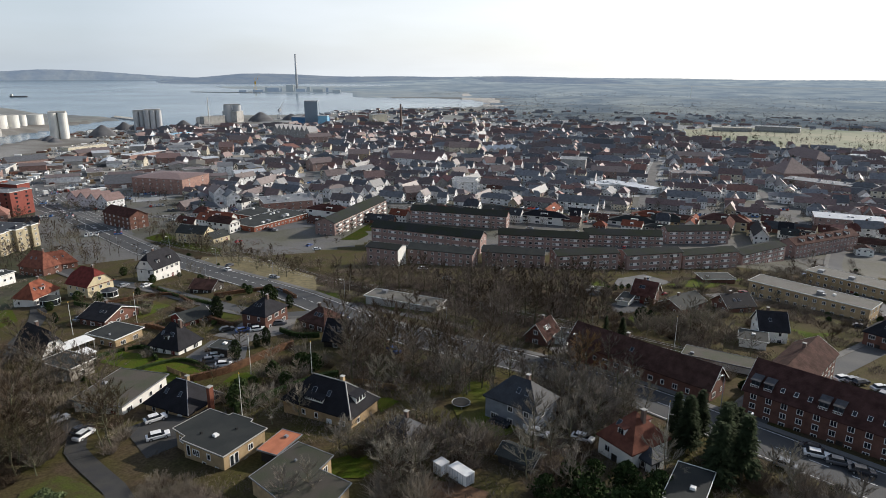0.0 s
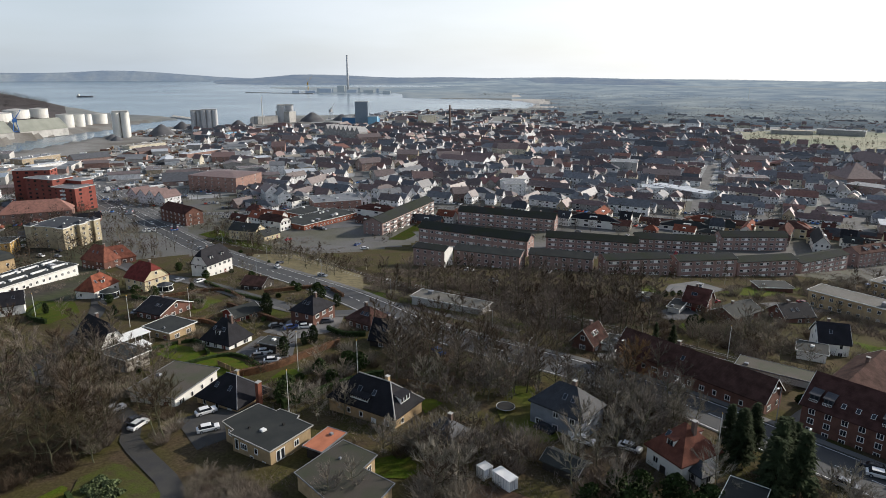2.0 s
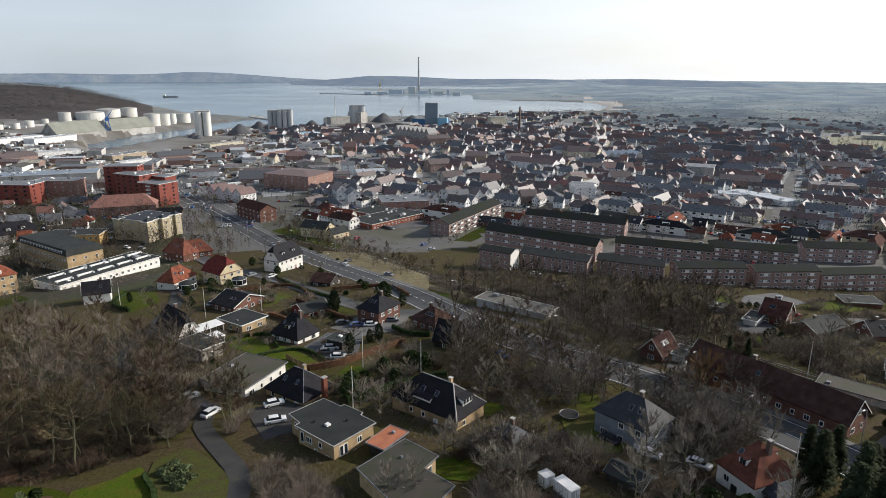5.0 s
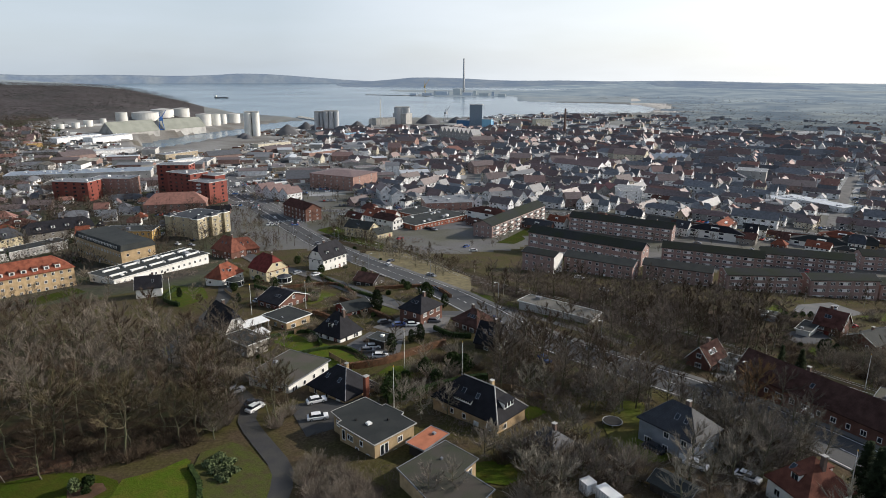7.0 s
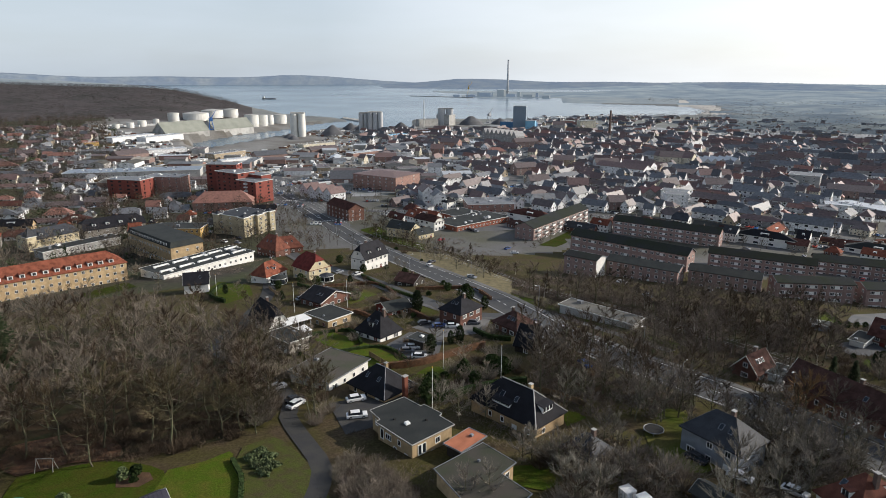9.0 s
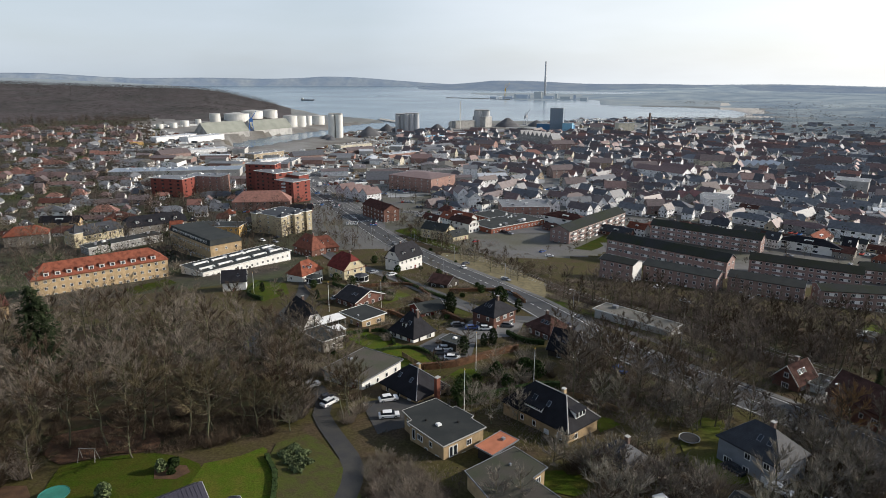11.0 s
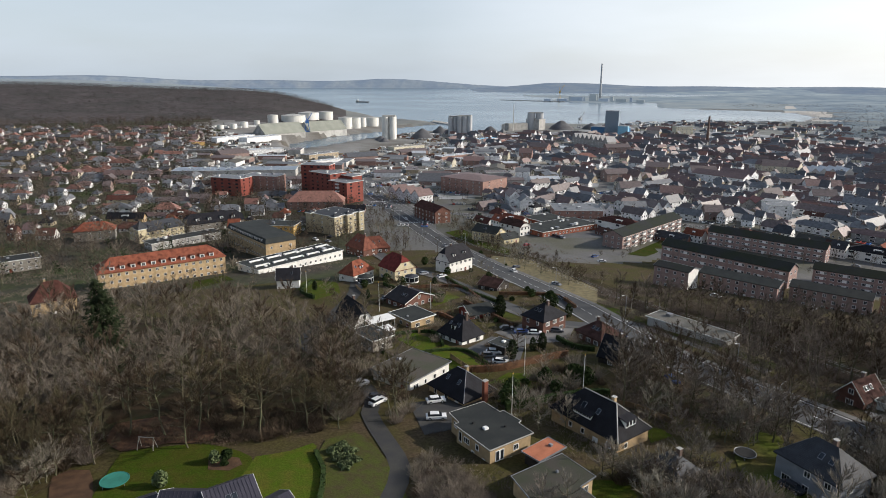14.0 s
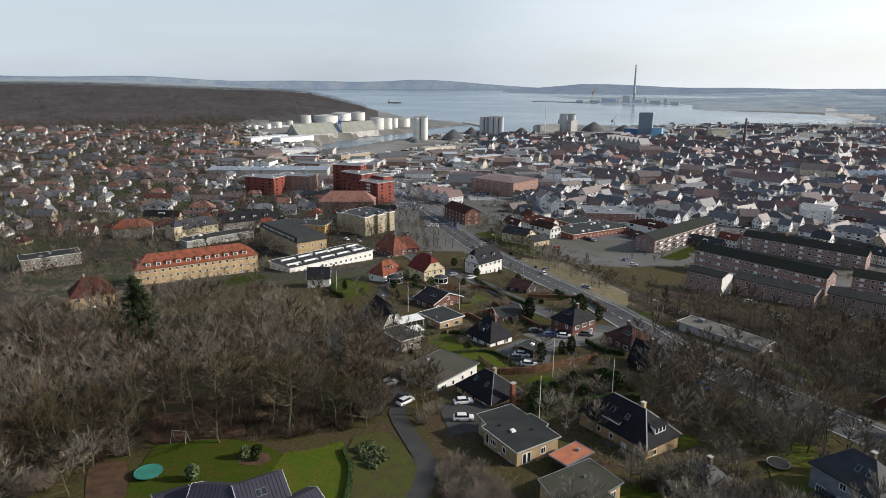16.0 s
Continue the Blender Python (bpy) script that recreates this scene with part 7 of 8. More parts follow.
def plant(kind, x, y, scale=1.0, turn=0.0, group=""):
    (wood, crown), label, category, name = kind
    top = empty(name, pose(x, y, ground_z(x, y), 0, 0, turn) @ Matrix.Diagonal((scale, scale, scale, 1)), label, category, group)
    if wood:
        part("trunk", wood, top)
    part("crown", crown, top)


TALL_GARDEN = [tree_kind(tree_data(30 + i, h, sp, 1000, "twigmid", "bark", ts, 0.05, up), lb) for i, (h, sp, ts, up, lb) in enumerate(((15, 4.8, 0.25, 0.7, "tall bare garden tree with fine brown twigs"), (13, 4.4, 0.2, 0.6, "bare garden tree with a wide open crown"), (14, 3.2, 0.25, 1.0, "slender bare tree in a garden")))]
TALL = [tree_kind(tree_data(20 + i, h, sp, 1500, tm, bk, ts, 0.042, up), lb) for i, (h, sp, tm, bk, ts, up, lb) in enumerate((
    (17, 5.0, "twig", "bark", 0.44, 0.58, "tall bare beech with fine grey-brown twigs"),
    (15, 5.2, "twigpale", "bark", 0.26, 0.5, "bare deciduous tree with a wide open crown"),
    (18, 4.0, "twigred", "bark", 0.38, 0.72, "slender bare tree with reddish twigs"),
    (14, 4.6, "twig", "bark", 0.24, 0.5, "bare tree with mossy bark and dense twigs"),
    (13, 2.5, "twigred", "pale_bark", 0.2, 1.2, "bare birch with pale bark")))]
TALL_LIGHT = [tree_kind(tree_data(20 + i, h, sp, 780, tm, bk, ts, 0.06, up, 2, True), lb) for i, (h, sp, tm, bk, ts, up, lb) in enumerate((
    (17, 4.6, "twiggrey", "bark", 0.34, 0.58, "tall bare beech with fine grey-brown twigs"),
    (15, 5.2, "twiggrey", "bark", 0.26, 0.5, "bare deciduous tree with a wide open crown"),
    (18, 4.2, "twigred", "bark", 0.38, 0.72, "slender bare tree with reddish twigs"),
    (14, 4.6, "twiggrey", "bark", 0.24, 0.5, "bare tree with mossy bark and dense twigs"),
    (13, 2.5, "twigred", "pale_bark", 0.2, 1.2, "bare birch with pale bark")))]
MID = [tree_kind(tree_data(40 + i, h, sp, 620, tm, "bark", 0.22, 0.06, 0.6), "small bare garden tree") for i, (h, sp, tm) in enumerate(((7.5, 2.8, "twigmid"), (9, 3.0, "twigmid"), (6, 2.6, "twigred")))]

MID_LIGHT = [tree_kind(tree_data(40 + i, h, sp, 300, tm, "bark", 0.22, 0.09, 0.6, 2, True), "small bare garden tree") for i, (h, sp, tm) in enumerate(((7.5, 2.8, "twiggrey"), (9, 3.0, "twiggrey"), (6, 2.6, "twigred")))]


def shrub_data(seed, tall, spread, n, mat_name, leafy):
    rnd = random.Random(seed)
    m = Mesh()
    for k in range(n):
        a, q = rnd.uniform(0, 6.28), math.sqrt(rnd.random())
        if leafy:
            h = rnd.random()
            rr = spread * (1 - (2 * h - 0.9) ** 2 * 0.6) * (0.55 + 0.45 * rnd.random()) * (1 + 0.2 * math.sin(3 * a + seed))
            p = Vector((math.cos(a) * rr * q ** 0.4, math.sin(a) * rr * q ** 0.4, tall * (0.05 + 0.95 * h)))
            s = rnd.uniform(0.16, 0.32)
            d1 = Vector((rnd.uniform(-1, 1), rnd.uniform(-1, 1), rnd.uniform(-1, 1))).normalized() * s
            d2 = d1.cross(Vector((rnd.uniform(-1, 1), rnd.uniform(-1, 1), rnd.uniform(-1, 1)))).normalized() * s * 0.7
            m.add([tuple(p - d1), tuple(p + d2), tuple(p + d1), tuple(p - d2)], [(0, 1, 2, 3)])
        else:
            p = Vector((math.cos(a) * q * spread * 0.45, math.sin(a) * q * spread * 0.45, -0.1))
            d = Vector((math.cos(a) * q * 0.7 + rnd.uniform(-0.3, 0.3), math.sin(a) * q * 0.7 + rnd.uniform(-0.3, 0.3), 1.0)).normalized()
            for j in range(3):
                ln = tall * rnd.uniform(0.25, 0.42)
                e = p + d * ln
                s = d.cross(Vector((rnd.uniform(-1, 1), rnd.uniform(-1, 1), 0.2))).normalized() * (0.035 - 0.009 * j)
                m.add([tuple(p - s), tuple(p + s), tuple(e + s * 0.7), tuple(e - s * 0.7)], [(0, 1, 2, 3)])
                p = e
                d = (d + Vector((rnd.uniform(-0.6, 0.6), rnd.uniform(-0.6, 0.6), rnd.uniform(-0.3, 0.3)))).normalized()
    return None, m.data("crown", mat_name)


BRUSH = [tree_kind(shrub_data(80 + i, h, sp, 200, tm, False), lb, "shrub", "bare_shrub") for i, (h, sp, tm, lb) in enumerate((
    (3.2, 2.6, "brush", "tangle of bare brown brushwood"), (2.2, 2.4, "twigred", "bare reddish shrub with upright twigs"), (4.2, 2.4, "brush", "tall thicket of bare stems")))]
GREEN = [tree_kind(shrub_data(90 + i, h, sp, 900, tm, True), lb, "shrub", "evergreen_shrub") for i, (h, sp, tm, lb) in enumerate((
    (2.0, 1.3, "evergreen", "rounded dark evergreen shrub"), (4.2, 2.2, "evergreen", "broad dark evergreen garden bush"), (5.5, 1.7, "needle", "dark columnar yew in a garden")))]


def conifer_data(seed, tall, spread):
    rnd = random.Random(seed)
    wood, m = Mesh(), Mesh()
    wood.tube((0, 0, -0.5), (0, 0, tall), tall * 0.018 + 0.05, 0.03, 6, caps=False)
    for k in range(int(tall * 22)):
        h = rnd.uniform(0.12, 1.0)
        a = rnd.uniform(0, 6.28)
        ln = spread * (1.04 - h) ** 0.8 * rnd.uniform(0.7, 1.1)
        d = Vector((math.cos(a), math.sin(a), -0.12))
        side = Vector((-math.sin(a), math.cos(a), 0))
        p = Vector((0, 0, h * tall))
        for j in range(9):
            u0 = rnd.uniform(0.1, 0.95)
            q = p + d * ln * u0
            w = (d * rnd.uniform(0.2, 1.0) + side * rnd.uniform(-1, 1) + Vector((0, 0, rnd.uniform(-0.5, 0.15)))).normalized() * rnd.uniform(0.55, 1.1)
            c = w.cross(Vector((rnd.uniform(-0.3, 0.3), rnd.uniform(-0.3, 0.3), 1))).normalized() * 0.24
            m.add([tuple(q - c), tuple(q + c), tuple(q + w)], [(0, 1, 2)])
    return wood.data("trunk", "bark"), m.data("crown", "needle")


CONIFER = [tree_kind(conifer_data(7, 19, 7.4), "tall dark spruce standing among bare trees", "tree", "spruce"),
           tree_kind(conifer_data(8, 11, 3.0), "dark green conifer beside houses", "tree", "conifer"),
           tree_kind(conifer_data(9, 6.5, 1.8), "dark green garden conifer", "tree", "conifer")]


JOIN = {}
# houses that stand free of trees on the side of the valley's head
OPEN = [(15.7, 115.6), (33, 100), (3, 93), (-39.5, 102.5), (-28.5, 100.6), (-53, 121), (-24, 91), (38, 90), (-16, 115), (-70, 156), (-54, 179), (-91, 168), (76, 113), (-64, 140), (4, 118), (-140.9, 99.3)]


def screens(x, y):
    """Whether a tree here would stand close before one of those houses."""
    for hx, hy in OPEN:
        d = math.hypot(hx, hy)
        along, off = (x * hx + y * hy) / d, (x * hy - y * hx) / d
        if d - 13 < along < d + 2 and abs(off) < 6.0:
            return True
    return False


def join_tree(kind, x, y, scale, turn, group):
    """Adds a tree to the joined mass of its grove."""
    m = pose(x, y, ground_z(x, y), 0, 0, turn) @ Matrix.Diagonal((scale, scale, scale, 1))
    vv, ff, mm, slots = JOIN.setdefault(group, ([], [], [], {}))
    rot = np.array(m)[:3, :3]
    off = np.array(m)[:3, 3]
    for d in kind[0]:
        if d is None:
            continue
        co = np.empty(len(d.vertices) * 3)
        d.vertices.foreach_get("co", co)
        k = sum(len(q) for q in vv)
        vv.append(co.reshape(-1, 3) @ rot.T + off)
        ff.extend(tuple(k + i for i in q.vertices) for q in d.polygons)
        mm.extend([slots.setdefault(d.materials[0].name, len(slots))] * len(d.polygons))


# gardens and yards that stand open between the trees
YARDS = ([(53, 192), (56, 206), (66, 214), (72, 200), (66, 194), (63, 181), (56, 180)], [(54, 228), (58, 242), (72, 252), (86, 262), (94, 246), (80, 234), (60, 224)],
         [(26, 152), (20, 166), (36, 168), (37, 160)], [(17, 100), (16, 111), (25, 110), (29, 103)])


def grove(outline, kinds, count, gap, seed, group, s0=0.85, s1=1.15, clear=1.5, road_gap=1.5, single=9999.0, thin=None):
    rnd = random.Random(seed)
    xs, ys = [p[0] for p in outline], [p[1] for p in outline]
    done, tries = [], 0
    while len(done) < count and tries < count * 40:
        tries += 1
        x, y = rnd.uniform(min(xs), max(xs)), rnd.uniform(min(ys), max(ys))
        if not inside(x, y, outline) or taken(x, y, clear) or near_road(x, y, road_gap) or screens(x, y) or any(inside(x, y, q) for q in YARDS) or any((x - a) ** 2 + (y - b) ** 2 < gap * gap for a, b in done):
            continue
        done.append((x, y))
        kind = rnd.choice(kinds)
        if math.hypot(x, y) < min(single, 131.0):
            plant(kind, x, y, rnd.uniform(s0, s1), rnd.uniform(0, 360), group)
        else:
            join_tree(TALL_LIGHT[TALL.index(kind)] if kind in TALL else TALL_LIGHT[TALL_GARDEN.index(kind) + 1] if kind in TALL_GARDEN else MID_LIGHT[MID.index(kind)] if kind in MID else kind, x, y, rnd.uniform(s0, s1), rnd.uniform(0, 360), group)


grove(FOREST_LEFT, TALL[:4], 215, 4.2, 1, "trees of the hillside wood", single=150)
grove([(-108, 40), (-108, 68), (-106, 75), (-86, 79), (-72, 92), (-72, 104), (-90, 108), (-120, 86)], BRUSH[1:2], 34, 2.0, 2, "brushwood at the edge of the wood", 0.6, 1.1)
grove(WOOD_MID, TALL, 110, 4.2, 3, "trees along the railway", 0.6, 0.95, single=205)
grove(WOOD_LOW, TALL_GARDEN, 46, 3.6, 4, "trees between the gardens", 0.6, 0.9)
grove([(-48, 92), (-44, 92), (-38, 88), (-26, 84), (-36, 74), (-44, 77)], BRUSH, 70, 1.1, 5, "brushwood beside the lane", 0.4, 0.75)
grove([(-22, 96), (-9, 112), (2, 117), (9, 101), (-2, 84), (-20, 84)], BRUSH + MID[:1] + MID[2:], 70, 2.0, 6, "brushwood in the gardens", 0.7, 1.2)
grove([(20, 126), (40, 150), (46, 130), (30, 104), (44, 88), (16, 84), (11, 97)], BRUSH + MID + TALL_GARDEN[1:2], 62, 2.6, 7, "trees and brushwood", 0.7, 1.1)
grove([(56, 205), (75, 195), (84, 161), (64, 160), (46, 172)], MID + BRUSH, 36, 3.0, 8, "garden trees", 0.8, 1.2, single=175)
grove([(-73, 92), (-58, 100), (-60, 110), (-76, 138), (-112, 156), (-100, 128), (-80, 108)], TALL[:2] + TALL[3:4], 40, 3.0, 9, "trees by the lane", 0.55, 0.8, road_gap=0.6)
grove([(-73, 92), (-58, 100), (-60, 110), (-76, 138), (-112, 156), (-100, 128), (-80, 108)], BRUSH, 30, 2.0, 16, "brushwood by the lane", 0.7, 1.1, road_gap=0.4)
grove([(-40, 118), (-24, 140), (-36, 150), (-50, 128)], BRUSH + GREEN[:2] + MID[:1], 26, 2.6, 10, "garden shrubs", 0.8, 1.2)
grove([(-150, 195), (-135, 320), (-27, 195), (-39, 135), (-84, 131)], MID + GREEN + BRUSH, 90, 5.0, 11, "garden trees", 0.55, 1.0, single=175)
grove([(-14, 100), (-6, 112), (2, 108), (2, 98), (-6, 96)], MID + BRUSH[2:], 14, 2.2, 51, "brushwood in the gardens", 0.6, 0.9)
grove([(24, 107), (28, 113), (34, 112), (28, 104)], MID, 7, 2.2, 52, "trees and brushwood", 0.5, 0.8)
grove([(-300, 470), (-180, 370), (-100, 285), (-60, 240), (-50, 250), (-100, 305), (-170, 385), (-290, 480)], MID, 46, 5.0, 12, "street trees", 0.8, 1.15, single=175, road_gap=0.5)
grove([(-10, 256), (70, 256), (160, 288), (190, 320), (190, 300), (160, 262), (80, 235), (10, 240)], MID + TALL[4:], 44, 5.0, 13, "trees in front of the blocks", 0.55, 0.75, single=175)
grove([(-165, 352), (-95, 288), (-60, 250), (-48, 262), (-85, 300), (-140, 362)], MID + TALL[4:], 60, 3.6, 18, "trees along the railway land", 0.45, 0.75, single=100)
grove([(-70, 330), (-35, 335), (200, 400), (330, 380), (330, 420), (100, 470), (-60, 460)], MID, 90, 6.0, 19, "trees round the blocks", 0.5, 0.9, single=100)
grove([(60, 120), (150, 190), (200, 300), (120, 260), (60, 215)], MID + BRUSH + GREEN[:1], 60, 5.5, 14, "garden trees", 0.7, 1.1, single=175)
grove([(-420, 170), (-400, 420), (-230, 300), (-180, 210), (-220, 120)], MID + TALL[1:2], 70, 7.0, 15, "garden trees", 0.7, 1.0, single=175)
grove([(25, 122), (20, 136), (30, 150), (52, 132), (40, 118)], TALL_GARDEN + BRUSH + MID, 20, 2.8, 17, "trees behind the grey house", 0.55, 0.85)
grove([(-187.3, 296.7), (-169.1, 275.3), (-154.7, 288.4), (-193.3, 345.5), (-225.1, 370.9), (-221.9, 354.8)], TALL_GARDEN + MID, 34, 4.0, 61, "trees beside the junction", 0.5, 0.75, road_gap=0.5)
grove([(-336.7, 185.2), (-330.8, 228.8), (-385.3, 272.6), (-445.5, 285.4), (-445.9, 242.3)], TALL_GARDEN + MID, 40, 6.0, 62, "trees round the school yard", 0.6, 0.9)
plant(CONIFER[0], -140.9, 99.3, 1.3, 20)
for tx, ty, tk, ts, tr in ((-101.5, 66.5, 1, 0.92, 20), (-107.0, 63.0, 3, 0.95, 140), (-104.5, 58.5, 1, 0.8, 75), (-110.5, 56.5, 0, 0.8, 210), (-98.5, 53.0, 3, 0.62, 300), (-112.0, 68.5, 1, 0.95, 260)):
    plant(TALL[tk], tx, ty, ts, tr, "trees of the hillside wood")
plant(CONIFER[1], 50.0, 167.9, 0.55, 30)
plant(CONIFER[1], 46.8, 173.0, 0.45, 110)
plant(CONIFER[1], 47.5, 97, 1.15, 80)
plant(CONIFER[1], 44, 103.5, 1.0, 10)
plant(CONIFER[1], 50, 94, 1.1, 200)
plant(CONIFER[1], 45, 92, 1.05, 140)
plant(CONIFER[1], 52, 99, 0.9, 60)
for i, (cx, cy) in enumerate(((44.6, 110.0), (44.6, 104.1), (47.3, 98.9), (50.5, 101.1), (53.6, 104.2), (48.4, 108.7), (46.9, 94.0))):
    plant(CONIFER[1], cx, cy, (0.8, 0.95, 0.75, 1.0, 0.8, 0.9, 0.7)[i], 77 * i)
for i, (cx, cy) in enumerate(((20.9, 90.9), (24.9, 92.6), (29.2, 89.1), (34.4, 89.0), (16.0, 87.1))):
    plant(GREEN[1], cx, cy, (1.1, 0.9, 1.3, 1.0, 1.0)[i], 50 * i)
for i, (cx, cy) in enumerate(((-76.8, 100.4), (-77.7, 105.2), (-78.4, 110.7), (-84.6, 113.8), (-82, 119.3), (-87.3, 119.9), (-98.0, 131.2))):
    plant(TALL[i % 4], cx, cy, 0.7 + 0.04 * i, 47 * i, "trees by the lane")
grove([(-34, 172), (-14, 148), (8, 132), (28, 117), (20, 108), (0, 124), (-24, 150)], TALL_GARDEN + MID, 30, 3.0, 27, "trees beside the main road", 0.5, 0.8, road_gap=0.4)
grove([(0, 178), (24, 160), (48, 141), (42, 132), (16, 150), (-8, 168)], TALL_GARDEN + MID[:1], 22, 3.0, 28, "trees beside the main road", 0.5, 0.75, road_gap=0.4)
grove([(-36, 180), (-24, 170), (-6, 152), (14, 139), (30, 131), (42, 118), (34, 112), (18, 126), (-2, 140), (-22, 158), (-40, 176)], TALL_GARDEN + MID[:2], 52, 2.8, 37, "trees beside the main road", 0.45, 0.8, road_gap=0.6)
grove([(24.2, 143.4), (36, 131), (41, 121), (36.9, 111.3), (31.1, 114.6), (26.6, 126.7)], TALL_GARDEN + MID, 16, 2.8, 23, "trees beside the main road", 0.5, 0.75, road_gap=0.2)
grove([(49.4, 89.0), (56.5, 101.0), (63, 96), (67, 88), (60, 80)], BRUSH + MID[:1] + GREEN[:1], 16, 2.4, 24, "shrubs beside the road", 0.7, 1.1, road_gap=0.3)
grove([(-207.7, 99.0), (-174.3, 99.8), (-126.8, 85.6), (-111.0, 74.1), (-104, 53.5), (-112, 42), (-160, 40)], [TALL[1], TALL[3], TALL[3]], 66, 3.2, 25, "trees of the hillside wood", 0.8, 1.1)
grove([(-113, 44), (-112, 62), (-108, 72), (-103, 66), (-104, 52), (-106, 44)], MID + BRUSH, 26, 2.0, 45, "bushes at the edge of the lawn", 0.8, 1.3)
plant(GREEN[1], 22, 84, 1.5, 0)
plant(GREEN[1], 26, 81, 1.4, 120)
plant(GREEN[1], 18, 82, 1.2, 50)
plant(GREEN[1], 31, 84, 1.3, 50)
plant(GREEN[2], -69, 186, 1.3, 0)
plant(GREEN[1], -58, 205, 1.4, 0)
plant(GREEN[2], -47, 160, 0.9, 0)
plant(GREEN[2], -49, 158, 0.7, 50)
IVY = tree_kind(shrub_data(99, 1.0, 1.5, 700, "ivy", True), "low mound of pale green ivy", "shrub", "ivy_mound")
plant(IVY, -63.7, 86.7, 1.0, 0)
plant(IVY, -63.6, 89.2, 1.0, 50)
plant(IVY, -61.1, 88.0, 1.0, 100)
plant(IVY, -61.3, 85.0, 1.0, 150)
plant(IVY, -59.0, 85.6, 1.0, 200)
plant(IVY, -58.9, 83.3, 1.0, 250)
CONE = tree_kind(shrub_data(97, 2.6, 1.2, 800, "ivy", True), "rounded yellow-green conifer bush on the lawn", "shrub", "evergreen_shrub")
plant(CONE, -83.8, 65.7, 1.1, 0)
plant(CONE, -81.4, 75.3, 0.9, 60)
plant(GREEN[0], -80.4, 77.2, 0.9, 90)
plant(GREEN[0], -79.0, 75.2, 0.6, 20)
for cx, cy in [(-20.8, 86.6), (-23.8, 84.5)]:
    plant(MID[1], cx, cy, 0.9, 40 * cx)
OCHRE = tree_kind(tree_data(66, 10, 3.6, 1100, "twigochre", "bark", 0.15, 0.06, 0.8), "bare tree with a dense ochre-brown crown")
for gx, gy, gs in ((55.4, 189.0, 0.4), (52.4, 192.6, 0.45), (57.0, 222.6, 0.5), (60.0, 223.8, 0.5), (63.0, 225.2, 0.55), (66.0, 226.8, 0.5), (69.0, 228.6, 0.5)):
    plant(GREEN[1], gx, gy, gs, gx * 37)
for gx, gy, gs in ((58.8, 182.3, 0.9), (60.3, 182.8, 0.95), (62.8, 183.9, 0.7)):
    plant(GREEN[2], gx, gy, gs, gx * 37)
plant(OCHRE, 34.1, 138.6, 1.2, 30)
plant(OCHRE, 31.4, 140.4, 0.7, 130)
for cx, cy, cs in ((-37.8, 114.2, 0.62), (-33.0, 112.4, 0.7), (-28.6, 114.8, 0.66), (-31.0, 118.0, 0.6)):
    plant(TALL_GARDEN[1], cx, cy, cs, 50 * cs * cx)


for group, (vv, ff, mm, slots) in JOIN.items():
    d = bpy.data.meshes.new("trees")
    d.from_pydata(np.concatenate(vv).tolist(), [], ff)
    for slot in slots:
        d.materials.append(bpy.data.materials[slot])
    d.polygons.foreach_set("material_index", mm)
    d.update()
    tagged(new("distant_trees", d), "leafless %s farther down the slope" % group, "trees", kind="stuff")


def far_trees(name, label, zones, seed, mat_name="twig", w0=0.11, grow=1.0):
    """Small bare trees among the distant houses, as one mass."""
    rnd = random.Random(seed)
    vv, ff = [], []
    for az0, az1, r0, r1, count in zones:
        for _ in range(count):
            az, r = radians(rnd.uniform(az0, az1)), math.sqrt(rnd.uniform(r0 * r0, r1 * r1))
            x, y = math.sin(az) * r, math.cos(az) * r
            if inside(x, y, FJORD_EDGE) or taken(x, y, 0.4) or near_road(x, y, 1.0):
                continue
            o = Vector((x, y, ground_z(x, y)))
            h, s = rnd.uniform(5, 11) * grow, rnd.uniform(1.6, 3.2) * grow
            k = len(vv)
            vv += [tuple(o + Vector(q)) for q in ((-0.15, 0, -0.5), (0.15, 0, -0.5), (0, 0, h * 0.8), (0, -0.15, -0.5), (0, 0.15, -0.5))]
            ff += [(k, k + 1, k + 2), (k + 3, k + 4, k + 2)]
            for t in range(34):
                a, u = rnd.uniform(0, 6.28), rnd.random()
                q = o + Vector((math.cos(a) * s * rnd.random() * (1.1 - 0.6 * u), math.sin(a) * s * rnd.random() * (1.1 - 0.6 * u), h * (0.28 + 0.6 * u)))
                d = Vector((math.cos(a) + rnd.uniform(-0.4, 0.4), math.sin(a) + rnd.uniform(-0.4, 0.4), rnd.uniform(0.3, 1.5))).normalized() * rnd.uniform(0.8, 1.9) * grow
                w = d.cross(Vector((rnd.uniform(-1, 1), rnd.uniform(-1, 1), 0.3))).normalized() * w0
                k = len(vv)
                vv += [tuple(q - w), tuple(q + w), tuple(q + d)]
                ff.append((k, k + 1, k + 2))
    d = bpy.data.meshes.new(name)
    d.from_pydata(vv, [], ff)
    d.materials.append(M[mat_name])
    d.update()
    tagged(new(name, d), label, "trees", kind="stuff")


far_trees("distant_trees", "small bare trees among the distant houses", ((-24, 42, 390, 1150, 2100), (-46, -33, 330, 600, 350), (-12, 44, 1150, 2000, 700), (-34, -20, 330, 560, 160)), 21)

far_trees("distant_trees", "small bare trees between the villas", ((-68, -45, 330, 1280, 3600), (-46, -33, 330, 600, 300)), 23, "twigfar", 0.14, 1.3)
far_trees("distant_trees", "reddish bare trees between the villas", ((-68, -45, 330, 1280, 1500),), 24, "twigfar", 0.12, 1.2)
far_trees("distant_trees", "dark evergreen trees among the villas", ((-68, -44, 330, 1250, 260), (-24, 42, 400, 1100, 130)), 22, "needle", 0.34)


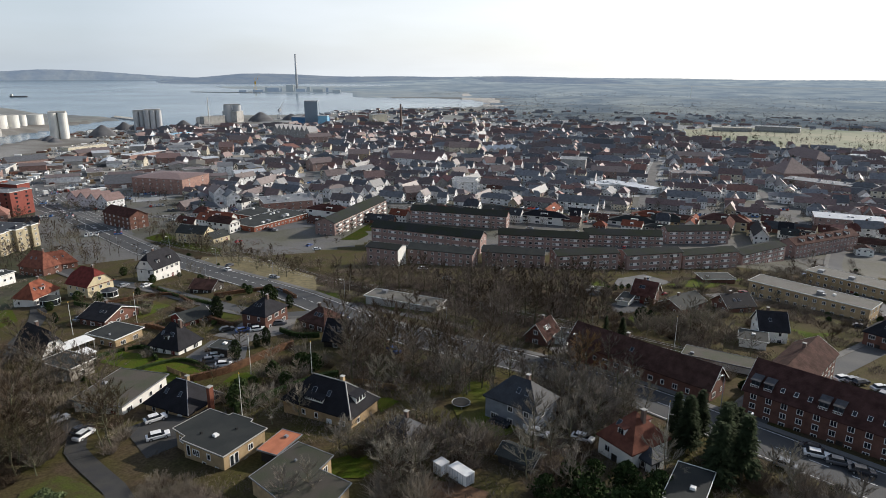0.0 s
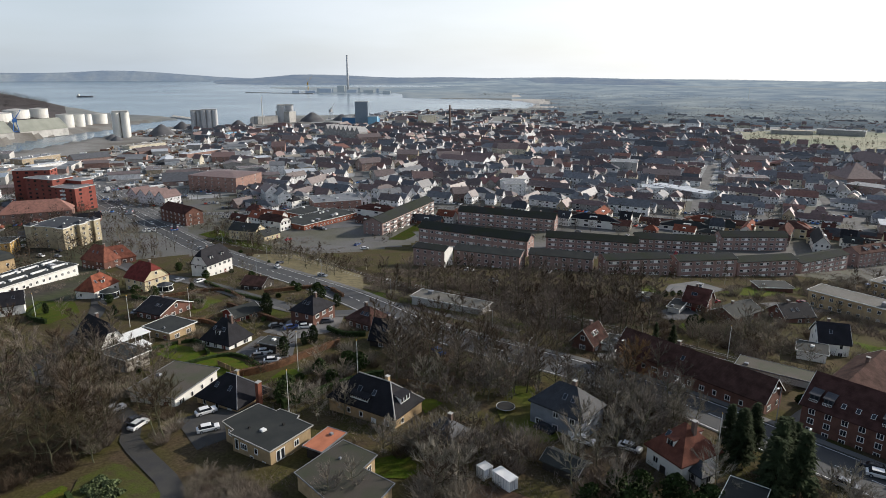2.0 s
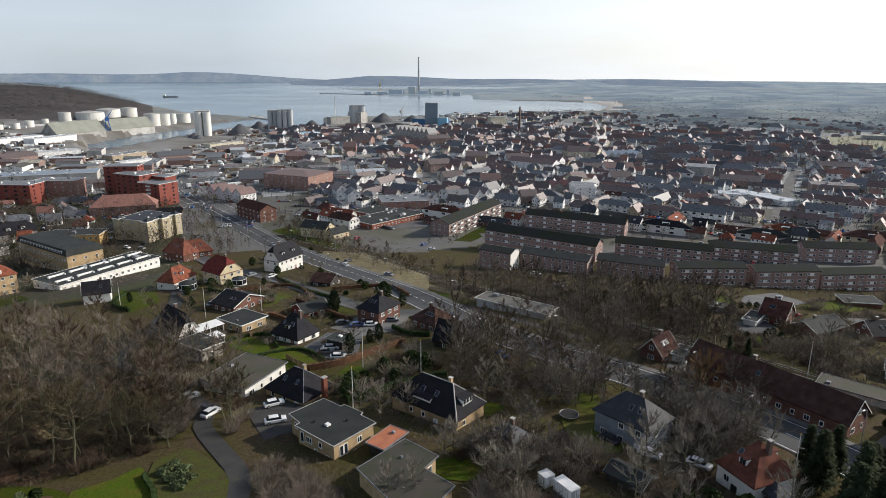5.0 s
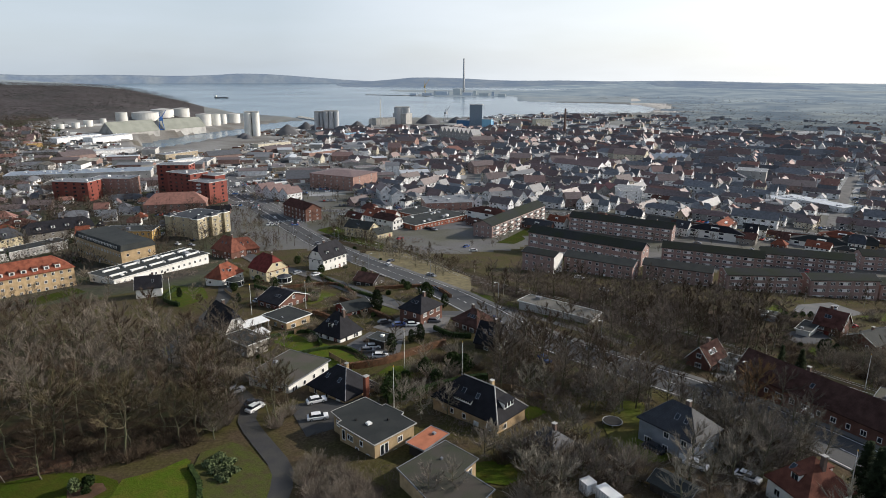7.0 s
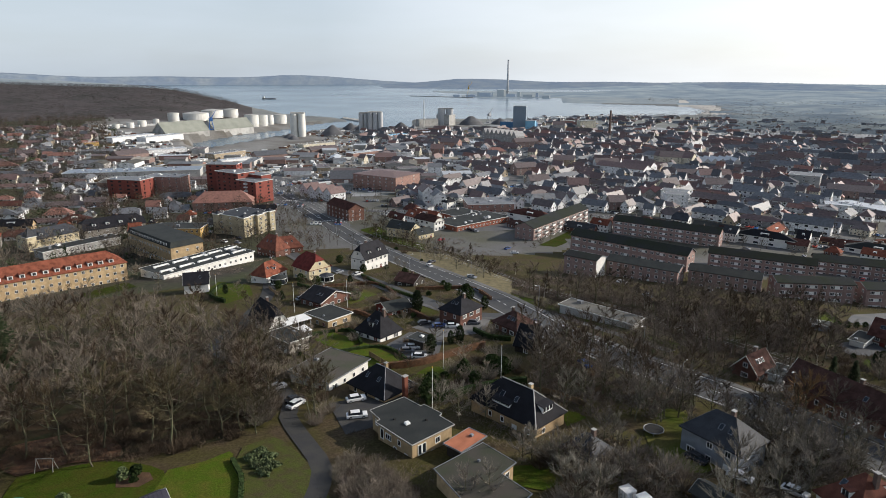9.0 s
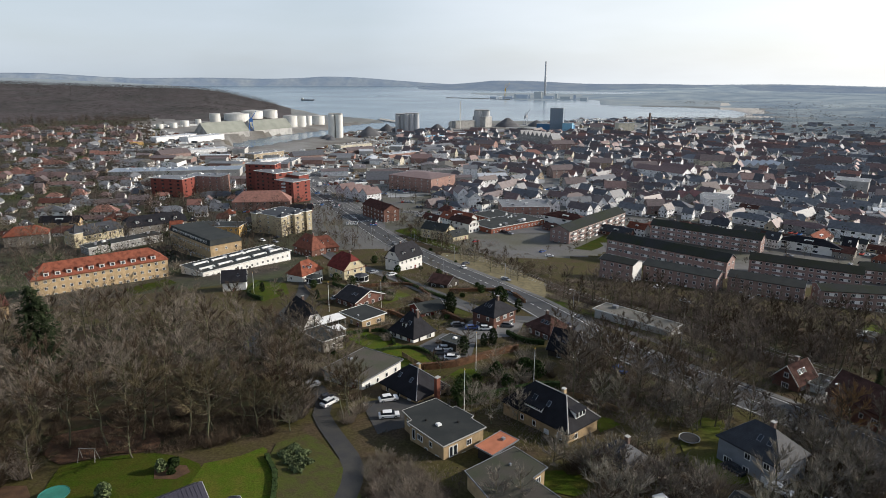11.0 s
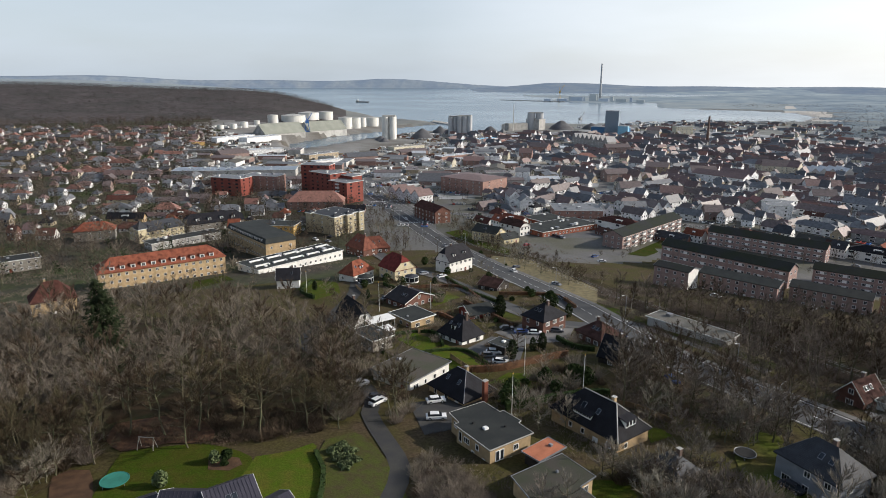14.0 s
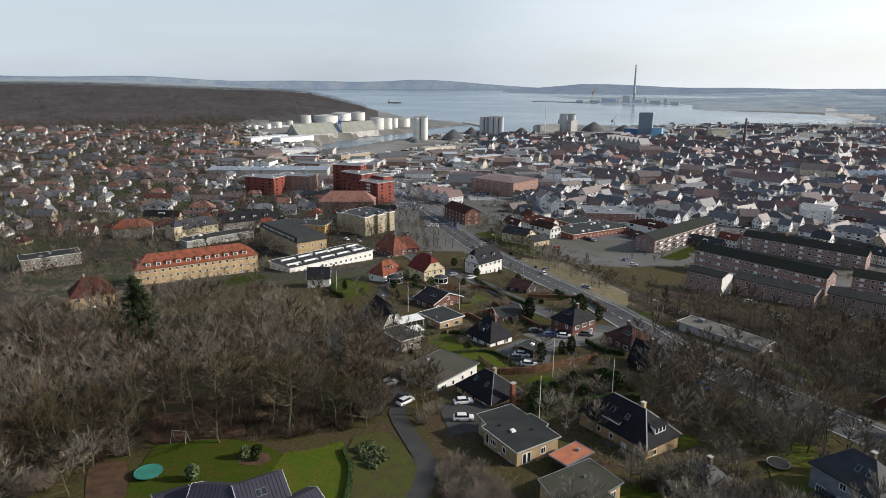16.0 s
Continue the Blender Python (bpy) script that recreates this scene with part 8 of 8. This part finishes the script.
def undergrowth(name, label, outlines, per, seed, tall=2.2, mat_name="brush"):
    """Tangled brushwood too fine to count, over pieces of the plan."""
    rnd = random.Random(seed)
    vv, ff = [], []
    for outline in outlines:
        xs, ys = [p[0] for p in outline], [p[1] for p in outline]
        area = (max(xs) - min(xs)) * (max(ys) - min(ys))
        for _ in range(int(area * per)):
            x, y = rnd.uniform(min(xs), max(xs)), rnd.uniform(min(ys), max(ys))
            if noise.noise(Vector((x * 0.09, y * 0.09, seed))) < -0.12 or not inside(x, y, outline) or taken(x, y, 0.8) or near_road(x, y, 1.8) or any(inside(x, y, q) for q in CLEAR):
                continue
            o = Vector((x, y, ground_z(x, y)))
            h = tall * rnd.uniform(0.5, 1.2) * (1 + 0.6 * noise.noise(Vector((x * 0.2, y * 0.2, 3))))
            for t in range(9):
                p = o + Vector((rnd.uniform(-0.8, 0.8), rnd.uniform(-0.8, 0.8), rnd.uniform(-0.1, 0.35) * h))
                d = Vector((rnd.uniform(-0.7, 0.7), rnd.uniform(-0.7, 0.7), rnd.uniform(0.4, 1.0))) * h * rnd.uniform(0.4, 0.8)
                w = d.cross(Vector((rnd.uniform(-1, 1), rnd.uniform(-1, 1), 0.2))).normalized() * 0.05
                k = len(vv)
                vv += [tuple(p - w), tuple(p + w), tuple(p + d)]
                ff.append((k, k + 1, k + 2))
    d = bpy.data.meshes.new(name)
    d.from_pydata(vv, [], ff)
    d.materials.append(M[mat_name])
    d.update()
    tagged(new(name, d), label, "brushwood", kind="stuff")


undergrowth("brushwood", "tangled leafless brushwood under the trees", (WOOD_MID, WOOD_LOW, [(-22, 84), (-9, 112), (2, 117), (9, 101), (-2, 80)], [(12, 95), (38, 150), (48, 130), (30, 100), (44, 86), (16, 80)], [(56, 205), (75, 195), (90, 158), (64, 158), (46, 172)], [(-45, 125), (-20, 150), (-5, 120), (-30, 100)], [(-60, 250), (-20, 262), (60, 256), (60, 165), (110, 125), (150, 190), (210, 320), (100, 255), (65, 225), (20, 160), (-40, 200)], [(10, 78), (50, 104), (70, 90), (50, 70)]), 0.75, 3)
undergrowth("brushwood", "low dry scrub on waste land beside the road", ([(-170, 350), (-90, 280), (-45, 225), (-30, 240), (-60, 300), (-100, 350), (-150, 372)], [(-30, 262), (20, 300), (120, 310), (210, 350), (200, 320), (120, 262), (0, 255)], [(-220, 300), (-150, 250), (-190, 215), (-240, 230)], [(-330, 160), (-230, 120), (-215, 190), (-300, 260)]), 0.33, 7, 1.6)
undergrowth("brushwood", "brown scrub and weeds between the gardens", ([(-48, 96), (-60, 112), (-50, 134), (-26, 146), (-4, 124), (14, 104), (30, 112), (46, 118), (58, 104), (70, 84), (40, 70), (-20, 70)], [(-100, 200), (-140, 230), (-90, 262), (-30, 190), (-40, 150), (-90, 172)]), 0.42, 11, 1.3)
undergrowth("brushwood", "russet brushwood at the edge of the wood", ([(-108, 62), (-106, 75), (-86, 79), (-72, 92), (-72, 104), (-90, 100), (-112, 82)], [(-47, 93), (-42, 92), (-24, 84), (-30, 74), (-44, 79)]), 1.9, 5, 1.5, "twigred")


def canopy(name, spots, label, seed, size, mat_name="farwood"):
    """A distant bare wood as one mass of small ragged crowns."""
    rnd = random.Random(seed)
    v, f = [], []
    for x, y, z in spots:
        s = size * rnd.uniform(0.7, 1.3)
        h = 4 + s * rnd.uniform(0.9, 1.4)
        for t in range(7):
            a = rnd.uniform(0, 6.28)
            u = rnd.random()
            q = Vector((math.cos(a) * s * (1.1 - 0.7 * u), math.sin(a) * s * (1.1 - 0.7 * u), h * (0.25 + 0.75 * u)))
            d1 = Vector((rnd.uniform(-1, 1), rnd.uniform(-1, 1), rnd.uniform(-0.3, 0.1))) * s * 0.5
            d2 = Vector((rnd.uniform(-1, 1), rnd.uniform(-1, 1), rnd.uniform(-0.3, 0.1))) * s * 0.5
            k = len(v)
            o = Vector((x, y, z))
            v += [tuple(o + q), tuple(o + q + d1), tuple(o + q + d2)]
            f.append((k, k + 1, k + 2))
    d = bpy.data.meshes.new(name)
    d.from_pydata(v, [], f)
    d.materials.append(M[mat_name])
    d.update()
    tagged(new(name, d), label, "wood", kind="stuff")


def wood_spots(az0, az1, r0, r1, count, seed, patchy=0.0, keep=None):
    rnd = random.Random(seed)
    out = []
    while len(out) < count:
        a, r = rnd.uniform(az0, az1), math.sqrt(rnd.uniform(r0 * r0, r1 * r1))
        x, y = math.sin(radians(a)) * r, math.cos(radians(a)) * r
        if patchy and noise.noise(Vector((x * 0.004, y * 0.004, seed))) < patchy - 0.35:
            count -= 0.5
            continue
        if inside(x, y, FJORD) or inside(x, y, PASTURE) or (keep and not keep(a, r)):
            count -= 0.3
            continue
        out.append((x, y, ground_z(x, y)))
    return out


canopy("distant_wood", wood_spots(-75, -35, 1230, 2350, 21000, 31, keep=lambda a, r: a < -44 or r > 1230 + (a + 44) * 42), "brown leafless wood covering the long hill", 1, 4.6)
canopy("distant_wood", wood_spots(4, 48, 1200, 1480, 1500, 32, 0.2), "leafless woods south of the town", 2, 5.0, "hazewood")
canopy("distant_wood", wood_spots(8, 45, 1050, 1300, 600, 33, 0.25), "shelter belts beyond the pasture", 3, 4.5)

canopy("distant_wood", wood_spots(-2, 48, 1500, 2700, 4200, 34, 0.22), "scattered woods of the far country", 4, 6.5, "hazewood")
# ---- cars, poles, small garden things ----
def car_template(paint, seed):
    top = empty("car", pose(0, -80 - seed * 3, -60), "parked car with dark windows", "car", "parked cars")
    m = Mesh()
    m.box(-2.1, -0.85, 0.32, 2.1, 0.85, 0.82)
    m.add([(-2.0, -0.83, 0.82), (2.0, -0.83, 0.82), (2.0, 0.83, 0.82), (-2.0, 0.83, 0.82), (-1.7, -0.72, 0.94), (1.9, -0.72, 0.92), (1.9, 0.72, 0.92), (-1.7, 0.72, 0.94)], [(4, 5, 6, 7), (0, 1, 5, 4), (1, 2, 6, 5), (2, 3, 7, 6), (3, 0, 4, 7)])
    m.add([(-1.25, -0.62, 1.42), (0.55, -0.62, 1.42), (0.55, 0.62, 1.42), (-1.25, 0.62, 1.42), (-1.25, -0.64, 1.36), (0.6, -0.64, 1.36), (0.6, 0.64, 1.36), (-1.25, 0.64, 1.36)], [(0, 1, 2, 3), (4, 5, 1, 0), (5, 6, 2, 1), (6, 7, 3, 2), (7, 4, 0, 3)])
    part("body", m.data("body", paint), top)
    m = Mesh()
    m.add([(-1.75, -0.74, 0.9), (1.2, -0.74, 0.9), (1.2, 0.74, 0.9), (-1.75, 0.74, 0.9), (-1.27, -0.63, 1.37), (0.58, -0.63, 1.37), (0.58, 0.63, 1.37), (-1.27, 0.63, 1.37)], [(0, 1, 5, 4), (1, 2, 6, 5), (2, 3, 7, 6), (3, 0, 4, 7)])
    part("windscreen", m.data("windscreen", "glass"), top)
    w = Mesh()
    w.tube((0, -0.11, 0), (0, 0.11, 0), 0.33, 0.33, 12)
    w.tube((0, -0.12, 0), (0, 0.12, 0), 0.18, 0.18, 10, 1)
    wd = w.data("wheel", "tyre", "steel")
    for sx in (-1.3, 1.3):
        for sy in (-0.78, 0.78):
            part("wheel", wd, top, at=pose(sx, sy, 0.33))
    return top


CARS = [car_template(c, i) for i, c in enumerate(CARPAINT)]
CAR_USED = set()


def park(x, y, h, which, lift=0.16):
    t = CARS[which]
    m = pose(x, y, ground_z(x, y) + lift, 0, 0, h)
    if which in CAR_USED:
        return copy_thing(t, m)
    CAR_USED.add(which)
    t.matrix_basis = m
    return t


crnd = random.Random(5)
for i in range(6):
    park(*((-57, 115, 40, 0), (-77, 116, 60, 2), (-68, 109, 75, 0), (-54, 174, 10, 1), (-48, 178, 10, 5), (26, 106, -30, 0))[i])
for cx, cy, ch, ck in [(-57.4, 150.6, 20, 0), (-57.7, 147.3, 20, 5), (-114.6, 237.5, 60, 0), (-124.6, 240.0, 60, 2), (-61.9, 172.7, 30, 1), (-56.9, 171.4, 30, 4), (-53.0, 172.3, 20, 0), (-53.1, 144.2, 15, 0), (17.9, 107.7, -25, 0), (11.2, 111.6, -35, 1), (67.8, 103.1, -25, 0), (70.4, 100.6, -25, 5), (72.7, 97.8, -25, 1), (96.0, 141.7, 15, 0), (98.0, 141.0, 15, 2), (99.2, 139.8, 15, 1), (102.0, 136.9, 10, 0), (-228.4, 302.2, -20, 0), (-219.2, 301.8, -20, 2), (-225.6, 312.4, -20, 1), (-364.5, 282.1, 10, 0), (-359.7, 282.6, 10, 2), (-69.6, 111.1, 60, 1), (-53.2, 107.5, 30, 0)]:
    park(cx, cy, ch, ck, 0.16)
for px, py, ph, n, dx, dy in ((-120, 385, -30, 9, 2.4, -1.4), (-130, 395, -30, 9, 2.4, -1.4), (-140, 430, 60, 8, -1.2, 2.4), (-12, 545, -40, 8, 2.0, -1.8), (-4, 552, -40, 8, 2.0, -1.8), (4, 530, -40, 6, 2.0, -1.8), (-36, 352, 20, 5, 1.0, 2.6),
                              (-215, 415, -30, 6, 2.2, 1.6), (110, 228, 25, 5, 2.4, 1.1), (100, 133, 40, 4, 2.6, 1.6), (-20, 378, -20, 5, 2.5, -0.9)):
    for i in range(n):
        if crnd.random() < 0.82:
            park(px + dx * i * 1.05, py + dy * i * 1.05, ph + crnd.uniform(-4, 4) + 90 * (dx > 0 and abs(dy) < 1.2), crnd.randrange(6))
for i in range(48):
    az, r = radians(crnd.uniform(-32, 36)), crnd.uniform(190, 430)
    cx, cy = math.sin(az) * r, math.cos(az) * r
    if not taken(cx, cy, 2.6) and not inside(cx, cy, WOOD_MID) and not near_road(cx, cy, -1.0):
        park(cx, cy, crnd.choice((-25, 65, 20)) + crnd.uniform(-5, 5), crnd.randrange(6), 0.05)
for px, py, ph in ((-210, 385, -45), (-150, 322, -46), (-95, 264, -47), (-60, 217, -48), (-260, 428, -43), (-305, 478, -48), (-10, 155, -50), (28, 128, -38), (62, 101, -40), (66, 103, -40), (-28, 186, -48)):
    off = crnd.choice((-3.2, 3.2))
    park(px + off * math.sin(radians(-ph)), py + off * math.cos(radians(ph)), ph + 180 * (off > 0), crnd.randrange(6))


def flagpole(x, y, tall):
    top = empty("flagpole", at_ground(x, y), "slender white flagpole in a garden", "flagpole", "garden flagpoles")
    m = Mesh()
    m.tube((0, 0, -0.3), (0, 0, tall), 0.085, 0.05, 8)
    part("pole", m.data("pole", "trim"), top)
    m = Mesh()
    m.tube((0, 0, tall), (0, 0, tall + 0.25), 0.12, 0.06, 8)
    part("finial", m.data("finial", "yellowpaint"), top)
    m = Mesh()
    m.tube((0, 0, -0.2), (0, 0, 0.5), 0.2, 0.16, 8)
    part("footing", m.data("footing", "concrete"), top)


for a in ((-145, 185, 9), (-107, 174, 10), (-93, 184, 9.5), (-45, 139, 10), (-40, 116, 9.5), (-30, 136, 9), (41, 105, 9), (62, 160, 9)):
    flagpole(*a)


def street_lamp(x, y, h):
    top = empty("street_lamp", at_ground(x, y, h), "grey steel street lamp beside the road", "street lamp", "street lamps")
    m = Mesh()
    m.tube((0, 0, -0.3), (0, 0, 7.5), 0.10, 0.06, 8)
    m.tube((0, 0, 7.5), (1.2, 0, 7.8), 0.06, 0.05, 6)
    part("post", m.data("post", "steel"), top)
    m = Mesh()
    m.box(1.0, -0.14, 7.72, 1.7, 0.14, 7.88)
    part("lamp_head", m.data("lamp_head", "trim"), top)


lamp_pts = resample(MAIN, 24.0)
for i, p in enumerate(lamp_pts[4:-1]):
    d = (lamp_pts[i + 5] - lamp_pts[i + 4]).normalized()
    q = p + Vector((-d.y, d.x, 0)) * (9.2 if i % 2 else -7.6)
    street_lamp(q.x, q.y, math.degrees(math.atan2(-d.x, d.y)) + (180 if i % 2 == 0 else 0))


def trampoline(x, y, mat_name, label, r=1.8):
    top = empty("trampoline", at_ground(x, y), label, "trampoline")
    m = Mesh()
    n = 24
    ring = [(math.cos(2 * math.pi * i / n), math.sin(2 * math.pi * i / n)) for i in range(n)]
    for i in range(n):
        a, b = ring[i], ring[(i + 1) % n]
        m.tube((a[0] * r, a[1] * r, 0.8), (b[0] * r, b[1] * r, 0.8), 0.07, 0.07, 5)
    part("rim", m.data("rim", mat_name), top)
    m = Mesh()
    m.tube((0, 0, 0.76), (0, 0, 0.8), r * 0.97, r * 0.97, n)
    part("mat", m.data("mat", mat_name if mat_name != "steel" else "tyre"), top)
    for i in range(0, n, 6):
        m = Mesh()
        m.tube((ring[i][0] * r, ring[i][1] * r, -0.1), (ring[i][0] * r, ring[i][1] * r, 0.8), 0.04, 0.04, 5)
        part("leg", m.data("leg", "steel"), top)


def swing(x, y, h):
    top = empty("swing_frame", at_ground(x, y, h), "grey timber swing frame on the lawn", "swing")
    for s in (-1, 1):
        for q in (-1, 1):
            m = Mesh()
            m.tube((s * 1.6, q * 0.9, -0.2), (s * 1.4, 0, 2.5), 0.07, 0.06, 6)
            part("leg", m.data("leg", "pale_bark"), top)
    m = Mesh()
    m.tube((-1.6, 0, 2.5), (1.6, 0, 2.5), 0.08, 0.08, 6)
    part("beam", m.data("beam", "pale_bark"), top)
    for u in (-0.35, 0.35):
        m = Mesh()
        m.tube((u, 0, 2.45), (u, 0, 0.55), 0.02, 0.02, 4)
        part("rope", m.data("rope", "tyre"), top)
    m = Mesh()
    m.box(-0.4, -0.12, 0.5, 0.4, 0.12, 0.55)
    part("seat", m.data("seat", "timber"), top)


trampoline(*SPOT["tramp_green"], "green_cover", "round trampoline under a green cover", 2.3)
trampoline(*SPOT["tramp_grey"], "steel", "round trampoline with a black mat", 1.9)
swing(*SPOT["swing"], 20)


def hedge(points, width, tall, mat_name, label, seed):
    """A clipped hedge as a dense band of small leaves round an uneven core."""
    rnd = random.Random(seed)
    m = Mesh()
    pts = resample(points, 1.2)
    for a, b in zip(pts, pts[1:]):
        d = (b - a).normalized()
        n = Vector((-d.y, d.x, 0))
        w0, t0 = width * 0.42, tall * 0.9
        za, zb = ground_z(a.x, a.y), ground_z(b.x, b.y)
        q = [a - n * w0 + Vector((0, 0, za)), a + n * w0 + Vector((0, 0, za)), b + n * w0 + Vector((0, 0, zb)), b - n * w0 + Vector((0, 0, zb))]
        up = Vector((0, 0, t0))
        m.add([tuple(p) for p in q] + [tuple(p + up) for p in q], [(4, 5, 6, 7)[::-1], (0, 1, 5, 4), (1, 2, 6, 5), (2, 3, 7, 6), (3, 0, 4, 7)])
        for k in range(34):
            u = rnd.random()
            p = a.lerp(b, u) + n * width * rnd.uniform(-0.55, 0.55)
            p.z = za + (zb - za) * u + tall * rnd.uniform(0.1, 1.06)
            d1 = Vector((rnd.uniform(-1, 1), rnd.uniform(-1, 1), rnd.uniform(-1, 1))).normalized() * 0.17
            d2 = d1.cross(Vector((rnd.uniform(-1, 1), rnd.uniform(-1, 1), rnd.uniform(-1, 1)))).normalized() * 0.12
            m.add([tuple(p - d1), tuple(p + d2), tuple(p + d1), tuple(p - d2)], [(0, 1, 2, 3)])
    tagged(new("hedge", m.data("hedge", mat_name)), label, "hedge", "garden hedges")


for i, (pts, w, t, mt, lb) in enumerate((
        ([(-59.5, 133.5), (-57.9, 134.8), (-50.9, 140.2), (-45.1, 150.1), (-39.6, 158.4)], 1.0, 1.9, "hedge", "brown beech hedge keeping its dead leaves"),
        ([(-85.9, 196), (-72, 185), (-61, 176)], 1.0, 1.6, "hedge", "brown beech hedge beside a street"),
        ([(-98, 180), (-86, 178), (-78, 172)], 0.9, 1.4, "hedge", "russet hedge between two gardens"),
        ([(-128, 212), (-112, 202), (-96, 200)], 0.9, 1.5, "evergreen", "dark green hedge between two gardens"),
        ([(-112, 236), (-92, 214), (-74, 200)], 0.8, 1.3, "evergreen", "clipped green hedge along a street"),
        ([(-158, 205), (-150, 188), (-138, 180)], 0.9, 1.6, "evergreen", "dark green hedge round a lawn"),
        ([(-46, 171), (-40, 166), (-34, 166)], 0.9, 1.5, "evergreen", "green hedge beside a yard"),
        ([(-80, 137), (-66, 149), (-54, 140)], 0.7, 0.9, "evergreen", "low clipped green hedge"),
        ([(-70, 127), (-54, 139)], 0.7, 1.0, "evergreen", "low clipped green hedge"),
        ([(-92, 150), (-81, 160), (-72, 150)], 0.7, 1.0, "evergreen", "clipped green hedge by a lawn"),
        ([(-42, 118), (-30, 132), (-24, 136)], 1.2, 2.0, "evergreen", "dark green garden hedge"),
        ([(-118, 208), (-100, 220), (-84, 204)], 0.8, 1.3, "hedge", "brown beech hedge round a garden"),
        ([(-80, 214), (-62, 222), (-50, 208)], 0.9, 1.5, "hedge", "brown beech hedge round a garden"),
        ([(-67.0, 85.6), (-64.4, 83.2), (-62.0, 81.0), (-59.6, 77.6), (-57.0, 73.2), (-54.5, 67.0)], 0.9, 0.8, "evergreen", "curving clipped hedge in the lawn"))):
    hedge(pts, w, t, mt, lb, i)


def fence(points, tall, label, seed):
    top = empty("fence", pose(0, 0, 0), label, "fence")
    pts = resample(points, 1.9)
    pm, bm_ = Mesh(), Mesh()
    pm.box(-0.05, -0.05, -0.3, 0.05, 0.05, tall)
    bm_.box(-0.93, -0.015, 0.1, 0.93, 0.015, tall - 0.15)
    bm_.box(-0.95, -0.03, tall - 0.15, 0.95, 0.03, tall - 0.08)
    pd, bd = pm.data("post", "timber"), bm_.data("board", "timber")
    for a, b in zip(pts, pts[1:]):
        h = math.degrees(math.atan2(b.y - a.y, b.x - a.x))
        c = (a + b) / 2
        part("post", pd, top, at=pose(a.x, a.y, ground_z(a.x, a.y), 0, 0, h))
        part("board", bd, top, at=pose(c.x, c.y, ground_z(c.x, c.y), 0, 0, h))


fence([(62.7, 247.2), (63.0, 231.5)], 1.1, "pale timber fence beside the asphalt yard", 21)
fence([(44.5, 215.0), (48.8, 208.9)], 1.3, "pale timber fence among bare trees", 22)
fence([(50.4, 227.0), (54.1, 218.4)], 1.3, "pale timber fence among bare trees", 23)
fence([(-84, 158), (-78, 164), (-72, 158)], 1.6, "timber board fence beside a garden", 1)
fence([(-66, 142), (-57, 135)], 1.5, "timber board fence along a lawn", 2)
fence([(-90, 176), (-79, 186), (-70, 178)], 1.5, "timber board fence between gardens", 3)
fence([(-118, 196), (-110, 206), (-98, 206)], 1.5, "timber board fence behind a house", 4)
fence([(-30, 126), (-20, 132), (-10, 128)], 1.5, "weathered timber fence below trees", 5)
fence([(-136, 204), (-128, 196), (-120, 190)], 1.4, "timber fence beside a lawn", 6)


def container(x, y, h, L, W, tall):
    """A white steel site container with ribbed sides and double doors."""
    top = empty("container", at_ground(x, y, h), "white steel site container parked in a yard", "container", "site containers")
    m = Mesh()
    m.box(-L / 2, -W / 2, 0.25, L / 2, W / 2, tall)
    part("box", m.data("box", "trim"), top)
    m = Mesh()
    m.box(-L / 2 - 0.05, -W / 2 - 0.05, tall, L / 2 + 0.05, W / 2 + 0.05, tall + 0.1)
    part("roof", m.data("roof", "trim"), top)
    m = Mesh()
    m.box(-L / 2, -W / 2, 0.05, L / 2, -W / 2 + 0.2, 0.25)
    m.box(-L / 2, W / 2 - 0.2, 0.05, L / 2, W / 2, 0.25)
    part("skid", m.data("skid", "steel"), top)
    r = Mesh()
    r.box(-0.05, -0.03, 0.3, 0.05, 0.0, tall - 0.05)
    rd = r.data("rib", "whitemetal")
    for i in range(int(L / 0.6)):
        part("rib", rd, top, at=pose(-L / 2 + 0.3 + i * 0.6, -W / 2, 0))
    for sgn in (-1, 1):
        d = Mesh()
        d.box(L / 2, sgn * W / 4 - W / 4 + 0.08, 0.35, L / 2 + 0.04, sgn * W / 4 + W / 4 - 0.08, tall - 0.1)
        door = part("door", d.data("door", "whitemetal"), top)
        b = Mesh()
        b.tube((L / 2 + 0.07, sgn * 0.15, 0.4), (L / 2 + 0.07, sgn * 0.15, tall - 0.15), 0.025, 0.025, 5)
        part("bar", b.data("bar", "steel"), door)


container(3.2, 92.0, -47, 4.0, 1.95, 2.15)
container(-0.1, 94.2, -47, 1.9, 1.95, 2.15)
